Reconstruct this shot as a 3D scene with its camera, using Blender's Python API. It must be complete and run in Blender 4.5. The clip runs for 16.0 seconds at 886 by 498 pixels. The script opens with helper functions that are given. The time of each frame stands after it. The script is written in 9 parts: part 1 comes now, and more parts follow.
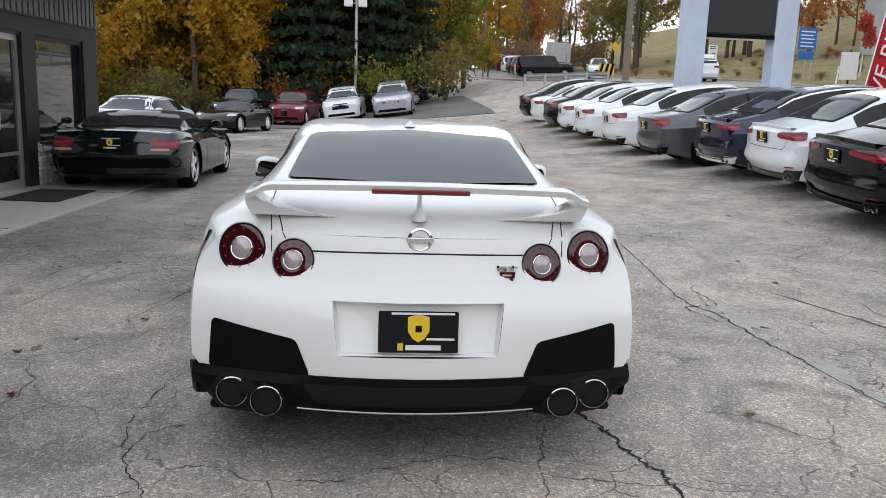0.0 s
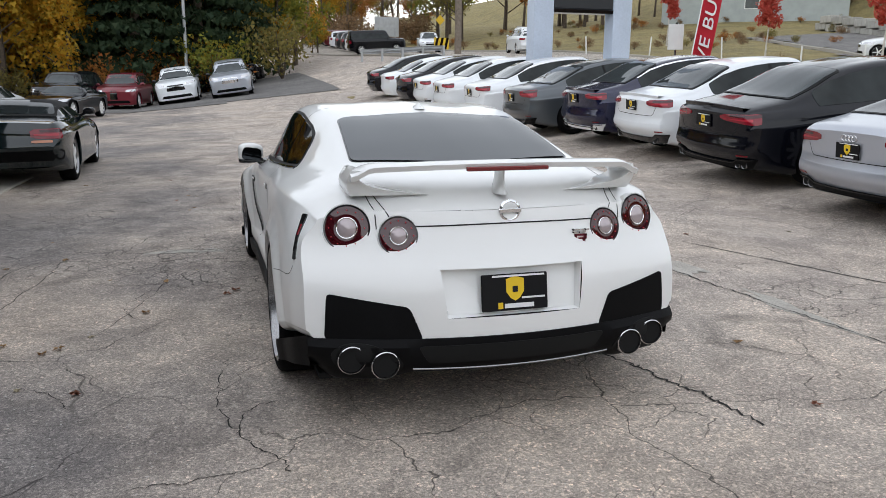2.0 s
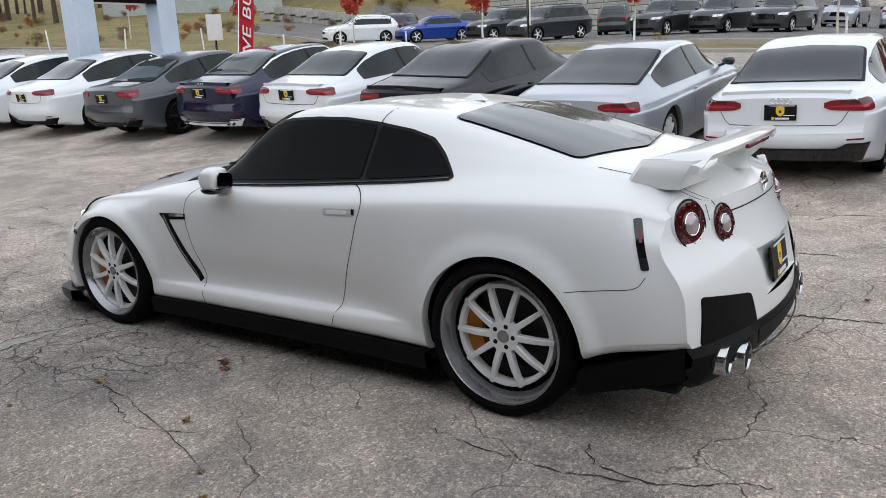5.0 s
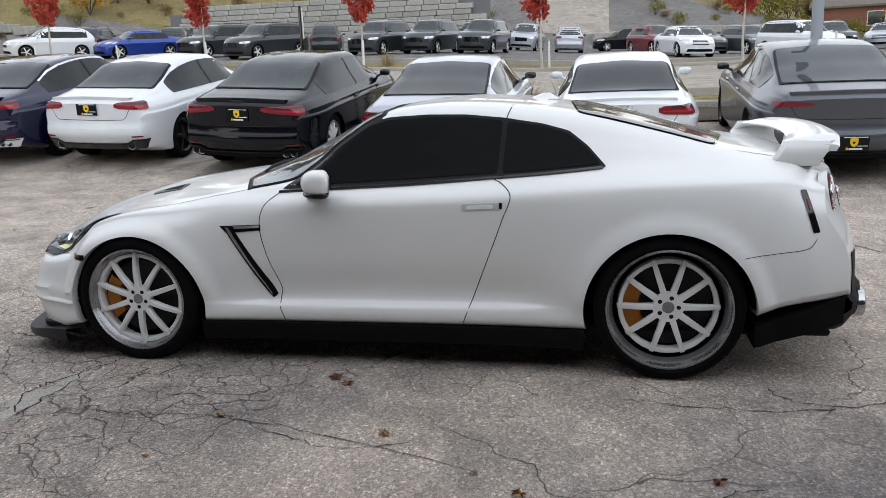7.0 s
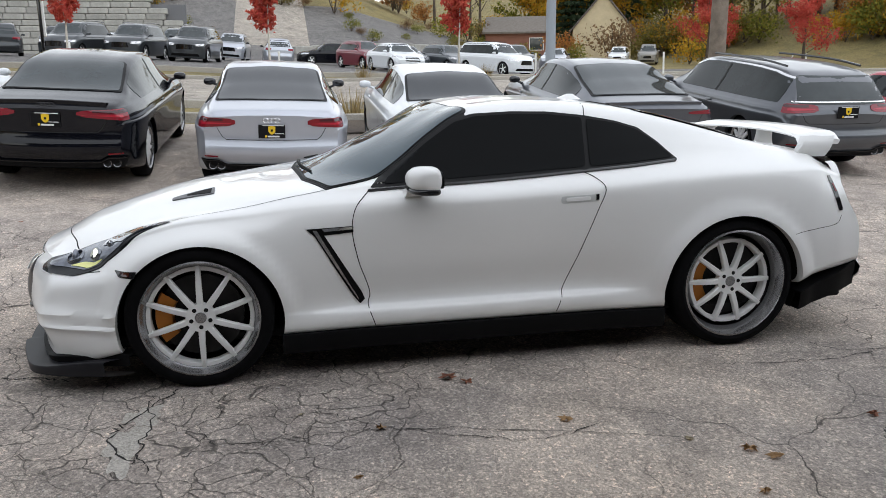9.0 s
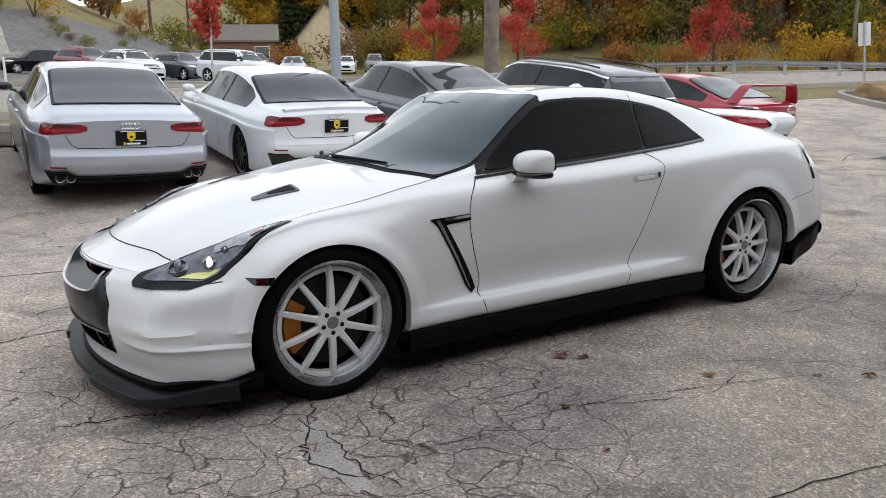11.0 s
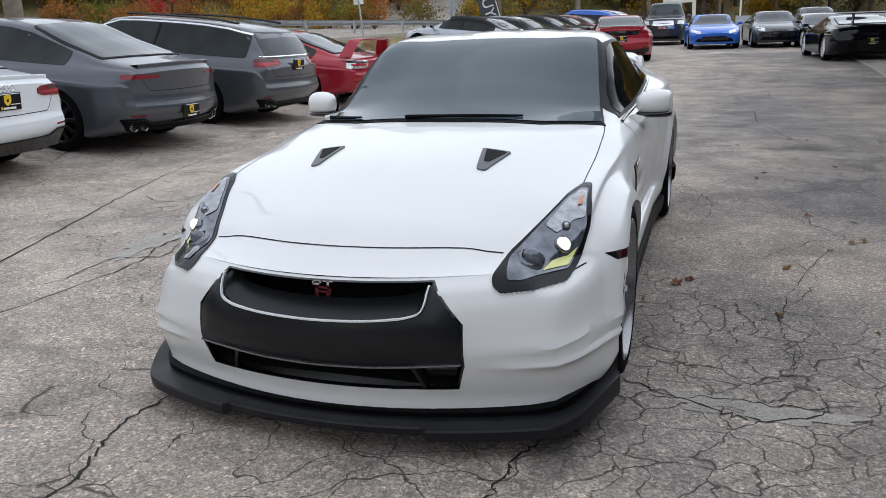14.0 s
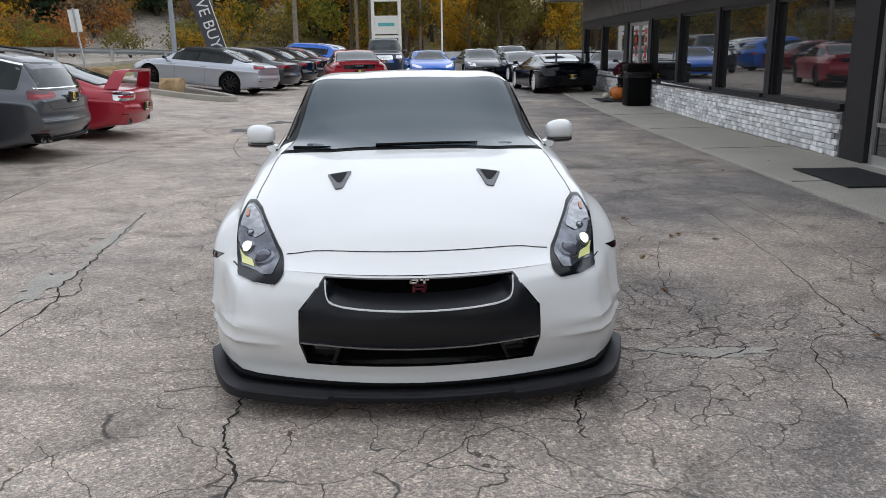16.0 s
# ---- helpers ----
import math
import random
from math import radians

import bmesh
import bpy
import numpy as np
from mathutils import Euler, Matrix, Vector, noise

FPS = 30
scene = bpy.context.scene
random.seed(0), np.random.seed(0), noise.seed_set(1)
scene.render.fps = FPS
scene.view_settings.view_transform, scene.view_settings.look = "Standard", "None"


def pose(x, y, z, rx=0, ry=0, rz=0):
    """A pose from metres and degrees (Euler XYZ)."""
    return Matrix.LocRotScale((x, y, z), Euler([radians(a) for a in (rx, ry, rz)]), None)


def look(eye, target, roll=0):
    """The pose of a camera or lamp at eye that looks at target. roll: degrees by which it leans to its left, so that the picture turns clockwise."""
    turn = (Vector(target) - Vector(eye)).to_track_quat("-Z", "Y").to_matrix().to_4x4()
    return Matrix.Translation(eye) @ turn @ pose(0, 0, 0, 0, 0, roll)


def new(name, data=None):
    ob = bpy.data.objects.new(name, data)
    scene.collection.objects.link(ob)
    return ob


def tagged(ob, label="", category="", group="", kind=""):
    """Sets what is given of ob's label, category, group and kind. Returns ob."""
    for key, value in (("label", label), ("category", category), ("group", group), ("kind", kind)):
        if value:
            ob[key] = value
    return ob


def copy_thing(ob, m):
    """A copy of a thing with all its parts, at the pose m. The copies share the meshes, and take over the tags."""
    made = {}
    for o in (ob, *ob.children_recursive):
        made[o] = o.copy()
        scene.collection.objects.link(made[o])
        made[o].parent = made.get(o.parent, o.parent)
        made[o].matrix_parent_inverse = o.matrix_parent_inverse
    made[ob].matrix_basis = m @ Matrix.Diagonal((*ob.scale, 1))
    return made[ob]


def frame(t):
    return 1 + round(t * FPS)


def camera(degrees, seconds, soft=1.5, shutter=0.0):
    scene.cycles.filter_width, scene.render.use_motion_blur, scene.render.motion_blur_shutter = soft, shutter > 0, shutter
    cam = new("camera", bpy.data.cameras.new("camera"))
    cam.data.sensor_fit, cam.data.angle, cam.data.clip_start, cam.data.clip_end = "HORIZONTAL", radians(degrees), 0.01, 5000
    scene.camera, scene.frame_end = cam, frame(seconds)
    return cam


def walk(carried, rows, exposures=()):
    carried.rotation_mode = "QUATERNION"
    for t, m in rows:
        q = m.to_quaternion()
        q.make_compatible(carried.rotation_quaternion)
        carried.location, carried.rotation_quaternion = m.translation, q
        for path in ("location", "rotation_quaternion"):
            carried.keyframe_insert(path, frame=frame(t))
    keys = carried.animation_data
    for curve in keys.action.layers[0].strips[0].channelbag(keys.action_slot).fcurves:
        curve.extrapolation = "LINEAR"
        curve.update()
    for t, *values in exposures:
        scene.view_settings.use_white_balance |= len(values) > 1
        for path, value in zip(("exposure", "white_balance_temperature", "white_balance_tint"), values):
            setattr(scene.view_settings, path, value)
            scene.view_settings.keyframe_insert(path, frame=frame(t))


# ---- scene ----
cam = camera(58.7, 16.0, 0.8)
PATH = [
    (0, (-0.158, -3.763, 1.448), (0.006, -1.805, 1.078), 2.1),
    (0.5, (-0.145, -4.103, 1.497), (0.054, -2.15, 1.112), 2.1),
    (1, (-0.364, -4.268, 1.5), (-0.088, -2.327, 1.106), 1.9),
    (1.5, (-0.798, -4.215, 1.492), (-0.392, -2.299, 1.085), 1.4),
    (2, (-1.256, -3.922, 1.471), (-0.677, -2.054, 1.05), 0.5),
    (2.5, (-1.751, -3.642, 1.464), (-0.978, -1.849, 1.032), -0.6),
    (3, (-2.19, -3.343, 1.493), (-1.219, -1.652, 1.046), -1.6),
    (5.3, (-3.836, -1.295, 1.518), (-2.161, -0.307, 1.054), -2.8),
    (5.5, (-3.937, -1.108, 1.501), (-2.222, -0.187, 1.038), -2.8),
    (6, (-4.176, -0.591, 1.513), (-2.378, 0.156, 1.055), -2.7),
    (6.5, (-4.453, -0.134, 1.53), (-2.591, 0.436, 1.075), -2.6),
    (7, (-4.577, 0.352, 1.504), (-2.667, 0.737, 1.052), -2.3),
    (7.5, (-4.687, 0.857, 1.494), (-2.747, 1.049, 1.045), -1.7),
    (8, (-4.718, 1.345, 1.479), (-2.768, 1.336, 1.037), -1.2),
    (8.5, (-4.63, 1.855, 1.484), (-2.69, 1.649, 1.042), -0.8),
    (9, (-4.608, 2.38, 1.469), (-2.697, 1.986, 1.031), -0.5),
    (9.2, (-4.592, 2.535, 1.464), (-2.693, 2.083, 1.027), -0.4),
    (11.3, (-3.728, 4.4, 1.37), (-2.137, 3.265, 0.944), -0.9),
    (11.5, (-3.581, 4.588, 1.381), (-2.041, 3.387, 0.95), -1.0),
    (12, (-3.144, 4.934, 1.381), (-1.74, 3.582, 0.929), -1.4),
    (12.5, (-2.671, 5.245, 1.381), (-1.42, 3.756, 0.911), -1.8),
    (13, (-2.197, 5.517, 1.39), (-1.135, 3.896, 0.895), -2.0),
    (13.5, (-1.674, 5.654, 1.383), (-0.821, 3.923, 0.859), -2.1),
    (14, (-1.166, 5.808, 1.364), (-0.547, 3.985, 0.822), -2.0),
    (14.5, (-0.69, 5.848, 1.347), (-0.314, 3.964, 0.791), -1.7),
    (15, (-0.244, 5.892, 1.367), (-0.098, 3.978, 0.807), -1.4),
    (15.5, (0.013, 6.168, 1.419), (-0.016, 4.242, 0.879), -0.8),
    (16, (0.048, 6.587, 1.45), (-0.045, 4.649, 0.963), -0.8),
]
walk(cam, [(t, look(eye, target, roll)) for t, eye, target, roll in PATH],
     exposures=((0, -0.04, 6350, 10), (2, -0.06, 6450, 10), (6, 0.0, 6400, 10), (9, 0.08, 6500, 10), (12, -0.02, 6500, 10), (14.3, -0.15, 6250, 10), (16, -0.16, 6350, 10)))

# ---- world, sun ----
world = bpy.data.worlds.new("world")
scene.world = world
world.use_nodes = True
wn, wl = world.node_tree.nodes, world.node_tree.links
sky = wn.new("ShaderNodeTexSky")
sky.sky_type, sky.sun_disc = "NISHITA", False
sky.sun_elevation, sky.sun_rotation = radians(70), radians(-135)
sky.dust_density, sky.air_density = 0.0, 1.6
pale = wn.new("ShaderNodeHueSaturation")
pale.inputs["Saturation"].default_value = 0.22
wl.new(sky.outputs[0], pale.inputs["Color"])
wl.new(pale.outputs[0], wn["Background"].inputs[0])
wn["Background"].inputs[1].default_value = 0.27
sun = new("sun", bpy.data.lights.new("sun", "SUN"))
sun.data.energy, sun.data.angle, sun.data.color = 0.32, radians(80), (1.0, 0.98, 0.95)
sun.matrix_world = look((-8.0, -8.0, 31.1), (0, 0, 0))

# ---- small library ----
from mathutils.bvhtree import BVHTree
from mathutils.geometry import delaunay_2d_cdt

MATS = {}


def mat(name, color, rough=0.5, metal=0.0, coat=0.0, spec=0.5, var=0.0, scale=6.0, fine=0.0, bump=0.0, bump_scale=60.0,
        emit=None, alpha=None, ior=1.45, transmission=0.0, per_object=0.0):
    """A principled material with two scales of colour noise and a fine bump."""
    if name in MATS:
        return MATS[name]
    m = bpy.data.materials.new(name)
    m.use_nodes = True
    n, l = m.node_tree.nodes, m.node_tree.links
    b = n["Principled BSDF"]
    b.inputs["Base Color"].default_value = (*color, 1)
    b.inputs["Roughness"].default_value = rough
    b.inputs["Metallic"].default_value = metal
    b.inputs["Coat Weight"].default_value = coat
    b.inputs["Coat Roughness"].default_value = 0.03
    b.inputs["Specular IOR Level"].default_value = spec
    b.inputs["IOR"].default_value = ior
    b.inputs["Transmission Weight"].default_value = transmission
    if emit:
        b.inputs["Emission Color"].default_value = (*emit[:3], 1)
        b.inputs["Emission Strength"].default_value = emit[3]
    co = n.new("ShaderNodeTexCoord")
    if var or fine or per_object:
        last = None
        for amount, sc in ((var, scale), (fine, scale * 14)):
            if not amount:
                continue
            t = n.new("ShaderNodeTexNoise")
            t.inputs["Scale"].default_value, t.inputs["Detail"].default_value = sc, 5.0
            l.new(co.outputs["Object"], t.inputs["Vector"])
            r = n.new("ShaderNodeMapRange")
            r.inputs["From Min"].default_value, r.inputs["From Max"].default_value = 0.3, 0.7
            r.inputs["To Min"].default_value, r.inputs["To Max"].default_value = 1 - amount, 1 + amount
            l.new(t.outputs["Fac"], r.inputs["Value"])
            last = (last, r) if last else r
        if isinstance(last, tuple):
            mul = n.new("ShaderNodeMath")
            mul.operation = "MULTIPLY"
            l.new(last[0].outputs[0], mul.inputs[0])
            l.new(last[1].outputs[0], mul.inputs[1])
            last = mul
        if per_object:
            oi = n.new("ShaderNodeObjectInfo")
            r = n.new("ShaderNodeMapRange")
            r.inputs["To Min"].default_value, r.inputs["To Max"].default_value = 1 - per_object, 1 + per_object
            l.new(oi.outputs["Random"], r.inputs["Value"])
            if last:
                mul = n.new("ShaderNodeMath")
                mul.operation = "MULTIPLY"
                l.new(last.outputs[0], mul.inputs[0])
                l.new(r.outputs[0], mul.inputs[1])
                last = mul
            else:
                last = r
        mix = n.new("ShaderNodeVectorMath")
        mix.operation = "SCALE"
        mix.inputs[0].default_value = color
        l.new(last.outputs[0], mix.inputs["Scale"])
        l.new(mix.outputs[0], b.inputs["Base Color"])
    if bump:
        t = n.new("ShaderNodeTexNoise")
        t.inputs["Scale"].default_value, t.inputs["Detail"].default_value = bump_scale, 4.0
        l.new(co.outputs["Object"], t.inputs["Vector"])
        bn = n.new("ShaderNodeBump")
        bn.inputs["Strength"].default_value, bn.inputs["Distance"].default_value = bump, 0.01
        l.new(t.outputs["Fac"], bn.inputs["Height"])
        l.new(bn.outputs[0], b.inputs["Normal"])
    MATS[name] = m
    return m


def mesh(name, bm, material, smooth=True):
    me = bpy.data.meshes.new(name)
    bm.to_mesh(me)
    bm.free()
    if material:
        me.materials.append(material)
    if smooth:
        for p in me.polygons:
            p.use_smooth = True
        me.set_sharp_from_angle(angle=radians(38))
    return me


def part(name, bm, material, parent, label="", smooth=True):
    ob = new(name, mesh(name, bm, material, smooth))
    ob.parent = parent
    if label:
        ob["label"] = label
    return ob


def thing(name, label, category, at=None, group="", kind=""):
    ob = new(name)
    ob.empty_display_size = 0.2
    if at is not None:
        ob.matrix_world = at
    return tagged(ob, label, category, group, kind)


def single(name, bm, material, label="", category="", at=None, group="", kind="", smooth=True):
    """A thing that is one mesh."""
    ob = new(name, mesh(name, bm, material, smooth))
    if at is not None:
        ob.matrix_world = at
    return tagged(ob, label, category, group, kind)


def curve(*pairs):
    """A smooth monotone curve through (s, v) pairs."""
    xs = np.array([p[0] for p in pairs], float)
    ys = np.array([p[1] for p in pairs], float)
    h, d = np.diff(xs), np.diff(ys) / np.diff(xs)
    m = np.zeros(len(xs))
    m[0], m[-1] = d[0], d[-1]
    for i in range(1, len(xs) - 1):
        if d[i - 1] * d[i] > 0:
            w1, w2 = 2 * h[i] + h[i - 1], h[i] + 2 * h[i - 1]
            m[i] = (w1 + w2) / (w1 / d[i - 1] + w2 / d[i])

    def f(x):
        x = np.clip(x, xs[0], xs[-1])
        i = int(np.clip(np.searchsorted(xs, x) - 1, 0, len(xs) - 2))
        t = (x - xs[i]) / h[i]
        return float((1 + 2 * t) * (1 - t) ** 2 * ys[i] + t * (1 - t) ** 2 * h[i] * m[i]
                     + t * t * (3 - 2 * t) * ys[i + 1] + t * t * (t - 1) * h[i] * m[i + 1])
    return f


def catmull(pts, n):
    """Points along a centripetal spline through pts, n for each stretch."""
    pts = [np.array(p, float) for p in pts]
    ext = [2 * pts[0] - pts[1]] + pts + [2 * pts[-1] - pts[-2]]
    out = []
    for i in range(1, len(ext) - 2):
        p0, p1, p2, p3 = ext[i - 1:i + 3]
        t0 = 0.0
        t1 = t0 + max(np.linalg.norm(p1 - p0), 1e-5) ** 0.5
        t2 = t1 + max(np.linalg.norm(p2 - p1), 1e-5) ** 0.5
        t3 = t2 + max(np.linalg.norm(p3 - p2), 1e-5) ** 0.5
        for j in range(n):
            t = t1 + (t2 - t1) * j / n
            a1 = (t1 - t) / (t1 - t0) * p0 + (t - t0) / (t1 - t0) * p1
            a2 = (t2 - t) / (t2 - t1) * p1 + (t - t1) / (t2 - t1) * p2
            a3 = (t3 - t) / (t3 - t2) * p2 + (t - t2) / (t3 - t2) * p3
            b1 = (t2 - t) / (t2 - t0) * a1 + (t - t0) / (t2 - t0) * a2
            b2 = (t3 - t) / (t3 - t1) * a2 + (t - t1) / (t3 - t1) * a3
            out.append((t2 - t) / (t2 - t1) * b1 + (t - t1) / (t2 - t1) * b2)
    out.append(pts[-1])
    return out


def grid_faces(bm, rows):
    vs = [[bm.verts.new(p) for p in r] for r in rows]
    for a, b in zip(vs, vs[1:]):
        for i in range(len(a) - 1):
            try:
                bm.faces.new((a[i], a[i + 1], b[i + 1], b[i]))
            except ValueError:
                pass
    return vs


def box(bm, x0, y0, z0, x1, y1, z1, bevel=0.0, seg=2):
    m = Matrix.Translation(((x0 + x1) / 2, (y0 + y1) / 2, (z0 + z1) / 2)) @ Matrix.Diagonal((x1 - x0, y1 - y0, z1 - z0, 1))
    r = bmesh.ops.create_cube(bm, size=1, matrix=m)
    if bevel:
        es = list({e for v in r["verts"] for e in v.link_edges})
        bmesh.ops.bevel(bm, geom=es, offset=bevel, segments=seg, affect="EDGES", profile=0.5)
    return bm


def cyl(bm, p, q, r1, r2=None, seg=20, caps=True):
    p, q = Vector(p), Vector(q)
    d = q - p
    m = Matrix.Translation((p + q) / 2) @ d.to_track_quat("Z", "Y").to_matrix().to_4x4()
    bmesh.ops.create_cone(bm, cap_ends=caps, segments=seg, radius1=r1, radius2=r1 if r2 is None else r2, depth=d.length, matrix=m)
    return bm


def ball(bm, c, r, u=16, v=10, scale=(1, 1, 1)):
    bmesh.ops.create_uvsphere(bm, u_segments=u, v_segments=v, radius=r, matrix=Matrix.Translation(c) @ Matrix.Diagonal((*scale, 1)))
    return bm


def revolve(bm, profile, seg=40, m=Matrix(), close=False):
    """Turn (radius, height) pairs round the local x axis."""
    rows = []
    for i in range(seg + 1):
        a = 2 * math.pi * i / seg
        rows.append([m @ Vector((h, r * math.cos(a), r * math.sin(a))) for r, h in profile])
    grid_faces(bm, rows)
    bmesh.ops.remove_doubles(bm, verts=bm.verts, dist=1e-5)
    return bm


def tube(bm, pts, r, seg=8):
    """A round bar along points."""
    pts = [Vector(p) for p in pts]
    rows = []
    for i, p in enumerate(pts):
        d = (pts[min(i + 1, len(pts) - 1)] - pts[max(i - 1, 0)]).normalized()
        up = Vector((0, 0, 1)) if abs(d.z) < 0.9 else Vector((1, 0, 0))
        a = d.cross(up).normalized()
        b = a.cross(d)
        rr = r[i] if isinstance(r, (list, tuple)) else r
        rows.append([p + rr * (math.cos(2 * math.pi * k / seg) * a + math.sin(2 * math.pi * k / seg) * b) for k in range(seg + 1)])
    grid_faces(bm, rows)
    for r0 in (rows[0], rows[-1]):
        bm.faces.new([bm.verts.new(q) for q in r0[:-1]])
    bmesh.ops.remove_doubles(bm, verts=bm.verts, dist=1e-5)
    bmesh.ops.recalc_face_normals(bm, faces=bm.faces)
    return bm


def inside(p, poly):
    x, y = p
    c = False
    j = len(poly) - 1
    for i in range(len(poly)):
        xi, yi = poly[i]
        xj, yj = poly[j]
        if (yi > y) != (yj > y) and x < (xj - xi) * (y - yi) / (yj - yi) + xi:
            c = not c
        j = i
    return c


def rounded(poly, r=0.02, n=4):
    """The polygon with its corners rounded."""
    out = []
    m = len(poly)
    for i in range(m):
        p, a, b = Vector(poly[i]), Vector(poly[i - 1]), Vector(poly[(i + 1) % m])
        da, db = min(r, (a - p).length * 0.45), min(r, (b - p).length * 0.45)
        s, e = p + (a - p).normalized() * da, p + (b - p).normalized() * db
        for k in range(n + 1):
            t = k / n
            q = s * (1 - t) ** 2 + p * 2 * t * (1 - t) + e * t * t
            out.append((q.x, q.y))
    return out


def strip(pts, w):
    """The outline of a band of width w along a 2D line."""
    pts = [Vector(p) for p in pts]
    left, right = [], []
    for i, p in enumerate(pts):
        d = (pts[min(i + 1, len(pts) - 1)] - pts[max(i - 1, 0)]).normalized()
        nrm = Vector((-d.y, d.x)) * w / 2
        left.append(tuple(p + nrm))
        right.append(tuple(p - nrm))
    return left + right[::-1]


AXES = {"-x": (0, 1, 2, -1), "+x": (0, 1, 2, 1), "-y": (1, 0, 2, -1), "+y": (1, 0, 2, 1), "+z": (2, 0, 1, 1)}


def patch(tree, outline, side, lift=0.003, step=0.05, skirt=0.008, holes=(), bulge=0.0):
    """A panel with the given 2D outline, laid on the body from one side (-x, +x, -y, +y, +z), with a rim."""
    ax, ia, ib, sg = AXES[side]

    def dense(poly):
        o = []
        for i in range(len(poly)):
            a, b = Vector(poly[i - 1]), Vector(poly[i])
            k = max(1, math.ceil((b - a).length / step))
            o += [tuple(a + (b - a) * (j + 1) / k) for j in range(k)]
        return o
    loops = [dense(outline)] + [dense(h) for h in holes]
    pts, edges = [], []
    for lp in loops:
        base = len(pts)
        pts += [Vector(p) for p in lp]
        edges += [(base + i, base + (i + 1) % len(lp)) for i in range(len(lp))]
    xs, ys = [p[0] for p in loops[0]], [p[1] for p in loops[0]]
    nx, ny = int((max(xs) - min(xs)) / step), int((max(ys) - min(ys)) / step)
    for i in range(1, nx + 1):
        for j in range(1, ny + 1):
            q = (min(xs) + i * step - step * 0.37 * (j % 2), min(ys) + j * step - step * 0.4)
            if inside(q, loops[0]) and not any(inside(q, h) for h in loops[1:]) and min((Vector(q) - p).length for p in pts[:len(edges)]) > step * 0.35:
                pts.append(Vector(q))
    vs, _, faces, *_ = delaunay_2d_cdt(pts, edges, [], 1, 1e-6)
    bm = bmesh.new()
    out = []
    for v in vs:
        o = [0, 0, 0]
        o[ia], o[ib], o[ax] = v.x, v.y, sg * 6.0
        d = [0, 0, 0]
        d[ax] = -sg
        hit, nrm, *_ = tree.ray_cast(Vector(o), Vector(d))
        if hit is None or hit[ax] * sg < -0.6 and ax != 2:
            o[ax] = sg * 0.9
            hit, nrm, *_ = tree.find_nearest(Vector(o))
        nn = Vector(nrm)
        if nn[ax] * sg < 0:
            nn = -nn
        up = bulge * min(1.0, min((Vector((v.x, v.y)) - p).length for p in pts[:len(edges)]) / 0.05) if bulge else 0
        out.append(bm.verts.new(hit + nn * (lift + up)))
    bm.verts.index_update()
    for f in faces:
        ring = [Vector((vs[i].x, vs[i].y)) for i in f]
        c = sum(ring, Vector((0, 0))) / len(ring)
        if inside(c, loops[0]) and not any(inside(c, h) for h in loops[1:]):
            try:
                bm.faces.new([out[i] for i in f])
            except ValueError:
                pass
    bmesh.ops.delete(bm, geom=[v for v in bm.verts if not v.link_faces], context="VERTS")
    want = Vector((0, 0, 0))
    want[ax] = sg
    bmesh.ops.recalc_face_normals(bm, faces=bm.faces)
    if sum((f.normal.dot(want) * f.calc_area() for f in bm.faces)) < 0:
        bmesh.ops.reverse_faces(bm, faces=bm.faces)
    if skirt:
        es = [e for e in bm.edges if len(e.link_faces) == 1]
        r = bmesh.ops.extrude_edge_only(bm, edges=es)
        for g in r["geom"]:
            if isinstance(g, bmesh.types.BMVert):
                g.co -= want * skirt
        bm.normal_update()
    return bm


def mirror_bm(bm):
    """A mirrored copy across x = 0."""
    b2 = bm.copy()
    for v in b2.verts:
        v.co.x = -v.co.x
    bmesh.ops.reverse_faces(b2, faces=b2.faces)
    return b2

# ---- car materials ----
WHITE = mat("pearl_white_paint", (0.80, 0.80, 0.785), rough=0.38, coat=0.8, var=0.012, scale=2.0)
BLACK_PLASTIC = mat("satin_black_plastic", (0.0045, 0.0045, 0.005), rough=0.5, spec=0.1, var=0.15, scale=8, fine=0.1, bump=0.05, bump_scale=300)
GLOSS_BLACK = mat("gloss_black", (0.006, 0.006, 0.007), rough=0.08, coat=0.5)
PILLAR = mat("satin_black_pillar", (0.006, 0.006, 0.0065), rough=0.45, spec=0.2)
GRAPHITE = mat("graphite_grille_paint", (0.015, 0.0155, 0.018), rough=0.28, metal=0.4, var=0.05)
SEAM = mat("panel_gap", (0.01, 0.01, 0.01), rough=0.8)
# black of liners and undersides, also shade painted into openings and recesses
VOID = mat("black_liner_and_cavity_shade", (0.003, 0.003, 0.003), rough=0.9)
TINT = mat("tinted_glass", (0.003, 0.0035, 0.004), rough=0.02, spec=0.08)
# blue-grey base stands in for part of the sky's reflection
SCREEN = mat("sky_sheen_windscreen_glass", (0.050, 0.074, 0.088), rough=0.02, spec=0.5, coat=0.0)
RUBBER = mat("tyre_rubber", (0.0045, 0.0045, 0.005), rough=0.85, spec=0.1, var=0.2, scale=10, bump=0.2, bump_scale=90)
SILVER = mat("brushed_silver_alloy", (0.80, 0.80, 0.79), rough=0.38, metal=0.08, var=0.05, scale=10)
LIPMETAL = mat("polished_rim_lip", (0.30, 0.30, 0.305), rough=0.22, metal=0.8, var=0.06)
BARREL = mat("shaded_rim_barrel", (0.012, 0.012, 0.013), rough=0.5, metal=0.2, var=0.1)
CHROME = mat("chrome", (0.8, 0.8, 0.8), rough=0.08, metal=1.0)
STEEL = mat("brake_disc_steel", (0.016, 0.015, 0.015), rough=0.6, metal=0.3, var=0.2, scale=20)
GOLD = mat("gold_caliper", (0.45, 0.16, 0.02), rough=0.4, metal=0.3)
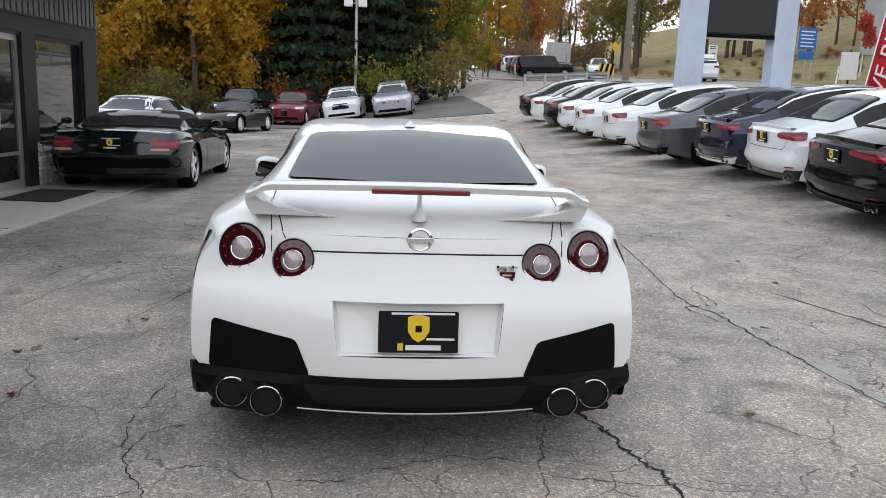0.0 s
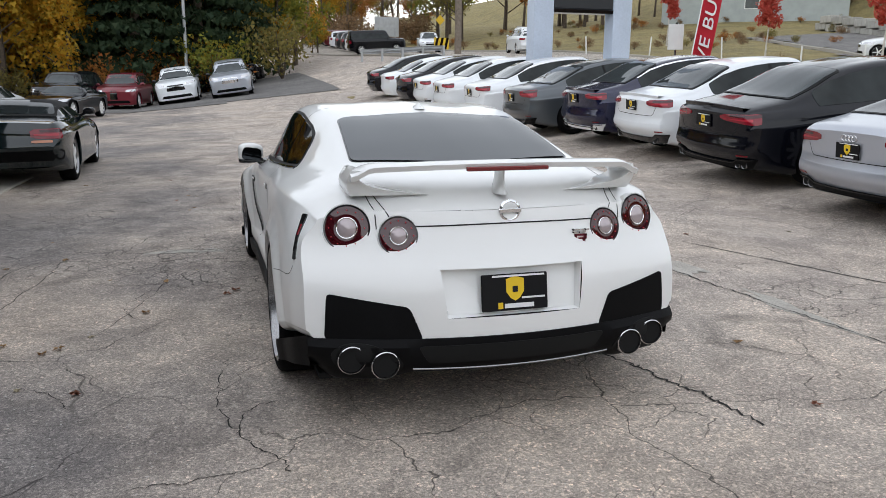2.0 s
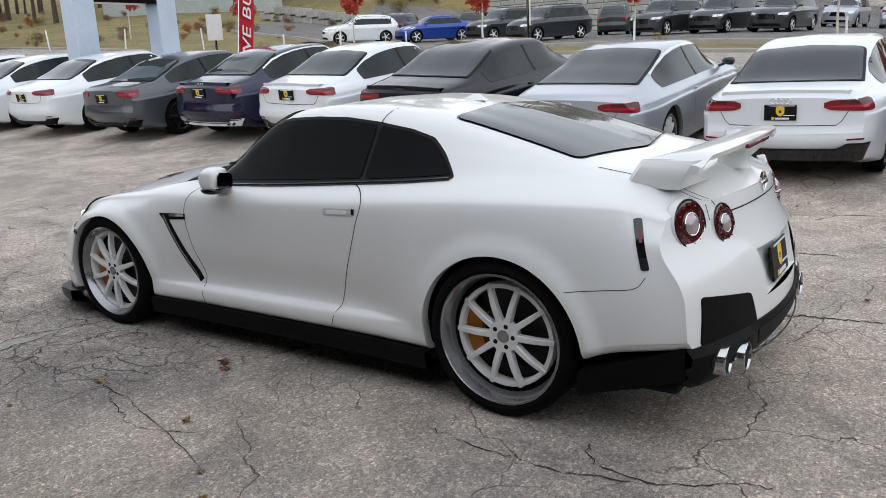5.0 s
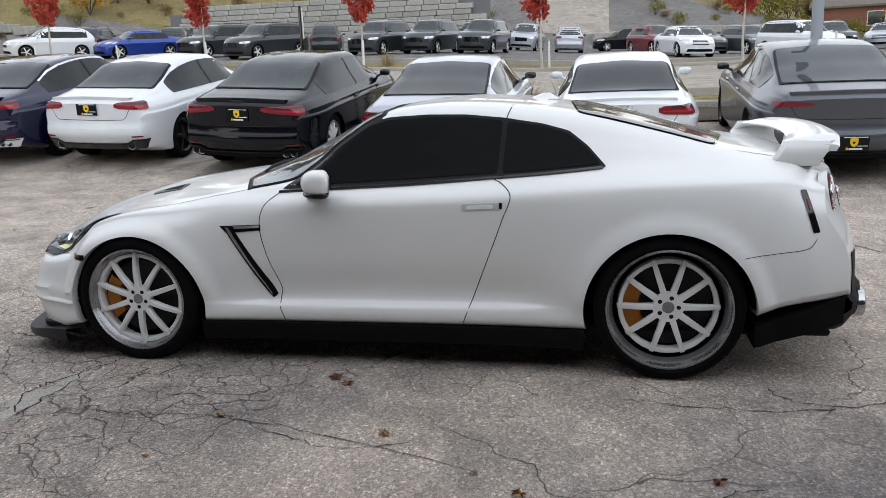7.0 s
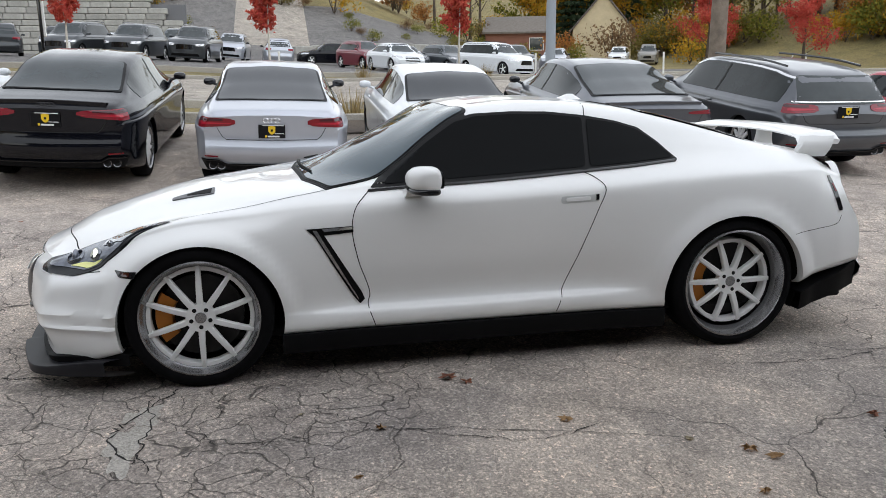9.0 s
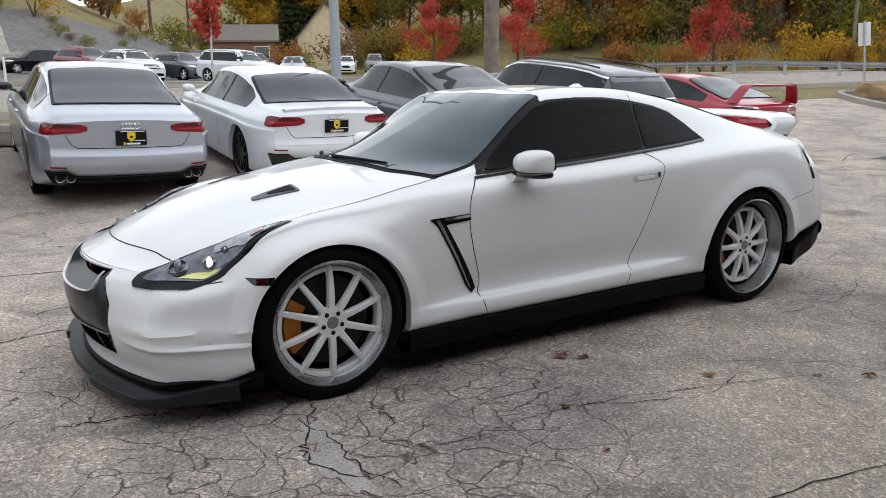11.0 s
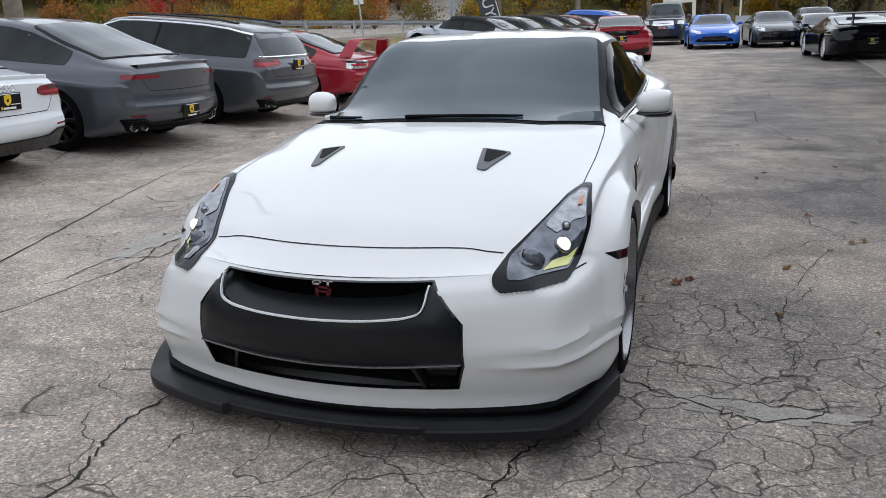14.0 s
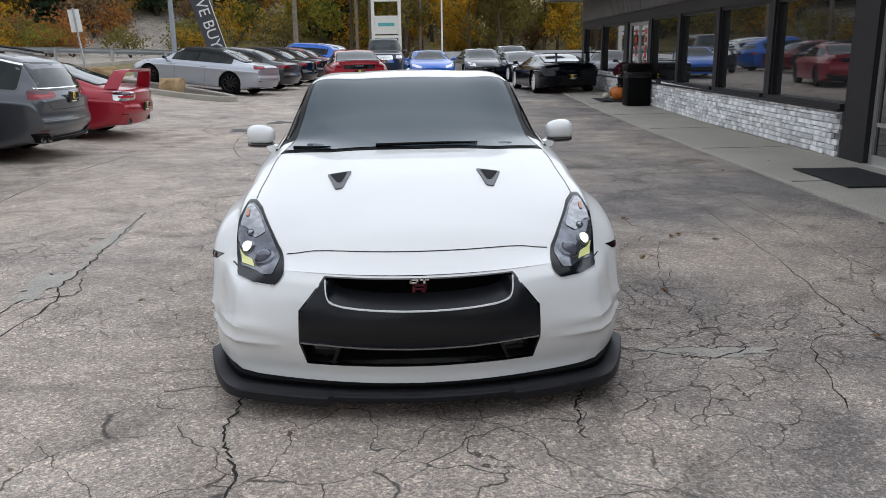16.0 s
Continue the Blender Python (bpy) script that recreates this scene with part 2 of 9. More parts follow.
REDLENS = mat("red_lamp_lens", (0.19, 0.006, 0.012), rough=0.08, coat=0.25, spec=0.4)
BRIGHTRED = mat("bright_red_lamp", (0.20, 0.006, 0.016), rough=0.12, coat=0.4)
CLEAR = mat("clear_lamp_lens", (0.62, 0.62, 0.63), rough=0.08, metal=0.7, coat=1.0)
LED = mat("red_led", (0.8, 0.05, 0.05), rough=0.3, emit=(1, 0.1, 0.1, 0.6))
AMBER = mat("amber_reflector", (0.55, 0.22, 0.12), rough=0.2, coat=0.6)
LAMPON = mat("lit_headlamp", (1, 1, 0.9), rough=0.3, emit=(1.0, 1.0, 0.80, 1.6))
# weak emission and yellow colour imitate lamp light on the reflector
LAMPGREEN = mat("lit_yellow_reflector", (0.75, 0.75, 0.3), rough=0.2, emit=(0.8, 0.85, 0.4, 0.12))
PLATEBLACK = mat("black_plate", (0.005, 0.005, 0.006), rough=0.45, spec=0.25)
YELLOW = mat("yellow_print", (0.75, 0.5, 0.02), rough=0.4)
PRINT = mat("white_print", (0.75, 0.75, 0.75), rough=0.4)
REDPRINT = mat("dark_red_badge", (0.13, 0.01, 0.02), rough=0.3)


def shell(keys, s0, s1, place, n=5, step=0.03, cap_to=7):
    """A lofted body: keys(s) gives the half section from the sill to the roof's middle, place(s, x, z) the point."""
    ns = max(2, math.ceil((s1 - s0) / step))
    bm = bmesh.new()
    rows = []
    for i in range(ns + 1):
        s = s0 + (s1 - s0) * i / ns
        half = catmull(keys(s), n)
        half[0][0] = half[-1][0] = 0.0
        rows.append([place(s, float(p[0]), float(p[1])) for p in half])
        rows[-1] += [Vector((-q.x, q.y, q.z)) for q in rows[-1][-2::-1]]
    grid_faces(bm, rows)
    for s in (s0, s1):
        half = catmull(keys(s), n)[n:cap_to * n + 1]
        cap = [[place(s, float(p[0]) * t, float(p[1])) for t in np.linspace(-1, 1, 25)] for p in half]
        grid_faces(bm, cap)
    bmesh.ops.remove_doubles(bm, verts=bm.verts, dist=0.0015)
    bmesh.ops.recalc_face_normals(bm, faces=bm.faces)
    return bm


def cut_arch(bm, yc, zc, r, lip=0.05, xmin=0.5):
    """Opens a round wheel arch in both sides of a body and turns its edge inwards."""
    def rad(v):
        return math.hypot(v.co.y - yc, v.co.z - zc)
    on = []
    for e in list(bm.edges):
        a, c = e.verts
        if abs(a.co.x) < xmin or abs(c.co.x) < xmin or (rad(a) < r) == (rad(c) < r):
            continue
        if rad(a) > rad(c):
            a, c = c, a
        k = (r - rad(a)) / max(rad(c) - rad(a), 1e-9)
        nv = bmesh.utils.edge_split(e, a, k)[1]
        d = Vector((nv.co.y - yc, nv.co.z - zc))
        nv.co.y, nv.co.z = yc + d.x * r / d.length, zc + d.y * r / d.length
        on.append(nv)
    bmesh.ops.connect_verts(bm, verts=on)
    dead = [f for f in bm.faces if all(rad(v) < r + 1e-5 for v in f.verts) and f.calc_center_median().z > -1 and all(abs(v.co.x) > xmin or v.co.z < zc for v in f.verts)]
    bmesh.ops.delete(bm, geom=dead, context="FACES")
    live = {v for v in on if v.is_valid}
    es = [e for e in bm.edges if e.is_boundary and all(v in live for v in e.verts)]
    for e in es:
        e.smooth = False
    res = bmesh.ops.extrude_edge_only(bm, edges=es)
    for g in res["geom"]:
        if isinstance(g, bmesh.types.BMVert):
            g.co.x -= math.copysign(lip, g.co.x)


def cut_hole(bm, poly, side, limit):
    """Removes the faces whose middle lies inside a 2D outline, on one side of the body."""
    ax, ia, ib, sg = AXES[side]
    for i in range(len(poly)):
        p, q = Vector(poly[i - 1]), Vector(poly[i])
        mid = (p + q) / 2
        fs = [f for f in bm.faces if f.calc_center_median()[ax] * sg > limit and (Vector((f.calc_center_median()[ia], f.calc_center_median()[ib])) - mid).length < (q - p).length / 2 + 0.04]
        geom = list({g for f in fs for g in list(f.verts) + list(f.edges)}) + fs
        co, no = [0, 0, 0], [0, 0, 0]
        co[ia], co[ib], no[ia], no[ib] = p.x, p.y, -(q - p).y, (q - p).x
        bmesh.ops.bisect_plane(bm, geom=geom, plane_co=co, plane_no=Vector(no).normalized(), dist=1e-5)
    dead = [f for f in bm.faces if f.calc_center_median()[ax] * sg > limit and inside((f.calc_center_median()[ia], f.calc_center_median()[ib]), poly)]
    bmesh.ops.delete(bm, geom=dead, context="FACES")


def liner(yc, zc, r, x0, x1, sg):
    bm = bmesh.new()
    rows = []
    for i in range(25):
        a = math.pi * (-0.12 + 1.24 * i / 24)
        y, z = yc + r * math.cos(a), zc + r * math.sin(a)
        rows.append([(sg * x0, yc, zc), (sg * x0, y, z), (sg * x1, y, z)])
    grid_faces(bm, rows)
    bmesh.ops.remove_doubles(bm, verts=bm.verts, dist=1e-4)
    return bm


def wheel(parent, x, y, z, radius, rim, width, spokes=10, silver=None, lip=None, spin=0.0, caliper=None, dish=0.05, spoke_w=0.0112, fine=True, lugs=True, ring=0.83):
    """A wheel on the side of the sign of x, x being its outer face: tyre, rim, spokes, hub, brake disc and caliper."""
    sg = math.copysign(1, x)
    m = Matrix.Translation((x, y, z)) @ Matrix.Diagonal((sg, 1, 1, 1))
    seg = 48 if fine else 26
    w = part("wheel", revolve(bmesh.new(), [(rim * 0.99, -width), (rim * 1.03, -width), (radius * 0.95, -width + 0.01), (radius, -width + 0.04), (radius, -0.045),
                                         (radius * 0.985, -0.022), (radius * 0.95, -0.008), (radius * 0.88, 0.0), (rim * 1.04, -0.004), (rim * 1.01, -0.014), (rim * 0.99, -0.02)], seg, m),
             RUBBER, parent, "black rubber tyre")
    w.name = "tyre"
    bm = revolve(bmesh.new(), [(rim * 1.015, -0.016), (rim * 1.015, -0.006), (rim * 0.985, -0.002), (rim * 0.965, -0.012), (rim * 0.93, -dish * 0.8), (rim * 0.90, -dish)], seg, m)
    part("rim", bm, lip or LIPMETAL, w, "stepped rim lip")
    # near-black barrel colour carries the shade seen between the spokes
    part("rim_barrel", revolve(bmesh.new(), [(rim * 0.90, -dish), (rim * 0.88, -width * 0.9)], seg, m), BARREL, w, "inner barrel with the shade behind the spokes in its colour")
    hub = rim * (0.25 if lugs else 0.22)
    reach = ring + 0.015 if lugs else 0.945
    if lugs:
        h0 = -dish * 0.75
        bm = revolve(bmesh.new(), [(rim * (ring - 0.075), h0 - 0.06), (rim * (ring - 0.075), h0 - 0.012), (rim * (ring - 0.065), h0 - 0.008), (rim * (ring - 0.005), h0 - 0.008), (rim * (ring + 0.005), h0 - 0.014), (rim * (ring + 0.005), h0 - 0.06)], seg, m)
        part("wheel_ring", bm, silver or SILVER, w, "bright ring at the spoke ends")
    bm = bmesh.new()
    for i in range(spokes):
        a = spin + 2 * math.pi * i / spokes
        rows = []
        for t in np.linspace(0, 1, 5):
            rr = hub * 0.6 + (rim * reach - hub * 0.6) * t
            hh = -dish * 0.75 + 0.012 * math.sin(math.pi * t) - 0.006 * t
            ww = spoke_w * (1.0 + 0.45 * (1 - t))
            c = Vector((hh, rr * math.cos(a), rr * math.sin(a)))
            tn = Vector((0, -math.sin(a), math.cos(a)))
            back = Vector((-0.03, 0, 0))
            rows.append([m @ p for p in (c - tn * ww + back, c - tn * ww - Vector((0.004, 0, 0)), c - tn * ww * 0.7, c + tn * ww * 0.7, c + tn * ww - Vector((0.004, 0, 0)), c + tn * ww + back)])
        grid_faces(bm, rows)
    cyl(bm, m @ Vector((-dish * 0.75 - 0.03, 0, 0)), m @ Vector((-dish * 0.75 + 0.004, 0, 0)), hub, seg=24)
    part("spokes", bm, silver or SILVER, w, "ten thin alloy spokes" if spokes == 10 else "alloy spokes", smooth=False)
    if lugs:
        # bolt recesses are raised black discs, their shade is only colour
        for i in range(5):
            bm = bmesh.new()
            a = spin + 2 * math.pi * (i + 0.5) / 5
            c = Vector((-dish * 0.75 + 0.0045, hub * 0.66 * math.cos(a), hub * 0.66 * math.sin(a)))
            cyl(bm, m @ c, m @ (c + Vector((0.001, 0, 0))), 0.0105, seg=12)
            part("lug_hole", bm, VOID, w, "black disc painted as a shaded bolt recess")
        bm = bmesh.new()
        cyl(bm, m @ Vector((-dish * 0.75, 0, 0)), m @ Vector((-dish * 0.75 + 0.007, 0, 0)), hub * 0.42, hub * 0.38, seg=24)
        part("hub_cap", bm, LIPMETAL, w, "grey centre cap")
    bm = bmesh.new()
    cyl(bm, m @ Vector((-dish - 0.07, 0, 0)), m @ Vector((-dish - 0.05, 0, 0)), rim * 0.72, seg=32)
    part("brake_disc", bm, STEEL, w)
    # added disc blacks out the wheel's back as interior shade
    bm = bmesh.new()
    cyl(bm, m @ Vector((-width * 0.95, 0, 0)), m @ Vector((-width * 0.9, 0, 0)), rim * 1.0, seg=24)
    part("wheel_back", bm, VOID, w, "added black disc for the shade inside the wheel")
    if caliper:
        bm = bmesh.new()
        rows = []
        for i in range(9):
            a = math.pi * (0.80 + 0.40 * i / 8) if caliper != "rear" else math.pi * (-0.2 + 0.4 * i / 8)
            r0, r1 = rim * 0.45, rim * 0.78
            row = []
            for r, h in ((r0, -dish - 0.055), (r0 + 0.008, -dish - 0.025), (r1 - 0.008, -dish - 0.025), (r1, -dish - 0.055)):
                row.append(m @ Vector((h, r * math.cos(a) * -1, r * math.sin(a))))
            rows.append(row)
        grid_faces(bm, rows)
        part("brake_caliper", bm, GOLD, w, "gold brake caliper")
    return w


def number_plate(parent, c, yaw=0.0, w=0.31, h=0.16, tilt=0.0, back=True):
    """A black dealer plate facing -y with a yellow shield and white bars; c is its middle."""
    m = Matrix.Translation(c) @ Euler((radians(tilt), 0, radians(yaw))).to_matrix().to_4x4()
    bm = box(bmesh.new(), -w / 2, -0.006, -h / 2, w / 2, 0.006, h / 2, 0.004, 1)
    bm.transform(m)
    p = part("number_plate", bm, PLATEBLACK, parent, "black dealer plate with yellow shield", smooth=False)
    bm = bmesh.new()
    sh = [(-0.13, 0.36), (0.0, 0.44), (0.13, 0.36), (0.13, 0.02), (0.07, -0.16), (0.0, -0.24), (-0.07, -0.16), (-0.13, 0.02)]
    f = bm.faces.new([bm.verts.new((x * h * 2.0, -0.0075, z * h)) for x, z in sh])
    bmesh.ops.recalc_face_normals(bm, faces=bm.faces)
    if f.normal.y > 0:
        bmesh.ops.reverse_faces(bm, faces=[f])
    bm.transform(m)
    part("shield", bm, YELLOW, p, smooth=False)
    bm = bmesh.new()
    box(bm, -w * 0.16, -0.0085, -h * 0.43, w * 0.28, -0.006, -h * 0.31)
    box(bm, -w * 0.34, -0.0085, h * 0.42, w * 0.45, -0.006, h * 0.47)
    box(bm, w * 0.1, -0.0085, -h * 0.19, w * 0.45, -0.006, -h * 0.14)
    bm.transform(m)
    part("print_bar", bm, PRINT, p, smooth=False)
    bm = bmesh.new()
    box(bm, -w * 0.10 * 0.4, -0.0088, h * 0.0, w * 0.10 * 0.4, -0.0078, h * 0.16)
    bm.transform(m)
    part("print_mark", bm, GLOSS_BLACK, p, smooth=False)
    bm = box(bmesh.new(), -w * 0.26, -0.0085, -h * 0.44, -w * 0.19, -0.006, -h * 0.27)
    bm.transform(m)
    part("small_shield", bm, YELLOW, p, smooth=False)
    return p

# ---- ground ----
c_slope = curve((-300, 0), (2, 0), (5, 0.012), (9.5, 0.026), (16, 0.037), (22, 0.053), (28, 0.075), (35, 0.13), (47, 0.18), (61, 0.17), (300, 0.2))
e_rise = curve((-300, 0), (4.6, 0), (5.2, 0.04), (7.6, 0.28), (10.5, 0.52), (12, 0.66), (15, 0.8), (22, 1.05), (27, 1.35), (33, 1.75), (45, 2.1), (57, 2.4), (60, 3.2), (75, 8.5), (100, 15), (300, 40))
s_rise = curve((-300, 3.0), (-120, 1.4), (-45, 0.35), (-25, 0.2), (-17, 0.13), (-8, 0.0), (300, 0.0))
n_rise = curve((-300, 0), (40, 0), (60, 0.7), (100, 3.0), (300, 9))


def H(x, y):
    """Height of the ground."""
    hill = 0.10 * min(max(x - 27.0, 0.0), 40.0) * min(max((y - 36.0) / 30.0, 0.0), 1.0)
    calm = min(max((y + 26.0) / 22.0, 0.0), 1.0)
    e = e_rise(x)
    if x > 40:
        e = 1.9 + (e - 1.9) * (0.12 + 0.88 * calm)
    wood = 0.30 * min(max(max(x, 0.0) * 0.35 - y - 70.0, 0.0), 70.0)
    wood += 0.22 * min(max(y - 56.0, 0.0), 60.0) * min(max((4.0 - x) / 12.0, 0.0), 1.0)
    wood -= 0.04 * min(max(6.0 - y, 0.0), 16.0) * min(max((x - 24.0) / 10.0, 0.0), 1.0)
    return wood + c_slope(y) * min(max(x + 4.0, 0.0), 12.0) + e + s_rise(y) + n_rise(y) + hill


def sheet(x0, x1, y0, y1, dx, dy, lift, edge=None):
    """A piece of the ground's surface; edge(x, y) says which cells to keep."""
    nx, ny = max(1, round((x1 - x0) / dx)), max(1, round((y1 - y0) / dy))
    bm = bmesh.new()
    rows = []
    for i in range(nx + 1):
        x = x0 + (x1 - x0) * i / nx
        rows.append([(x, y0 + (y1 - y0) * j / ny, H(x, y0 + (y1 - y0) * j / ny) + lift) for j in range(ny + 1)])
    grid_faces(bm, rows)
    if edge:
        bmesh.ops.delete(bm, geom=[f for f in bm.faces if not edge(f.calc_center_median().x, f.calc_center_median().y)], context="FACES")
    bmesh.ops.recalc_face_normals(bm, faces=bm.faces)
    if bm.faces and next(iter(bm.faces)).normal.z < 0:
        bmesh.ops.reverse_faces(bm, faces=bm.faces)
    return bm


def node_mat(name):
    m = bpy.data.materials.new(name)
    m.use_nodes = True
    return m, m.node_tree.nodes, m.node_tree.links, m.node_tree.nodes["Principled BSDF"]


def nz(n, l, co, scale, detail=4.0, rough=0.55, dist=0.0):
    t = n.new("ShaderNodeTexNoise")
    t.inputs["Scale"].default_value, t.inputs["Detail"].default_value = scale, detail
    t.inputs["Roughness"].default_value, t.inputs["Distortion"].default_value = rough, dist
    l.new(co, t.inputs["Vector"])
    return t.outputs["Fac"]


def ramp(n, l, v, *stops):
    r = n.new("ShaderNodeValToRGB")
    e = r.color_ramp.elements
    e[0].position, e[0].color = stops[0][0], (*stops[0][1], 1)
    e[1].position, e[1].color = stops[-1][0], (*stops[-1][1], 1)
    for p, c in stops[1:-1]:
        q = e.new(p)
        q.color = (*c, 1)
    l.new(v, r.inputs[0])
    return r.outputs[0]


def mixc(n, l, fac, a, b, mode="MIX"):
    m = n.new("ShaderNodeMix")
    m.data_type, m.blend_type = "RGBA", mode
    for sock, val in ((m.inputs[0], fac), (m.inputs[6], a), (m.inputs[7], b)):
        if hasattr(val, "is_linked"):
            l.new(val, sock)
        else:
            sock.default_value = val if isinstance(val, (int, float)) else (*val, 1)
    return m.outputs[2]


def calc(n, l, op, a, b=0.0, c=0.0):
    m = n.new("ShaderNodeMath")
    m.operation = op
    for i, v in enumerate((a, b, c)):
        if hasattr(v, "is_linked"):
            l.new(v, m.inputs[i])
        else:
            m.inputs[i].default_value = v
    return m.outputs[0]


def asphalt_mat(name, light, dark, tan, cracks=True):
    """Worn asphalt: stone grains, stains, alligator cracks with pale dust beside them."""
    m, n, l, b = node_mat(name)
    co = n.new("ShaderNodeTexCoord").outputs["Object"]
    warp = n.new("ShaderNodeTexNoise")
    warp.inputs["Scale"].default_value, warp.inputs["Detail"].default_value = 2.2, 4.0
    l.new(co, warp.inputs["Vector"])
    add = n.new("ShaderNodeVectorMath")
    add.operation = "MULTIPLY_ADD"
    l.new(warp.outputs["Color"], add.inputs[0])
    add.inputs[1].default_value = (0.5, 0.5, 0.0)
    l.new(co, add.inputs[2])
    wco = add.outputs[0]
    big = nz(n, l, co, 0.35, 5.0, 0.6)
    mid = nz(n, l, co, 2.3, 6.0, 0.65)
    grain = nz(n, l, co, 95.0, 4.0, 0.8)
    grit = nz(n, l, co, 260.0, 2.0, 0.7)
    sep = n.new("ShaderNodeSeparateXYZ")
    l.new(co, sep.inputs[0])
    side = calc(n, l, "ADD", sep.outputs[0], calc(n, l, "MULTIPLY", calc(n, l, "SUBTRACT", mid, 0.5), 2.0))
    # base goes from the darker tone at low x to the paler one
    side_tone = n.new("ShaderNodeMapRange")
    side_tone.inputs["From Min"].default_value, side_tone.inputs["From Max"].default_value = -1.8, -0.3
    l.new(side, side_tone.inputs["Value"])
    base = mixc(n, l, side_tone.outputs[0], dark, light)
    base = mixc(n, l, ramp(n, l, big, (0.42, (0, 0, 0)), (0.68, (1, 1, 1))), base, tan)
    base = mixc(n, l, 0.6, base, ramp(n, l, mid, (0.3, (0.55, 0.54, 0.54)), (0.7, (1.35, 1.34, 1.32))), "MULTIPLY")
    patchy = nz(n, l, co, 0.8, 5.0, 0.7, 0.8)
    base = mixc(n, l, 0.5, base, ramp(n, l, patchy, (0.36, (0.62, 0.60, 0.60)), (0.5, (0.98, 0.97, 0.96)), (0.66, (1.25, 1.22, 1.17))), "MULTIPLY")
    base = mixc(n, l, 0.85, base, ramp(n, l, grain, (0.3, (0.3, 0.3, 0.3)), (0.5, (0.95, 0.95, 0.95)), (0.7, (2.0, 1.96, 1.9))), "MULTIPLY")
    base = mixc(n, l, 0.7, base, ramp(n, l, grit, (0.35, (0.6, 0.6, 0.6)), (0.65, (1.5, 1.5, 1.5))), "MULTIPLY")
    cell = n.new("ShaderNodeTexVoronoi")
    cell.inputs["Scale"].default_value = 75.0
    l.new(co, cell.inputs["Vector"])
    tone = n.new("ShaderNodeSeparateColor")
    l.new(cell.outputs["Color"], tone.inputs[0])
    base = mixc(n, l, 0.5, base, ramp(n, l, tone.outputs[0], (0.0, (0.42, 0.42, 0.43)), (0.6, (0.95, 0.95, 0.95)), (0.85, (1.25, 1.24, 1.22)), (1.0, (2.1, 2.05, 1.98))), "MULTIPLY")
    chips = n.new("ShaderNodeTexVoronoi")
    chips.inputs["Scale"].default_value = 38.0
    l.new(co, chips.inputs["Vector"])
    chip = calc(n, l, "MULTIPLY", calc(n, l, "LESS_THAN", chips.outputs["Distance"], 0.17), calc(n, l, "GREATER_THAN", nz(n, l, chips.outputs["Position"], 40.0, 0.0), 0.62))
    base = mixc(n, l, calc(n, l, "MULTIPLY", chip, 0.75), base, (0.5, 0.48, 0.45))
    stain = ramp(n, l, nz(n, l, co, 0.9, 3.0, 0.5, 1.5), (0.60, (0, 0, 0)), (0.74, (1, 1, 1)))
    base = mixc(n, l, calc(n, l, "MULTIPLY", stain, 0.45), base, (0.03, 0.029, 0.028))
    height = calc(n, l, "ADD", calc(n, l, "MULTIPLY", grain, 0.6), calc(n, l, "MULTIPLY", grit, 0.25))
    if cracks:
        total = None
        for sc, w, lo, hi, seed in ((0.75, 0.0026, 0.42, 0.56, 0.0), (2.4, 0.0055, 0.45, 0.56, 7.0), (5.6, 0.010, 0.50, 0.62, 13.0)):
            v = n.new("ShaderNodeTexVoronoi")
            v.feature = "DISTANCE_TO_EDGE"
            v.inputs["Scale"].default_value = sc
            off = n.new("ShaderNodeVectorMath")
            off.operation = "ADD"
            l.new(wco, off.inputs[0])
            off.inputs[1].default_value = (seed, seed * 0.7, 0)
            l.new(off.outputs[0], v.inputs["Vector"])
            line = n.new("ShaderNodeMapRange")
            line.inputs["From Min"].default_value, line.inputs["From Max"].default_value = w * 0.35, w * (1.0 + sc * 0.15)
            line.inputs["To Min"].default_value, line.inputs["To Max"].default_value = 1.0, 0.0
            l.new(v.outputs["Distance"], line.inputs["Value"])
            mask = n.new("ShaderNodeMapRange")
            mask.inputs["From Min"].default_value, mask.inputs["From Max"].default_value = lo, hi
            l.new(nz(n, l, off.outputs[0], 0.45, 3.0), mask.inputs["Value"])
            c = calc(n, l, "MULTIPLY", line.outputs[0], mask.outputs[0])
            total = c if total is None else calc(n, l, "MAXIMUM", total, c)
        base = mixc(n, l, calc(n, l, "MULTIPLY", total, 0.8), base, (0.05, 0.045, 0.04))
        height = calc(n, l, "SUBTRACT", height, calc(n, l, "MULTIPLY", total, 1.4))
    l.new(base, b.inputs["Base Color"])
    b.inputs["Roughness"].default_value = 0.86
    b.inputs["Specular IOR Level"].default_value = 0.35
    bn = n.new("ShaderNodeBump")
    bn.inputs["Strength"].default_value, bn.inputs["Distance"].default_value = 0.75, 0.012
    l.new(height, bn.inputs["Height"])
    l.new(bn.outputs[0], b.inputs["Normal"])
    return m


def blotch_mat(name, stops, scale, fine=40.0, rough=0.9, bump=0.5, dist=0.03):
    m, n, l, b = node_mat(name)
    co = n.new("ShaderNodeTexCoord").outputs["Object"]
    c = ramp(n, l, nz(n, l, co, scale, 6.0, 0.65), *stops)
    f = nz(n, l, co, fine, 4.0, 0.7)
    c = mixc(n, l, 0.8, c, ramp(n, l, f, (0.3, (0.5, 0.5, 0.5)), (0.7, (1.5, 1.5, 1.5))), "MULTIPLY")
    l.new(c, b.inputs["Base Color"])
    b.inputs["Roughness"].default_value = rough
    bn = n.new("ShaderNodeBump")
    bn.inputs["Strength"].default_value, bn.inputs["Distance"].default_value = bump, dist
    l.new(f, bn.inputs["Height"])
    l.new(bn.outputs[0], b.inputs["Normal"])
    return m


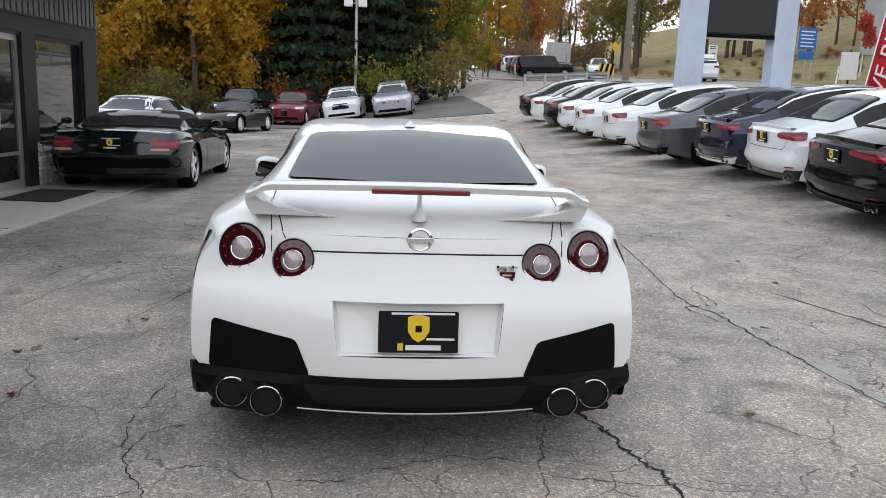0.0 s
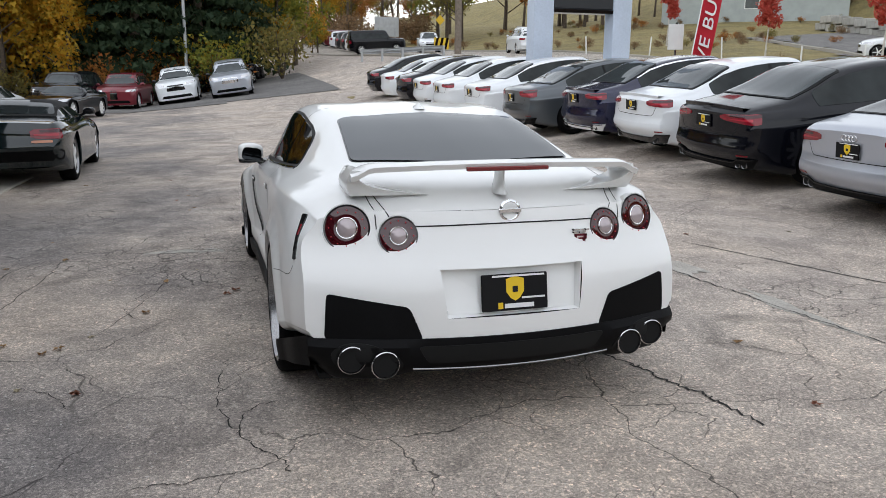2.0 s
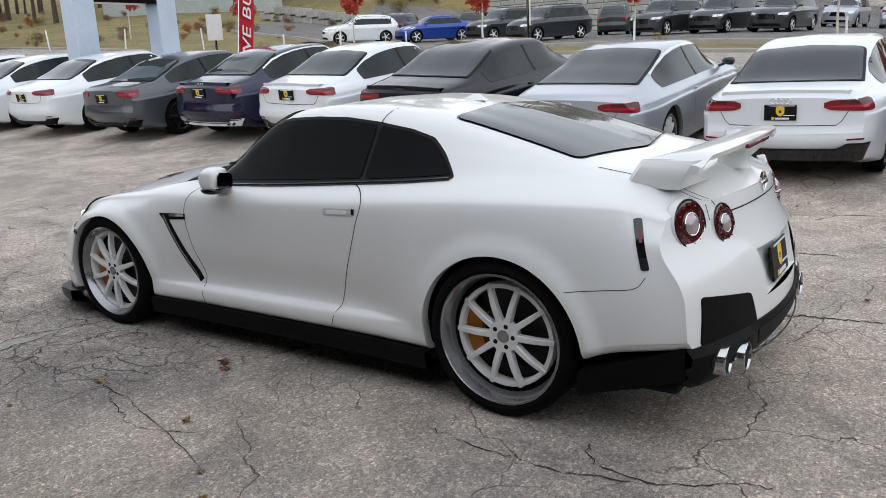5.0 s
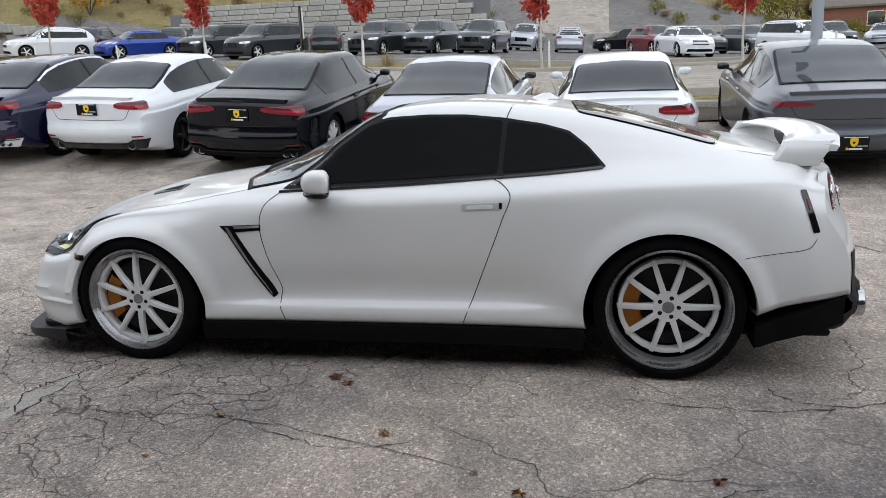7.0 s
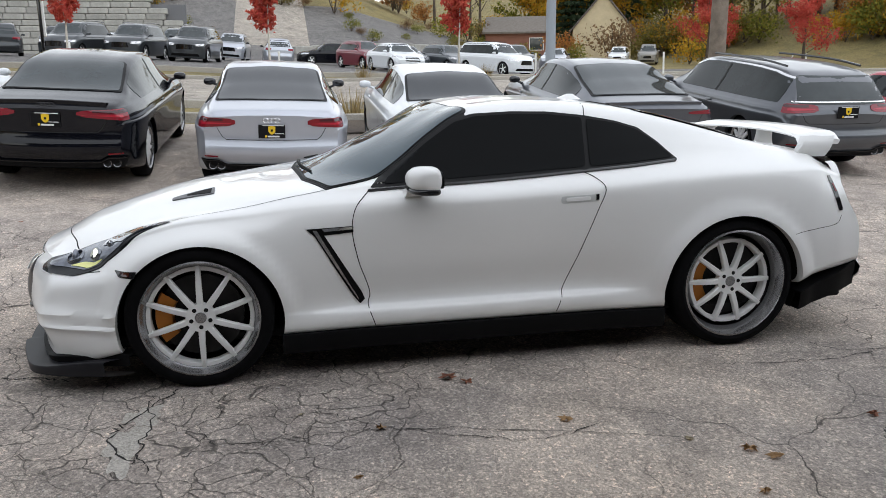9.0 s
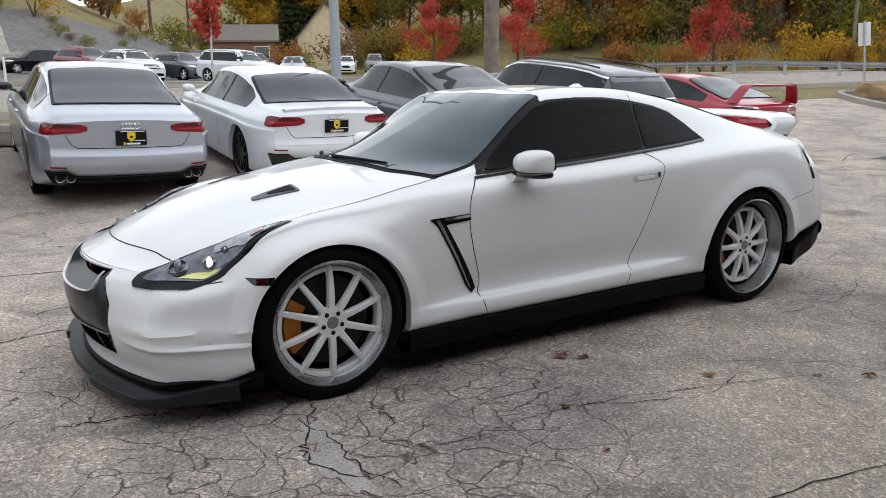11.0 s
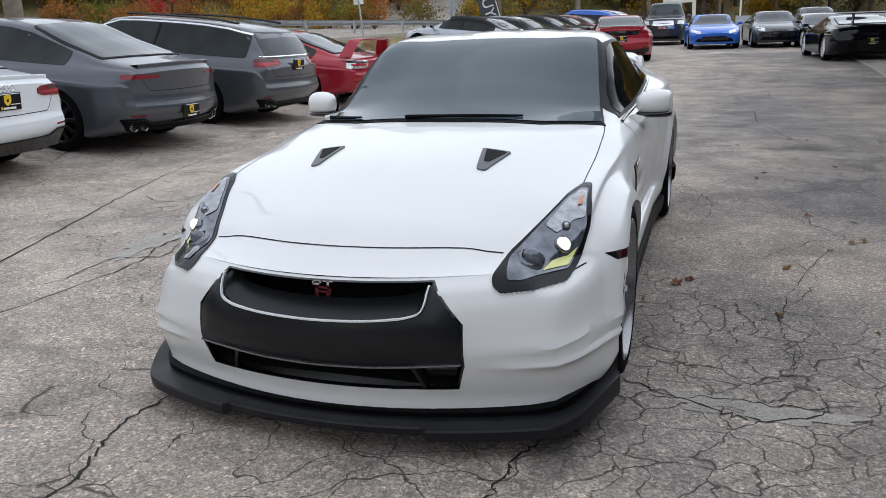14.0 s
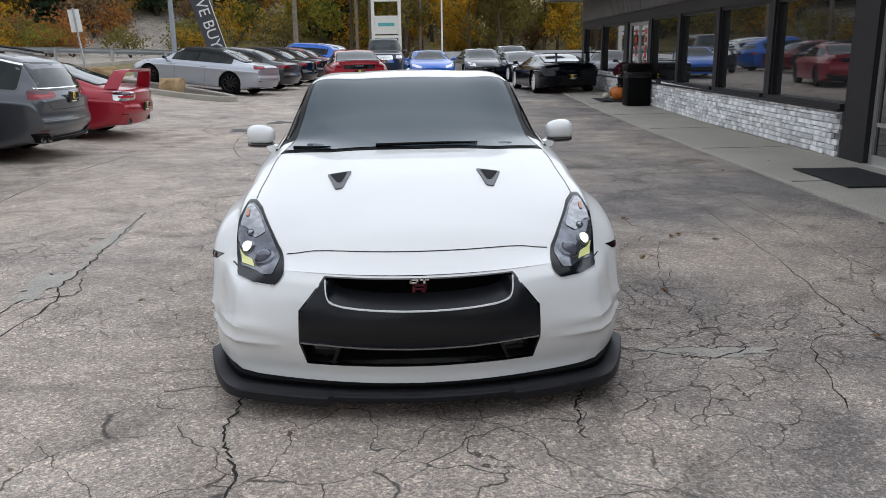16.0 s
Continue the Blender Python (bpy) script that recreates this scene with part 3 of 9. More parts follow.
ASPHALT = asphalt_mat("worn_asphalt", (0.42, 0.372, 0.332), (0.23, 0.212, 0.203), (0.47, 0.405, 0.345))
ROADMAT = asphalt_mat("road_asphalt", (0.34, 0.31, 0.27), (0.34, 0.31, 0.27), (0.38, 0.345, 0.30), cracks=False)
FARLOT = asphalt_mat("dark_lot_asphalt", (0.16, 0.155, 0.15), (0.16, 0.155, 0.15), (0.18, 0.175, 0.17), cracks=False)
GRASS = blotch_mat("autumn_grass", [(0.25, (0.17, 0.13, 0.06)), (0.45, (0.25, 0.20, 0.08)), (0.6, (0.17, 0.14, 0.055)), (0.8, (0.30, 0.235, 0.13))], 0.35, 7.0, bump=0.9, dist=0.12)
GRAVEL = blotch_mat("grey_gravel", [(0.3, (0.11, 0.105, 0.10)), (0.7, (0.19, 0.18, 0.17))], 0.6, 30.0, bump=0.9, dist=0.04)
EARTH = blotch_mat("brown_mulch", [(0.3, (0.06, 0.045, 0.035)), (0.7, (0.13, 0.10, 0.075))], 1.5, 25.0, bump=0.9, dist=0.05)
CONCRETE = blotch_mat("pale_concrete", [(0.3, (0.36, 0.335, 0.285)), (0.7, (0.45, 0.42, 0.365))], 0.7, 60.0, bump=0.15, dist=0.01)
KERBSTONE = blotch_mat("kerb_concrete", [(0.3, (0.3, 0.28, 0.24)), (0.7, (0.4, 0.37, 0.32))], 1.2, 50.0, bump=0.2, dist=0.01)

xs = sorted({round(v, 2) for v in np.concatenate([np.linspace(-900, -120, 14), np.linspace(-110, -40, 12), np.linspace(-36, 70, 54), np.linspace(80, 900, 20)])})
ys = sorted({round(v, 2) for v in np.concatenate([np.linspace(-900, -120, 14), np.linspace(-110, 120, 93), np.linspace(140, 900, 16)])})
bm = bmesh.new()
grid_faces(bm, [[(x, y, H(x, y) - 0.05) for y in ys] for x in xs])
bmesh.ops.recalc_face_normals(bm, faces=bm.faces)
single("ground", bm, GRASS, "rough autumn grass and earth around the lot", "ground", kind="structure")


def road_mid(y):
    """The middle line of the road, by y."""
    return 18.6 - 0.05 * (y - 5) * 0.5 + (0 if y < 30 else -0.0022 * (y - 30) ** 2) + (0 if y > -20 else 0.0015 * (y + 20) ** 2)


single("parking_lot", sheet(-16, 11.2, -48, 92, 0.8, 1.0, 0.0, lambda x, y: x < 10.8 + (0.06 * (y - 30) if y > 30 else 0) and x > (-5.6 if y > -33 else -16) - (max(0, y - 11) * 0.5)),
       ASPHALT, "worn grey asphalt lot with cracks and stains", "parking lot", kind="structure")
bm = bmesh.new()
rows = []
for y in np.linspace(-74, 150, 113):
    rows.append([(road_mid(y) + u, y, H(road_mid(y) + u, y) + 0.02) for u in (-5.2, -2.6, 0, 2.6, 5.2)])
grid_faces(bm, rows)
bmesh.ops.recalc_face_normals(bm, faces=bm.faces)
if next(iter(bm.faces)).normal.z < 0:
    bmesh.ops.reverse_faces(bm, faces=bm.faces)
single("road", bm, ROADMAT, "pale asphalt two-lane road", "road", kind="structure")
single("far_lot", sheet(28, 75, -24, 48, 2, 2, 0.03, lambda x, y: x > 29 + max(0, (y - 20) * 0.35) and x < 62 + (12 if y < 12 else 0)), FARLOT, "dark asphalt lot across the road", "parking lot", kind="structure")
single("gravel_strip", sheet(-12, 7, 30, 48, 1, 1, 0.02, lambda x, y: y > 31.5 + 0.15 * x and x < 5), GRAVEL, "grey gravel strip below the trees", "gravel", kind="structure")


def kerb(name, pts, w, h, label):
    bm = bmesh.new()
    rows = []
    for i, (x, y) in enumerate(pts):
        a, c = pts[max(0, i - 1)], pts[min(len(pts) - 1, i + 1)]
        d = Vector((c[0] - a[0], c[1] - a[1])).normalized()
        nx, ny = -d.y * w / 2, d.x * w / 2
        z = H(x, y)
        rows.append([(x - nx, y - ny, z - 0.1), (x - nx, y - ny, z + h - 0.02), (x - nx * 0.8, y - ny * 0.8, z + h), (x + nx * 0.8, y + ny * 0.8, z + h), (x + nx, y + ny, z + h - 0.02), (x + nx, y + ny, z - 0.1)])
    grid_faces(bm, rows)
    bmesh.ops.recalc_face_normals(bm, faces=bm.faces)
    return single(name, bm, KERBSTONE, label, "kerb", kind="structure", smooth=False)


kerb("kerb_lot", [(10.9 + (0.06 * (y - 30) if y > 30 else 0), y) for y in np.linspace(-12, 60, 60)], 0.18, 0.14, "pale concrete kerb along the lot")
kerb("kerb_road_near", [(road_mid(y) - 5.35, y) for y in np.linspace(-74, 110, 92)], 0.2, 0.12, "pale concrete kerb of the road")
kerb("kerb_road_far", [(road_mid(y) + 5.35, y) for y in np.linspace(-74, 110, 92)], 0.22, 0.14, "pale concrete kerb across the road")
kerb("kerb_far_lot", [(28.6 + max(0, (y - 20) * 0.35), y) for y in np.linspace(-24, 46, 40)], 0.2, 0.15, "pale concrete kerb of the far lot")
single("mulch_strip", sheet(8.2, 10.8, -4.6, 3.6, 0.4, 0.5, 0.03, lambda x, y: x > 9.4), EARTH, "brown mulch bed beside the kerb", "mulch", kind="structure")

# cracks with a width of their own, laid into the lot
CRACK = mat("open_crack", (0.022, 0.020, 0.018), rough=0.95)
PATCHED = blotch_mat("crumbled_patch", [(0.3, (0.38, 0.35, 0.31)), (0.7, (0.50, 0.47, 0.42))], 4.0, 90.0, bump=0.8, dist=0.02)
random.seed(5)


def crack(pts, w):
    line = []
    for p in catmull(pts, 9):
        line.append((p[0] + random.uniform(-1, 1) * 0.018, p[1] + random.uniform(-1, 1) * 0.018))
    bm = bmesh.new()
    lo, hi = [], []
    for i, p in enumerate(line):
        a, c = Vector(line[max(0, i - 1)]), Vector(line[min(len(line) - 1, i + 1)])
        d = (c - a).normalized()
        ww = w * random.uniform(0.25, 1.0) * (0.15 if i in (0, len(line) - 1) else 1)
        lo.append(bm.verts.new((p[0] - d.y * ww, p[1] + d.x * ww, H(*p) + 0.0035)))
        hi.append(bm.verts.new((p[0] + d.y * ww, p[1] - d.x * ww, H(*p) + 0.0035)))
    for i in range(len(line) - 1):
        bm.faces.new((lo[i], hi[i], hi[i + 1], lo[i + 1]))
    bmesh.ops.recalc_face_normals(bm, faces=bm.faces)
    return single("pavement_crack", bm, CRACK, "open dark crack in the asphalt", "crack", kind="structure", smooth=False)


for pts, w in (
        ([(0.70, 0.0), (0.862, -0.38), (0.90, -0.53), (0.93, -0.70), (1.0, -0.88), (1.02, -1.03), (1.05, -1.29)], 0.016),
        ([(2.34, 4.11), (2.27, 2.98), (2.2, 1.93), (2.3, 1.56), (2.32, 1.01), (2.37, 0.65), (2.4, 0.19), (2.46, -0.24), (2.5, -0.9)], 0.014),
        ([(2.3, 1.7), (2.53, 2.53), (3.0, 2.46), (3.6, 2.29), (3.54, 1.49)], 0.007),
        ([(-1.17, 0.24), (-1.21, -0.08), (-1.235, -0.41), (-1.15, -0.72), (-1.04, -0.96), (-0.98, -1.11)], 0.006),
        ([(-1.57, -1.09), (-1.36, -1.09), (-1.07, -1.045)], 0.005),
        ([(-1.18, -0.74), (-1.11, -0.48), (-0.975, -0.41)], 0.006),
        ([(-2.96, 1.83), (-2.76, 2.2), (-2.56, 2.86), (-2.04, 2.9), (-1.73, 3.73)], 0.008),
        ([(-0.9, 2.9), (-1.07, 2.98), (-1.28, 3.1), (-1.43, 3.12), (-1.65, 2.99)], 0.010),
        ([(-1.34, 2.43), (-1.32, 2.25), (-1.48, 2.04), (-1.63, 1.78), (-1.77, 1.39), (-1.68, 1.06)], 0.005),
        ([(-2.17, 0.1), (-1.97, -0.08), (-1.89, -0.25)], 0.006),
        ([(-1.19, 2.67), (-1.34, 2.77), (-1.52, 2.72), (-1.56, 2.58), (-1.54, 2.23), (-1.55, 1.93), (-1.66, 1.52), (-1.91, 0.75)], 0.005),
        ([(0.77, 3.3), (0.767, 3.52), (0.765, 3.8), (0.68, 4.06), (0.62, 4.5)], 0.012),
        ([(-0.6, 3.9), (-0.62, 3.76), (-0.65, 3.57), (-0.72, 3.42)], 0.010),
        ([(3.0, 2.4), (3.48, 1.03), (3.85, -0.09), (4.18, -1.44), (4.3, -3.2), (4.14, -5.5)], 0.016),
        ([(2.39, 2.36), (2.41, 1.87), (2.13, 1.74), (2.25, 1.38)], 0.012),
        ([(-0.99, 3.02), (-1.27, 2.98), (-1.56, 2.99), (-1.74, 2.92)], 0.008),
        ([(-2.78, -1.29), (-2.64, 0.43), (-2.52, 1.62), (-2.38, 2.53), (-2.37, 2.89)], 0.007),
        ([(-3.24, -1.23), (-3.09, 0.47), (-3.05, 1.81)], 0.006),
        ([(-1.5, 9.0), (-0.5, 9.6), (0.6, 9.5), (1.9, 10.4)], 0.010),
        ([(0.5, 12.0), (1.4, 12.6), (2.4, 12.3)], 0.012),
        ([(4.2, 6.4), (4.6, 6.9), (4.4, 7.5)], 0.012),
        ([(3.4, -8.0), (4.0, -9.5), (3.6, -11.5)], 0.02),
        ([(1.8, -3.6), (2.6, -5.5), (3.0, -8.5), (2.6, -12)], 0.014),
        ([(-2.3, -3.0), (-1.8, -6.0), (-2.2, -9.5), (-1.7, -14)], 0.010)):
    crack(pts, w * 0.62)


def blot(cx, cy, rx, ry, seed, material, name, label, lift=0.0025):
    random.seed(seed)
    bm = bmesh.new()
    pts = []
    for k in range(40):
        a = 2 * math.pi * k / 40
        r = 1 + 0.25 * math.sin(3 * a + seed) + 0.16 * math.sin(7 * a + 2 * seed) + random.uniform(-0.08, 0.08)
        x, y = cx + rx * r * math.cos(a), cy + ry * r * math.sin(a)
        pts.append(bm.verts.new((x, y, H(x, y) + lift)))
    bm.faces.new(pts)
    bmesh.ops.triangulate(bm, faces=bm.faces)
    return single(name, bm, material, label, "pavement patch", kind="structure", smooth=False)


blot(-1.2, 3.02, 0.10, 0.075, 3, PATCHED, "pavement_patch", "pale crumbled patch in the asphalt")
blot(-1.5, 3.05, 0.2, 0.07, 4, PATCHED, "pavement_patch", "pale crumbled patch in the asphalt")
blot(2.42, 1.5, 0.12, 0.35, 9, PATCHED, "pavement_patch", "pale crumbled edge of a crack")
blot(2.45, 0.2, 0.07, 0.5, 12, PATCHED, "pavement_patch", "pale crumbled edge of a crack")
OIL = mat("oil_stain", (0.035, 0.034, 0.033), rough=0.6, var=0.4, scale=20)
for i, (x, y, r) in enumerate(((4.4, 5.9, 0.12), (4.5, 7.0, 0.15), (4.3, 3.4, 0.1), (3.1, -9.0, 0.35), (2.6, -10.5, 0.3))):
    blot(x, y, r, r * 0.8, i + 20, OIL, "oil_stain", "dark oil stain on the asphalt", 0.003)

# fallen leaves
LEAFMATS = [mat("leaf_tan", (0.33, 0.2, 0.09), rough=0.8, var=0.2, scale=30), mat("leaf_red", (0.30, 0.13, 0.08), rough=0.8, var=0.2, scale=30), mat("leaf_pale", (0.42, 0.36, 0.25), rough=0.8, var=0.2, scale=30)]


def leaf_mesh(seed, material):
    random.seed(seed)
    bm = bmesh.new()
    c = bm.verts.new((0, 0, 0.012))
    ring = []
    for k in range(14):
        a = 2 * math.pi * k / 14
        r = 0.034 * (1.0 if k % 2 else 0.55) * random.uniform(0.8, 1.15) * (1.25 if k == 7 else 1)
        ring.append(bm.verts.new((r * math.cos(a), r * 0.8 * math.sin(a), random.uniform(0.003, 0.022))))
    for k in range(14):
        bm.faces.new((c, ring[k], ring[(k + 1) % 14]))
    bmesh.ops.solidify(bm, geom=bm.faces[:], thickness=0.0015)
    return mesh("leaf", bm, material, smooth=False)


leaf_data = [leaf_mesh(40 + i, LEAFMATS[i % 3]) for i in range(6)]
random.seed(11)
spots = [(-1.63, 1.23, 0, 1.0), (-1.54, 2.02, 0, 0.9), (-1.06, 1.63, 1, 1.4), (-1.12, 1.55, 4, 1.1), (-2.05, 0.62, 3, 1.1), (-2.12, 0.56, 0, 1.0), (-1.32, 2.35, 2, 0.4), (-2.45, -0.6, 3, 0.9)]
spots += [(random.uniform(-3.9, -1.3), random.uniform(-4, 8), random.randrange(6), random.uniform(0.5, 1.1)) for _ in range(34)]
spots += [(random.uniform(1.2, 4.6), random.uniform(-8, 14), random.randrange(6), random.uniform(0.4, 1.0)) for _ in range(30)]
spots += [(random.uniform(-5.2, -3.9), random.uniform(-6, 8), random.randrange(6), random.uniform(0.5, 1.0)) for _ in range(16)]
for x, y, k, s in spots:
    ob = new("fallen_leaf", leaf_data[k])
    ob.matrix_world = pose(x, y, H(x, y) + (0.026 if x < -4.0 else 0.001), 0, 0, random.uniform(0, 360)) @ Matrix.Scale(s, 4)
    tagged(ob, "dry curled autumn leaf lying on the asphalt", "leaf", "fallen leaves")

# ---- showroom building ----
B = Matrix.Translation((-5.42, 0, 0)) @ Matrix.Rotation(radians(-2.7), 4, "Z")
DARKMETAL = mat("charcoal_cladding", (0.016, 0.016, 0.019), rough=0.45, var=0.08, scale=2, fine=0.05)
RIBMETAL = mat("grey_ribbed_cladding", (0.17, 0.165, 0.17), rough=0.45, metal=0.2, var=0.06, scale=1.5, fine=0.04)
FRAMEBLACK = mat("black_window_frame", (0.012, 0.012, 0.014), rough=0.35)
ALU = mat("brushed_aluminium_frame", (0.55, 0.55, 0.54), rough=0.35, metal=0.7, var=0.05, scale=5)
SHOPGLASS = mat("showroom_glass", (0.02, 0.022, 0.024), rough=0.015, spec=1.0, coat=1.0)
INTERIOR = mat("dark_interior", (0.05, 0.048, 0.045), rough=0.9)
STONES = mat("ledge_stone", (0.72, 0.72, 0.73), rough=0.85, var=0.25, scale=9, fine=0.15, bump=0.5, bump_scale=45, per_object=0.28)
MORTAR = mat("dark_mortar", (0.16, 0.16, 0.165), rough=0.95)
SOUTH, NORTH = -22.6, 10.25


def bpart(name, bm, material, parent, label="", smooth=False):
    return part(name, bm, material, parent, label, smooth)


building = thing("showroom", "charcoal clad car showroom with large windows", "building", B)
base_z = 0.0


def bbox(name, x0, y0, z0, x1, y1, z1, material, label="", parent=None, bevel=0.0):
    return bpart(name, box(bmesh.new(), x0, y0, z0, x1, y1, z1, bevel, 1), material, parent or building, label)


bays = [(-2.75, -0.9, "door"), (-5.75, -3.32, "win"), (-8.2, -5.95, "win"), (-10.65, -8.4, "win"), (-13.0, -10.85, "win"), (-15.5, -13.3, "door"), (-18.9, -15.9, "win"), (-22.1, -19.1, "win"),
        (6.1, 7.72, "door"), (8.1, 9.72, "win"), (-0.55, 1.4, "win"), (1.75, 3.6, "win"), (3.95, 5.75, "win")]
bays.sort()
TOPW, LOWW = 2.16, 0.68
# walls: head band, ribbed upper band, piers between the bays
bbox("wall_head", -0.25, SOUTH, TOPW, 0, NORTH, 2.40, DARKMETAL, "charcoal band over the windows")
prev = SOUTH
for y0, y1, kind_ in bays + [(NORTH, NORTH, "end")]:
    if y0 - prev > 0.02:
        bbox("pier", -0.25, prev, -0.2, 0.0, y0, TOPW, DARKMETAL, "charcoal pier")
    prev = y1
bbox("back_wall", -9.2, SOUTH, -0.2, -9.0, NORTH, 3.6, DARKMETAL, "plain rear wall")
bbox("end_wall", -9.0, NORTH - 0.25, -0.2, -0.25, NORTH, 3.6, DARKMETAL, "plain charcoal end wall")
bbox("end_wall", -9.0, SOUTH, -0.2, -0.25, SOUTH + 0.25, 3.6, DARKMETAL, "plain charcoal end wall")
bbox("floor_slab", -9.0, SOUTH, -0.1, -0.25, NORTH, 0.04, INTERIOR, "dark showroom floor")
bm = bmesh.new()
rows = []
y = SOUTH
k = 0
while y < NORTH - 0.001:
    a, b_ = y, min(y + 0.16, NORTH)
    c1, c2 = min(a + 0.11, b_), min(a + 0.125, b_)
    rows += [[(0.012, a, 2.40), (0.012, a, 3.55)], [(0.012, c1, 2.40), (0.012, c1, 3.55)], [(-0.012, c2, 2.40), (-0.012, c2, 3.55)], [(-0.012, b_, 2.40), (-0.012, b_, 3.55)]]
    y = b_
grid_faces(bm, rows)
bmesh.ops.recalc_face_normals(bm, faces=bm.faces)
bpart("ribbed_cladding", bm, RIBMETAL, building, "grey vertical ribbed metal cladding")
bbox("wall_core", -0.25, SOUTH, 2.40, -0.015, NORTH, 3.55, DARKMETAL)
bbox("drip_flashing", -0.01, SOUTH, 2.385, 0.035, NORTH, 2.41, FRAMEBLACK, "thin black flashing")
# roof with an overhanging eave
bm = bmesh.new()
grid_faces(bm, [[(-9.4, y, 3.5), (-4.2, y, 4.2), (1.25, y, 3.40), (1.28, y, 3.38), (1.28, y, 3.14), (1.25, y, 3.12), (-9.4, y, 3.12)] for y in (SOUTH - 0.6, NORTH + 0.75)])
for y in (SOUTH - 0.6, NORTH + 0.75):
    bm.faces.new([bm.verts.new(p) for p in ((-9.4, y, 3.5), (-4.2, y, 4.2), (1.25, y, 3.40), (1.28, y, 3.14), (-9.4, y, 3.12))])
bmesh.ops.recalc_face_normals(bm, faces=bm.faces)
bpart("roof", bm, mat("grey_soffit", (0.16, 0.16, 0.165), rough=0.5, var=0.06), building, "flat roof with a deep grey eave")
for i in range(40):
    y = SOUTH + (NORTH + 0.7 - SOUTH) * i / 39
    bbox("soffit_seam", 0.02, y, 3.108, 1.22, y + 0.03, 3.119, FRAMEBLACK)
for y0, y1, kind_ in bays:
    if kind_ == "win":
        bbox("spandrel", -0.2, y0, -0.2, -0.02, y1, LOWW - 0.04, MORTAR, "backing of the stone veneer")
        w = bbox("window", -0.12, y0, LOWW, -0.10, y1, TOPW, SHOPGLASS, "large mirroring showroom window")
        for a in ((y0, y0 + 0.06), (y1 - 0.06, y1)):
            bbox("window_frame", -0.16, a[0], LOWW, -0.03, a[1], TOPW, FRAMEBLACK, "black window frame", w)
        bbox("window_frame", -0.16, y0 + 0.06, TOPW - 0.06, -0.03, y1 - 0.06, TOPW, FRAMEBLACK, "black window frame", w)
        bbox("window_sill", -0.16, y0 + 0.06, LOWW - 0.06, 0.03, y1 - 0.06, LOWW + 0.05, DARKMETAL, "charcoal sill", w)
    else:
        n_leaf = 2
        wid = (y1 - y0) / n_leaf
        for i in range(n_leaf):
            a, b_ = y0 + i * wid, y0 + (i + 1) * wid
            d = bbox("door", -0.10, a + 0.07, 0.16, -0.085, b_ - 0.07, TOPW - 0.12, SHOPGLASS, "glazed aluminium shop door")
            for q in ((a + 0.01, a + 0.07), (b_ - 0.07, b_ - 0.01)):
                bbox("door_stile", -0.12, q[0], 0.05, -0.06, q[1], TOPW - 0.04, ALU, "aluminium door stile", d)
            bbox("door_rail", -0.12, a + 0.07, 0.05, -0.06, b_ - 0.07, 0.16, ALU, "aluminium door rail", d)
            bbox("door_rail", -0.12, a + 0.07, TOPW - 0.12, -0.06, b_ - 0.07, TOPW - 0.04, ALU, "aluminium door rail", d)
            hy = b_ - 0.12 if i == 0 else a + 0.12
            hm = tube(bmesh.new(), [(-0.06, hy, 0.85), (-0.01, hy, 0.87), (-0.01, hy, 1.25), (-0.06, hy, 1.27)], 0.014, 8)
            bpart("door_pull", hm, ALU, d, "tall aluminium pull handle", True)
            bbox("push_bar", -0.083, a + 0.1, 0.50, -0.07, b_ - 0.1, 0.55, ALU, "horizontal door bar", d)
        bbox("threshold", -0.14, y0, 0.02, 0.0, y1, 0.05, ALU, "metal threshold")
        bbox("transom", -0.14, y0, TOPW - 0.04, -0.02, y1, TOPW, FRAMEBLACK, "black door head")
# light fitting under the eave
bbox("wall_lamp", 0.0, 6.0, 2.62, 0.12, 6.12, 2.82, FRAMEBLACK, "small black wall lamp", bevel=0.01)
# red writing bars at the far door
for yy in (-13.9, -14.9):
    for i in range(5):
        bbox("door_sign", -0.082, yy, 1.0 + i * 0.2, -0.078, yy + 0.16, 1.14 + i * 0.2, mat("red_vinyl", (0.6, 0.03, 0.03), rough=0.5), "red vinyl lettering bars")

# pavement slab in front
bm = bmesh.new()
rows = []
for y in np.linspace(SOUTH - 1, 8.9, 34):
    rows.append([(-0.02, y, -0.1), (-0.02, y, 0.045), (1.39, y, 0.03), (1.41, y, 0.022), (1.41, y, -0.1)])
grid_faces(bm, rows)
for v in bm.verts:
    v.co = B @ v.co
    v.co.z += H(v.co.x, v.co.y)
bmesh.ops.recalc_face_normals(bm, faces=bm.faces)
single("pavement", bm, CONCRETE, "pale concrete walkway along the showroom", "pavement", kind="structure", smooth=False)
for y in np.arange(SOUTH, 9, 3.0):
    bm = box(bmesh.new(), 0.0, y, 0.0, 1.4, y + 0.012, 0.0475)
    for v in bm.verts:
        v.co.x = min(v.co.x, 1.36)
        if v.co.z > 0.03:
            v.co.z = 0.0475 - 0.0107 * v.co.x / 1.39
    bm.transform(B)
    for v in bm.verts:
        v.co.z += H(v.co.x, v.co.y)
    single("pavement_joint", bm, MORTAR, "dark joint in the walkway", "joint", kind="structure", smooth=False)
RUBMAT = mat("rubber_mat", (0.02, 0.02, 0.022), rough=0.8, var=0.2, scale=40, bump=0.3, bump_scale=120)
for y0, y1 in ((-2.4, -1.1), (-15.0, -13.8), (6.3, 7.5)):
    bm = box(bmesh.new(), 0.25, y0, 0.042, 1.0, y1, 0.056, 0.004, 1)
    m = B @ Matrix.Translation((0, 0, H(-5, y0)))
    single("door_mat", bm, RUBMAT, "flat black rubber door mat on the walkway", "mat", m, smooth=False)

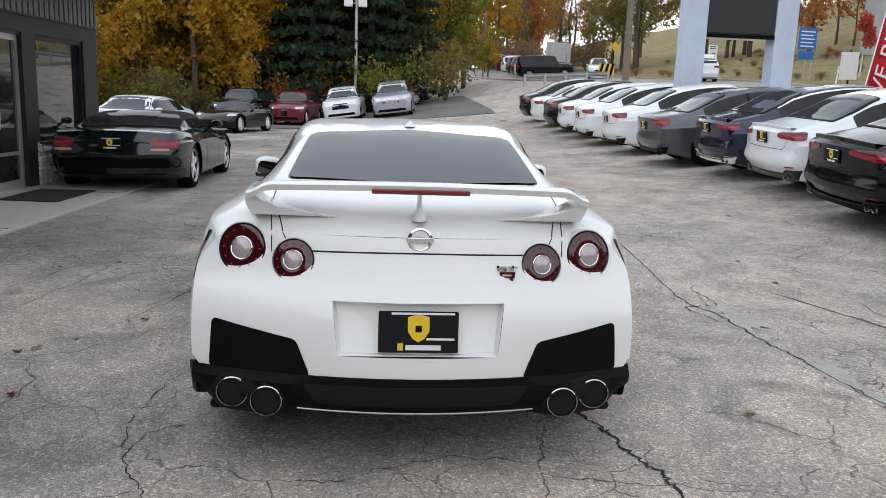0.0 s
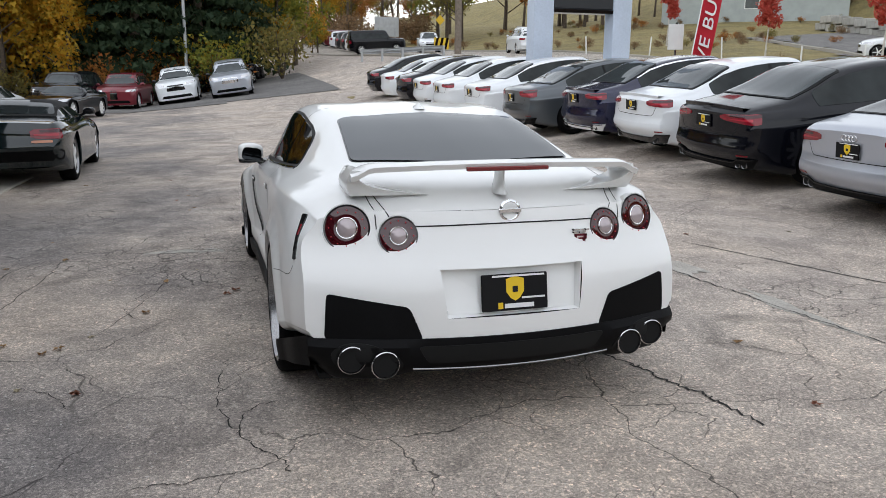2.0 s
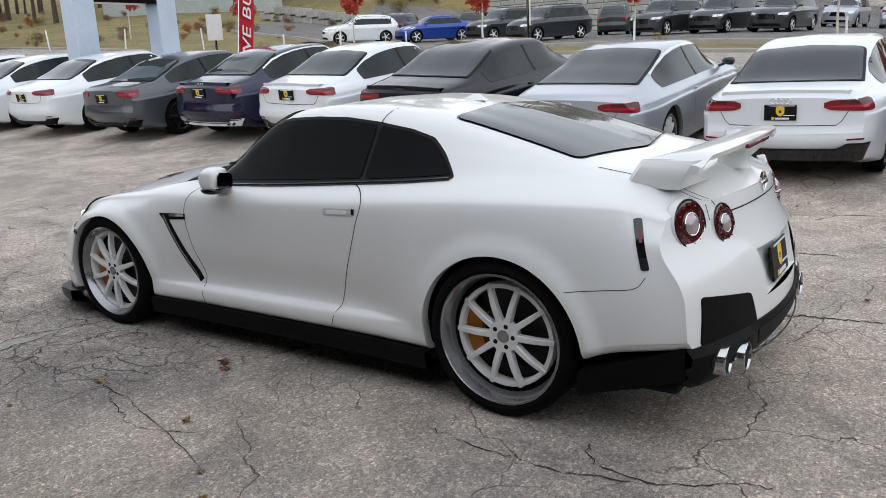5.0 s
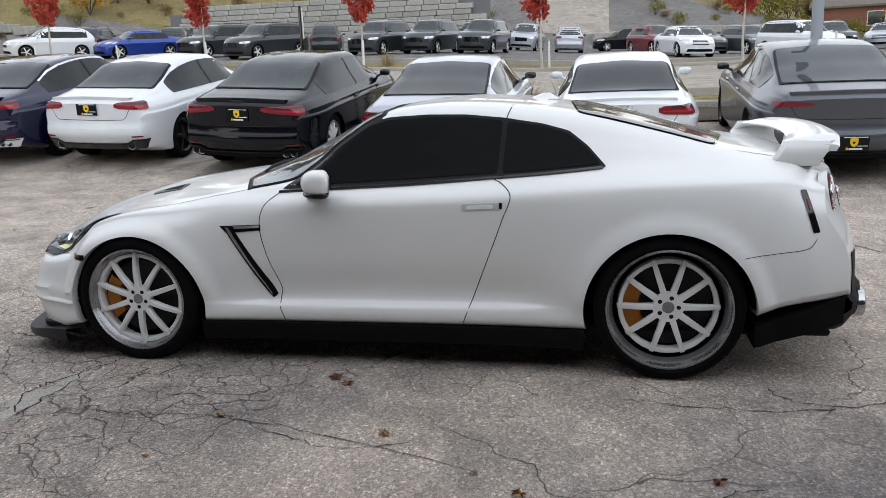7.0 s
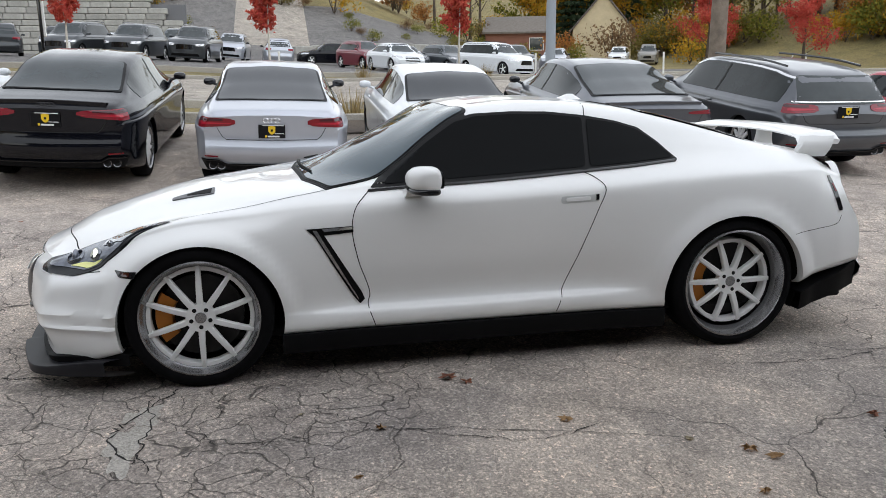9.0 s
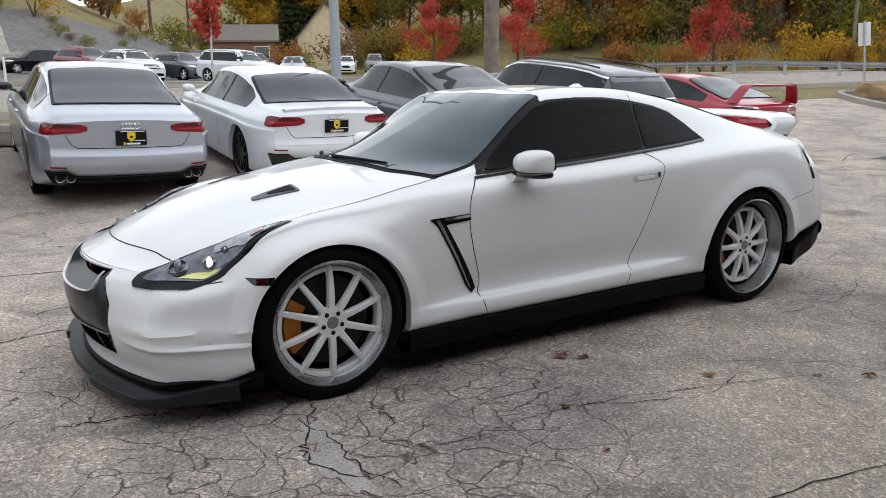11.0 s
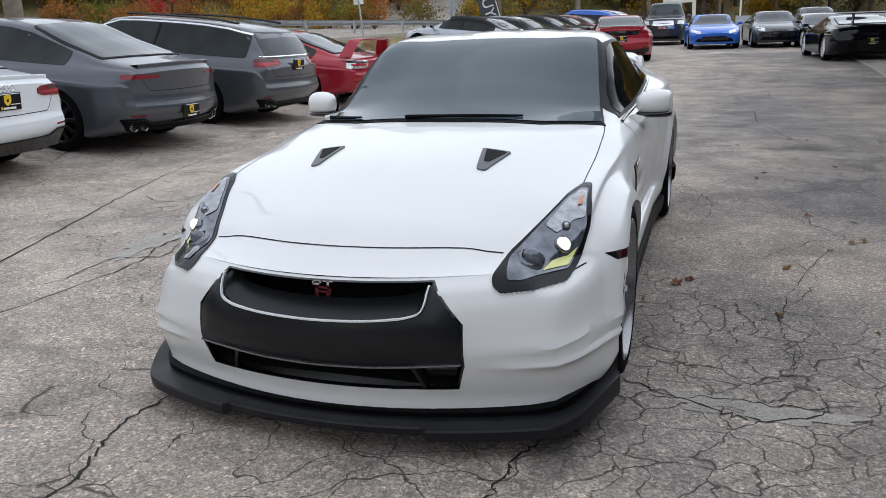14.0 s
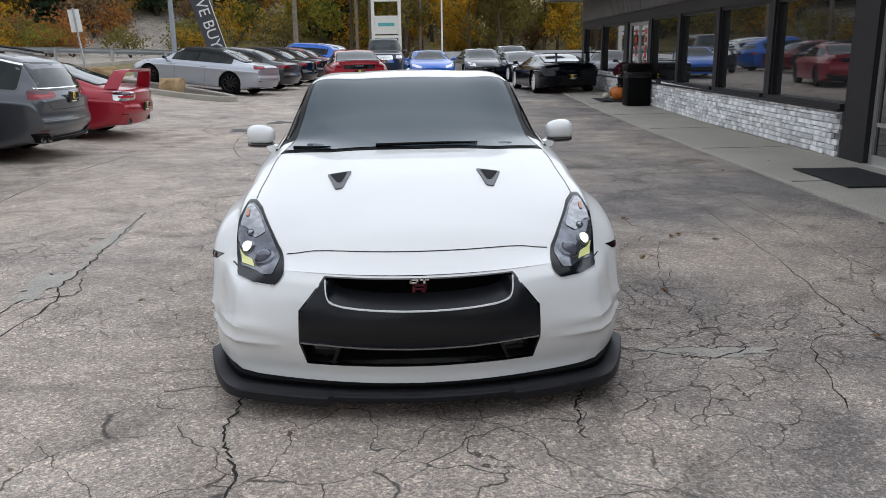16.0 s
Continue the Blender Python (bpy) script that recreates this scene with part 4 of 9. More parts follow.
# ---- trees ----
BARK = mat("bark", (0.085, 0.066, 0.05), rough=0.95, var=0.35, scale=9, fine=0.2, bump=0.9, bump_scale=25)


PALEBARK = mat("pale_wrapped_bark", (0.5, 0.47, 0.42), rough=0.9, var=0.2, scale=6, bump=0.3)


def leaf_stuff(name, a, b_, c):
    m, n, l, b = node_mat(name)
    g = n.new("ShaderNodeNewGeometry")
    col = ramp(n, l, g.outputs["Random Per Island"], (0.0, a), (0.5, b_), (1.0, c))
    l.new(col, b.inputs["Base Color"])
    b.inputs["Roughness"].default_value = 0.75
    b.inputs["Specular IOR Level"].default_value = 0.2
    tl, mx = n.new("ShaderNodeBsdfTranslucent"), n.new("ShaderNodeMixShader")
    l.new(col, tl.inputs["Color"])
    mx.inputs[0].default_value = 0.4
    l.new(b.outputs[0], mx.inputs[1])
    l.new(tl.outputs[0], mx.inputs[2])
    l.new(mx.outputs[0], n["Material Output"].inputs["Surface"])
    return m


LEAVES = {
    "gold": leaf_stuff("gold_leaves", (0.42, 0.19, 0.015), (0.55, 0.33, 0.03), (0.26, 0.2, 0.03)),
    "rust": leaf_stuff("rust_leaves", (0.34, 0.11, 0.03), (0.42, 0.19, 0.045), (0.21, 0.10, 0.04)),
    "green": leaf_stuff("green_leaves", (0.10, 0.12, 0.02), (0.19, 0.19, 0.03), (0.30, 0.26, 0.04)),
    "olive": leaf_stuff("olive_leaves", (0.17, 0.145, 0.04), (0.24, 0.19, 0.055), (0.12, 0.11, 0.04)),
    "red": leaf_stuff("red_leaves", (0.48, 0.06, 0.045), (0.55, 0.12, 0.08), (0.36, 0.04, 0.04)),
    "spruce": leaf_stuff("spruce_needles", (0.022, 0.042, 0.022), (0.038, 0.062, 0.03), (0.055, 0.078, 0.04)),
    "brush": leaf_stuff("dry_brush", (0.20, 0.12, 0.06), (0.27, 0.17, 0.09), (0.13, 0.09, 0.055)),
}


def trunk_bm(bm, h, r, rng, limbs=6, spread=0.3, start=0.3, droop=0.0):
    ends = []
    bend = [Vector((rng.uniform(-0.04, 0.04) * h * t, rng.uniform(-0.04, 0.04) * h * t, h * t)) for t in (0, 0.25, 0.5, 0.75, 0.95)]
    tube(bm, bend, [r * 1.25, r * 0.9, r * 0.65, r * 0.4, r * 0.12], 7)
    for i in range(limbs):
        t = start + (0.92 - start) * (i + 0.5) / limbs
        k = t * 4
        j = min(3, int(k))
        p = bend[j].lerp(bend[j + 1], k - j)
        a = rng.uniform(0, 6.28)
        ln = h * spread * (1.15 - t) * rng.uniform(0.7, 1.2)
        d = Vector((math.cos(a), math.sin(a), 0.55 - droop))
        q = p + d * ln * 0.55 + Vector((0, 0, 0.1 * ln))
        e = p + d * ln + Vector((0, 0, 0.25 * ln))
        tube(bm, [p, q, e], [r * 0.35 * (1.1 - t), r * 0.22 * (1.1 - t), 0.012], 5)
        ends += [q, e, p.lerp(e, 0.75)]
    return ends + [bend[4], bend[3]]


def leaf_cards(bm, c, rad, count, size, rng, squash=0.8):
    """Small bent leaf clumps scattered through a ball."""
    for _ in range(count):
        while True:
            v = Vector((rng.uniform(-1, 1), rng.uniform(-1, 1), rng.uniform(-1, 1)))
            if 0.1 < v.length < 1:
                break
        p = c + Vector((v.x, v.y, v.z * squash)) * rad
        q = Euler((rng.uniform(0, 6.28), rng.uniform(0, 6.28), rng.uniform(0, 6.28))).to_matrix()
        s = size * rng.uniform(0.6, 1.4)
        k = Vector((rng.uniform(-1, 1), rng.uniform(-1, 1), rng.uniform(-1, 1))) * rad * 0.3
        bm.faces.new([bm.verts.new(p + q @ Vector(w) * s) for w in ((-0.4, -0.15, 0), (0.42, -0.3, 0.1), (0.1, 0.45, 0))])
        bm.faces.new([bm.verts.new(p + k + q @ Vector(w) * s) for w in ((0, -0.4, 0.15), (0.25, 0.3, 0.35), (-0.45, 0.3, -0.1))])


def tree_proto(kind_, h, seed, leaf="gold", dense=1.0):
    """Meshes of a trunk and a crown."""
    rng = random.Random(seed)
    bt, bc = bmesh.new(), bmesh.new()
    if kind_ == "broad":
        ends = trunk_bm(bt, h, h * 0.018, rng, 13, 0.36, 0.12)
        for e in ends:
            leaf_cards(bc, e, h * 0.105 * rng.uniform(0.7, 1.25), int(54 * dense), h * 0.029, rng)
    elif kind_ == "bare":
        ends = trunk_bm(bt, h, h * 0.015, rng, 14, 0.3, 0.25)
        for e in ends:
            for _ in range(2):
                d = Vector((rng.uniform(-1, 1), rng.uniform(-1, 1), rng.uniform(0.2, 1))) * h * 0.09
                tube(bt, [e, e + d * 0.6, e + d], [0.02, 0.014, 0.006], 4)
        for e in ends[::2]:
            leaf_cards(bc, e, h * 0.08, int(9 * dense), h * 0.022, rng)
    elif kind_ == "spruce":
        trunk_bm(bt, h, h * 0.017, rng, 0)
        z = 0.10
        while z < 0.97:
            R = h * 0.20 * (1 - z) ** 0.8 + 0.1
            n = int(9 + 10 * (1 - z))
            for i in range(n):
                a = 6.283 * (i + rng.random()) / n
                ln = R * rng.uniform(0.75, 1.15)
                for s in np.linspace(0.25, 1.0, 5):
                    p = Vector((math.cos(a) * ln * s, math.sin(a) * ln * s, h * z - 0.30 * ln * s + 0.1 * ln * s * s))
                    leaf_cards(bc, p, 0.20 * ln + 0.05, int(5 * dense), h * 0.024, rng, 0.45)
            z += 0.055
    elif kind_ == "sapling":
        ends = trunk_bm(bt, h, 0.04, rng, 9, 0.24, 0.42)
        for e in ends:
            leaf_cards(bc, e, h * 0.085, int(34 * dense), 0.13, rng)
    elif kind_ == "bush":
        for i in range(7):
            a = rng.uniform(0, 6.28)
            p = Vector((math.cos(a), math.sin(a), 0)) * h * rng.uniform(0.1, 0.6)
            tube(bt, [Vector((0, 0, 0)), p * 0.5 + Vector((0, 0, h * 0.4)), p + Vector((0, 0, h * 0.75))], [0.03, 0.02, 0.008], 4)
            leaf_cards(bc, p + Vector((0, 0, h * rng.uniform(0.3, 0.75))), h * 0.36, int(66 * dense), h * 0.073, rng)
    return mesh("trunk", bt, PALEBARK if kind_ == "sapling" else BARK), mesh("crown", bc, LEAVES[leaf], smooth=False)


PROTOS = {}
MASSES = {"east undergrowth": [], "slope shrubs": [], "dry brush": [], "south undergrowth": []}


def plant(kind_, leaf, x, y, h=None, variant=0, label="", scale=1.0, group="", name="tree", bare=False):
    base = {"broad": 12.0, "bare": 12.0, "spruce": 15.0, "sapling": 3.2, "bush": 2.2}[kind_]
    key = (kind_, leaf, variant)
    if key not in PROTOS:
        PROTOS[key] = tree_proto(kind_, base, hash_key(kind_, leaf, variant), leaf)
    s = (h or base) / base * scale
    if group in MASSES:
        MASSES[group].append((key, pose(x, y, H(x, y) - 0.06, 0, 0, (x * 37 + y * 53) % 360) @ Matrix.Scale(s, 4)))
        return None
    t = thing(name, label, "bush" if kind_ == "bush" else "tree", pose(x, y, H(x, y) - 0.06, 0, 0, (x * 37 + y * 53) % 360) @ Matrix.Scale(s, 4), group)
    for nm, me in zip(("trunk", "crown"), PROTOS[key]):
        o = new(nm, me)
        o.parent = t
    return t


def hash_key(a, b_, v):
    return sum(ord(ch) * (i + 3) for i, ch in enumerate(a + b_)) + v * 101


LBL = {"gold": "tall tree with golden autumn leaves", "rust": "tree with rust-brown autumn leaves", "green": "tree with yellow-green leaves", "olive": "tree with olive-brown thinning leaves",
       "spruce": "tall dark green spruce", "red": "young tree with bright red leaves", "brush": "dry brown roadside bush"}
rt = random.Random(3)
# wood north-west behind the showroom
for i in range(34):
    x = -34 + 36 * rt.random()
    y = 47 + 16 * rt.random() + max(0, -x - 12) * -0.55
    leaf = rt.choice(["gold", "gold", "rust", "green", "gold", "olive"])
    plant("broad", leaf, x, y, rt.uniform(9, 15), i % 3, LBL[leaf], group="north wood")
for x, y, h in ((-4.2, 44.5, 17), (-1.0, 46.0, 18), (-6.8, 46.5, 15), (1.0, 49, 16)):
    plant("spruce", "spruce", x, y, h, int(h) % 2, LBL["spruce"], group="north spruces")
for i in range(22):
    x = -18 + 22 * rt.random()
    leaf = rt.choice(["gold", "green", "rust", "olive"])
    plant("bush", leaf, x, 42.5 + 3.5 * rt.random() + max(0, -x - 6) * -0.3, rt.uniform(1.8, 3.6), i % 2, "autumn bush at the edge of the wood", group="north bushes", name="bush")
for i in range(14):
    leaf = rt.choice(["green", "gold", "rust", "brush"])
    plant("broad", leaf, 3 + 8 * rt.random(), 70 + 16 * rt.random(), rt.uniform(2.6, 4.2), i % 3, LBL[leaf], group="north wood")
for i in range(40):
    x = 2 + 22 * rt.random()
    plant("bush", "brush", x, 92 + 10 * rt.random() - abs(x - 8) * 0.6, rt.uniform(2.0, 4.5), i % 2, LBL["brush"], group="dry brush", name="bush")
for x, y, h in ((-14.5, 45.5, 10), (-11.0, 44.0, 11), (-9.0, 47.5, 12), (-16.5, 41.0, 9), (-7.6, 43.6, 8), (4.2, 52, 9), (6.0, 57, 9)):
    plant("broad", "gold" if x < 0 else "green", x, y, h, int(h) % 3, LBL["gold" if x < 0 else "green"], group="north wood")
# wood north-east along the road and on the slope
for i in range(30):
    y = 70 + 90 * rt.random()
    leaf = rt.choice(["olive", "gold", "rust", "green"])
    kind_ = rt.choice(["bare", "broad", "broad"])
    plant(kind_, leaf, road_mid(min(y, 130)) + 14 + 30 * rt.random(), y, rt.uniform(9, 15), i % 3, LBL[leaf], group="north-east wood")
for i in range(26):
    leaf = rt.choice(["olive", "gold", "rust", "green"])
    plant(rt.choice(["bare", "broad"]), leaf, 78 + 25 * rt.random(), -25 + 120 * rt.random(), rt.uniform(9, 15), i % 3, LBL[leaf], group="east wood")
# wood south-east and south
for i in range(52):
    a = rt.uniform(0, 1)
    x = 62 * (1 - a) + 4 * a + rt.uniform(-4, 10)
    y = -52 - 22 * a - 16 * rt.random()
    leaf = rt.choice(["rust", "olive", "gold", "green", "rust", "spruce"])
    plant("spruce" if leaf == "spruce" else rt.choice(["broad", "broad", "bare"]), leaf, x, y, rt.uniform(10, 16), i % 3 if leaf != "spruce" else i % 2, LBL[leaf], group="south wood")
for i in range(22):
    x = -30 + 36 * rt.random()
    leaf = rt.choice(["olive", "green", "gold"])
    plant("broad", leaf, x, -62 - 14 * rt.random(), rt.uniform(6, 10), i % 3, LBL[leaf], group="south wood")
for i in range(24):
    x = 8 + 46 * rt.random()
    leaf = rt.choice(["gold", "green", "rust", "olive"])
    plant("bush", leaf, x, -44 - 0.05 * x - 7 * rt.random(), rt.uniform(1.8, 3.8), i % 2, "autumn bush at the edge of the wood", group="south bushes", name="bush")
for x, y in ((46, -34), (34, -42), (52, -30)):
    plant("broad", "red", x, y, 6, 0, "small tree with crimson leaves", group="red trees")
# undergrowth below the woods
UND = ["gold", "rust", "olive", "green", "brush"]
for i in range(46):
    x = -36 + 38 * rt.random()
    leaf = rt.choice(["gold", "gold", "rust", "green", "olive"])
    plant("bush", leaf, x, 46 + 12 * rt.random() + max(0, -x - 12) * -0.55, rt.uniform(2.8, 5.5), i % 3, "tangled autumn undergrowth below the trees", group="north undergrowth", name="bush")
for i in range(110):
    a = i / 109
    leaf = rt.choice(UND)
    x = 68 - 100 * a
    plant("bush", leaf, x + rt.uniform(-3, 3), -56 - 10 * min(1, (68 - x) / 60) - 14 * rt.random(), rt.uniform(2.5, 5.5), i % 3, "tangled autumn undergrowth below the trees", group="south undergrowth", name="bush")
for i in range(70):
    y = -50 + 150 * rt.random()
    leaf = rt.choice(["olive", "rust", "gold", "brush", "green"])
    plant("bush", leaf, 68 + 24 * rt.random() + (0 if y < 40 else -10), y, rt.uniform(2.0, 5.0), i % 3, "tangled autumn undergrowth on the slope", group="east undergrowth", name="bush")
for i in range(34):
    a = rt.random()
    leaf = rt.choice(["rust", "olive", "gold", "green"])
    plant("broad", leaf, 108 - 48 * a, -30 - 36 * a - 10 * rt.random(), rt.uniform(10, 15), i % 3, LBL[leaf], group="south-east wood")
for i in range(44):
    a = rt.random()
    leaf = rt.choice(["rust", "olive", "gold", "green", "gold"])
    plant("bush", leaf, 92 - 38 * a + rt.uniform(-2, 2), -38 - 22 * a - 3 * rt.random(), rt.uniform(2.5, 5.0), i % 3, "tangled autumn undergrowth below the trees", group="south undergrowth", name="bush")
for i in range(5):
    plant("spruce", "spruce", 97 + 2 * i, -36 - 3.2 * i, 15, i % 2, LBL["spruce"], group="south spruces")
for i in range(64):
    y = -22 + 92 * rt.random()
    x = 63 + 12 * rt.random() + (0 if y < 36 else -18 * rt.random())
    if y > 1 and y < 8 and x > 60:
        continue
    plant("bush", rt.choice(["olive", "brush", "green"]), x, y, rt.uniform(0.5, 1.4), i % 3, "low weedy shrub on the grassy slope", group="slope shrubs", name="bush")
# wood and weeds on the bank behind the road
rs = random.Random(77)
for i in range(60):
    leaf = rs.choice(["olive", "gold", "rust", "green", "rust"])
    y = rs.uniform(58, 96)
    x = 36 + 0.1 * (y - 58) + 40 * rs.random()
    if x < 66 and y < 82:
        continue
    plant(rs.choice(["bare", "broad", "bare"]), leaf, x, y, rs.uniform(7, 12), i % 3, LBL[leaf], group="north-east wood")
for i in range(90):
    y = rs.uniform(40, 92)
    plant("bush", rs.choice(["olive", "brush", "rust", "brush"]), road_mid(min(y, 130)) + 9 + 30 * rs.random() ** 1.5, y, rs.uniform(0.35, 0.95), i % 3, "low weedy shrub on the grassy slope", group="slope shrubs", name="bush")
# young red trees across the road
for x, y, h in ((27.0, 23.8, 4.0), (27.0, 16.5, 3.7), (27.0, 9.7, 3.7), (27.0, 2.5, 3.9), (27.0, -4.9, 3.9), (27.2, 31.5, 3.6), (30.5, 46.0, 4.0)):
    plant("sapling", "red", x, y, h, int(y) % 2, LBL["red"] + " beside the road", group="red saplings")

# undergrowth that nobody could count, one object for each stretch
for grp, lab in (("east undergrowth", "tangled autumn undergrowth covering the eastern slope"), ("slope shrubs", "low weedy shrubs scattered over the grassy slope"), ("dry brush", "dry brown brush beside the road"), ("south undergrowth", "tangled autumn undergrowth below the southern trees")):
    bm, slots = bmesh.new(), [BARK]
    for key, m in MASSES[grp]:
        for k, me in enumerate(PROTOS[key]):
            n0, f0 = len(bm.verts), len(bm.faces)
            bm.from_mesh(me)
            bm.verts.ensure_lookup_table()
            bm.faces.ensure_lookup_table()
            if LEAVES[key[1]] not in slots:
                slots.append(LEAVES[key[1]])
            idx = slots.index(LEAVES[key[1]]) if k else 0
            for v in bm.verts[n0:]:
                v.co = m @ v.co
            for f in bm.faces[f0:]:
                f.material_index = idx
    ob = single("undergrowth", bm, None, lab, "bushes", kind="stuff", smooth=False)
    for sl in slots:
        ob.data.materials.append(sl)

# ---- the white coupe ----
gtr = thing("sports_coupe", "white two-door sports coupe on silver ten-spoke wheels", "car", pose(0, 0, 0))

z_bot = curve((-0.98, 0.412), (-0.75, 0.385), (-0.5, 0.345), (-0.36, 0.305), (-0.2, 0.25), (0, 0.235), (0.4, 0.232), (2.3, 0.226), (2.8, 0.225), (3.1, 0.215), (3.3, 0.185), (3.45, 0.165), (3.66, 0.158))
x_low = curve((-0.98, 0.862), (-0.8, 0.91), (-0.5, 0.928), (0, 0.92), (0.45, 0.90), (0.8, 0.88), (1.0, 0.876), (2.0, 0.874), (2.3, 0.885), (2.78, 0.90), (3.1, 0.918), (3.3, 0.90), (3.4, 0.882), (3.5, 0.855), (3.6, 0.812), (3.66, 0.75))
x_lo2 = curve((-0.98, 0.872), (-0.8, 0.915), (-0.5, 0.93), (0, 0.922), (0.45, 0.90), (0.82, 0.836), (1.5, 0.822), (1.95, 0.828), (2.3, 0.87), (2.78, 0.905), (3.1, 0.915), (3.3, 0.895), (3.4, 0.876), (3.5, 0.85), (3.6, 0.808), (3.66, 0.75))
z_lo2 = curve((-0.98, 0.47), (-0.5, 0.43), (0.4, 0.36), (2.2, 0.345), (2.78, 0.36), (3.66, 0.33))
x_mid = curve((-0.98, 0.872), (-0.8, 0.915), (-0.55, 0.932), (-0.25, 0.934), (0, 0.93), (0.4, 0.915), (0.82, 0.868), (1.5, 0.856), (1.95, 0.858), (2.3, 0.88), (2.55, 0.905), (2.78, 0.912), (3.05, 0.908), (3.3, 0.882), (3.4, 0.862), (3.5, 0.835), (3.6, 0.792), (3.66, 0.74))
z_mid = curve((-0.98, 0.62), (-0.3, 0.6), (0.3, 0.6), (0.8, 0.57), (2.0, 0.56), (2.78, 0.58), (3.3, 0.47), (3.66, 0.43))
x_upp = curve((-0.98, 0.862), (-0.8, 0.885), (-0.55, 0.905), (-0.25, 0.914), (0, 0.918), (0.4, 0.908), (0.82, 0.886), (1.5, 0.876), (1.95, 0.868), (2.3, 0.868), (2.55, 0.882), (2.78, 0.886), (3.05, 0.884), (3.3, 0.868), (3.5, 0.825), (3.6, 0.785), (3.66, 0.735))
z_upp = curve((-0.98, 0.80), (-0.55, 0.82), (0, 0.83), (0.4, 0.845), (0.82, 0.85), (1.5, 0.83), (1.95, 0.8), (2.3, 0.75), (2.78, 0.71), (3.05, 0.655), (3.3, 0.575), (3.66, 0.52))
x_sh = curve((-0.98, 0.80), (-0.8, 0.835), (-0.55, 0.862), (-0.25, 0.882), (0.1, 0.893), (0.4, 0.888), (0.82, 0.872), (1.5, 0.862), (1.95, 0.85), (2.3, 0.835), (2.55, 0.824), (2.78, 0.812), (3.05, 0.80), (3.3, 0.775), (3.5, 0.715), (3.66, 0.63))
z_sh = curve((-0.98, 0.885), (-0.8, 0.918), (-0.55, 0.935), (-0.25, 0.938), (0.1, 0.932), (0.4, 0.92), (0.82, 0.897), (1.5, 0.872), (1.95, 0.858), (2.3, 0.84), (2.55, 0.81), (2.78, 0.79), (3.05, 0.73), (3.3, 0.65), (3.5, 0.605), (3.66, 0.58))
x_belt = curve((-0.98, 0.58), (-0.55, 0.65), (-0.25, 0.70), (0.1, 0.735), (0.32, 0.755), (0.82, 0.785), (1.5, 0.79), (1.95, 0.775), (2.3, 0.735), (2.55, 0.7), (2.78, 0.67), (3.05, 0.63), (3.3, 0.57), (3.5, 0.52), (3.66, 0.46))
z_belt = curve((-0.98, 0.93), (-0.8, 0.985), (-0.55, 1.015), (-0.25, 1.03), (0.1, 1.028), (0.32, 1.015), (0.82, 0.975), (1.5, 0.935), (1.95, 0.91), (2.3, 0.888), (2.55, 0.85), (2.78, 0.812), (3.05, 0.752), (3.3, 0.685), (3.5, 0.635), (3.66, 0.602))
x_rail = curve((-0.98, 0.45), (-0.5, 0.53), (-0.25, 0.585), (0.2, 0.57), (0.45, 0.56), (0.8, 0.59), (1.1, 0.6), (1.5, 0.615), (1.8, 0.67), (2.05, 0.71), (2.3, 0.62), (2.6, 0.5), (3.66, 0.34))
z_rail = curve((-0.98, 0.93), (-0.8, 0.99), (-0.55, 1.03), (-0.25, 1.068), (0, 1.13), (0.2, 1.18), (0.45, 1.235), (0.8, 1.28), (1.1, 1.292), (1.35, 1.278), (1.5, 1.243), (1.7, 1.145), (1.95, 1.0), (2.1, 0.93), (2.3, 0.908), (2.55, 0.882), (2.78, 0.845), (3.05, 0.782), (3.3, 0.712), (3.5, 0.65), (3.66, 0.603))
z_top = curve((-0.98, 0.932), (-0.85, 0.98), (-0.6, 1.022), (-0.3, 1.075), (-0.2, 1.105), (0.075, 1.185), (0.41, 1.265), (0.75, 1.314), (1.08, 1.333), (1.375, 1.31), (1.51, 1.275), (1.915, 1.095), (2.2, 0.972), (2.32, 0.938), (2.41, 0.93), (2.6, 0.91), (2.87, 0.873), (3.13, 0.803), (3.3, 0.748), (3.5, 0.668), (3.66, 0.605))
lean_rear = curve((0.2, 0.02), (0.38, -0.04), (0.5, -0.037), (0.6, -0.027), (0.68, -0.005), (0.76, 0.035), (0.84, 0.065), (0.93, 0.09), (1.0, 0.13))
bow_rear = curve((0.2, 0.244), (0.6, 0.244), (0.8, 0.28), (1.4, 0.30))
bow_front = curve((0.1, 0.33), (0.34, 0.335), (0.45, 0.41), (0.56, 0.48), (1.4, 0.48))
lean_front = curve((0.2, -0.05), (0.3, -0.015), (0.42, 0.01), (0.5, 0.005), (0.56, -0.02), (0.60, -0.075))


def smooth01(t):
    t = min(1.0, max(0.0, t))
    return t * t * (3 - 2 * t)


def gtr_keys(s):
    zb = z_bot(s)
    xb, zbl, xr, zr, zt = x_belt(s), z_belt(s), x_rail(s), z_rail(s), z_top(s)
    return [(0, zb), (x_low(s) - 0.025, zb), (x_low(s), zb + 0.03), (max(x_low(s) - 0.005, (x_low(s) + x_lo2(s)) / 2), z_lo2(s) - 0.028), (x_lo2(s), z_lo2(s)), (x_mid(s), z_mid(s)), (x_upp(s), z_upp(s)),
            (x_sh(s) + 0.006, z_sh(s) - 0.014), (x_sh(s) - 0.010, z_sh(s) + 0.009), (xb, zbl),
            (xb * 0.47 + xr * 0.53 + 0.012, zbl * 0.5 + zr * 0.5), (xr, zr), (xr * 0.52, zr + 0.74 * (zt - zr)), (0, zt)]


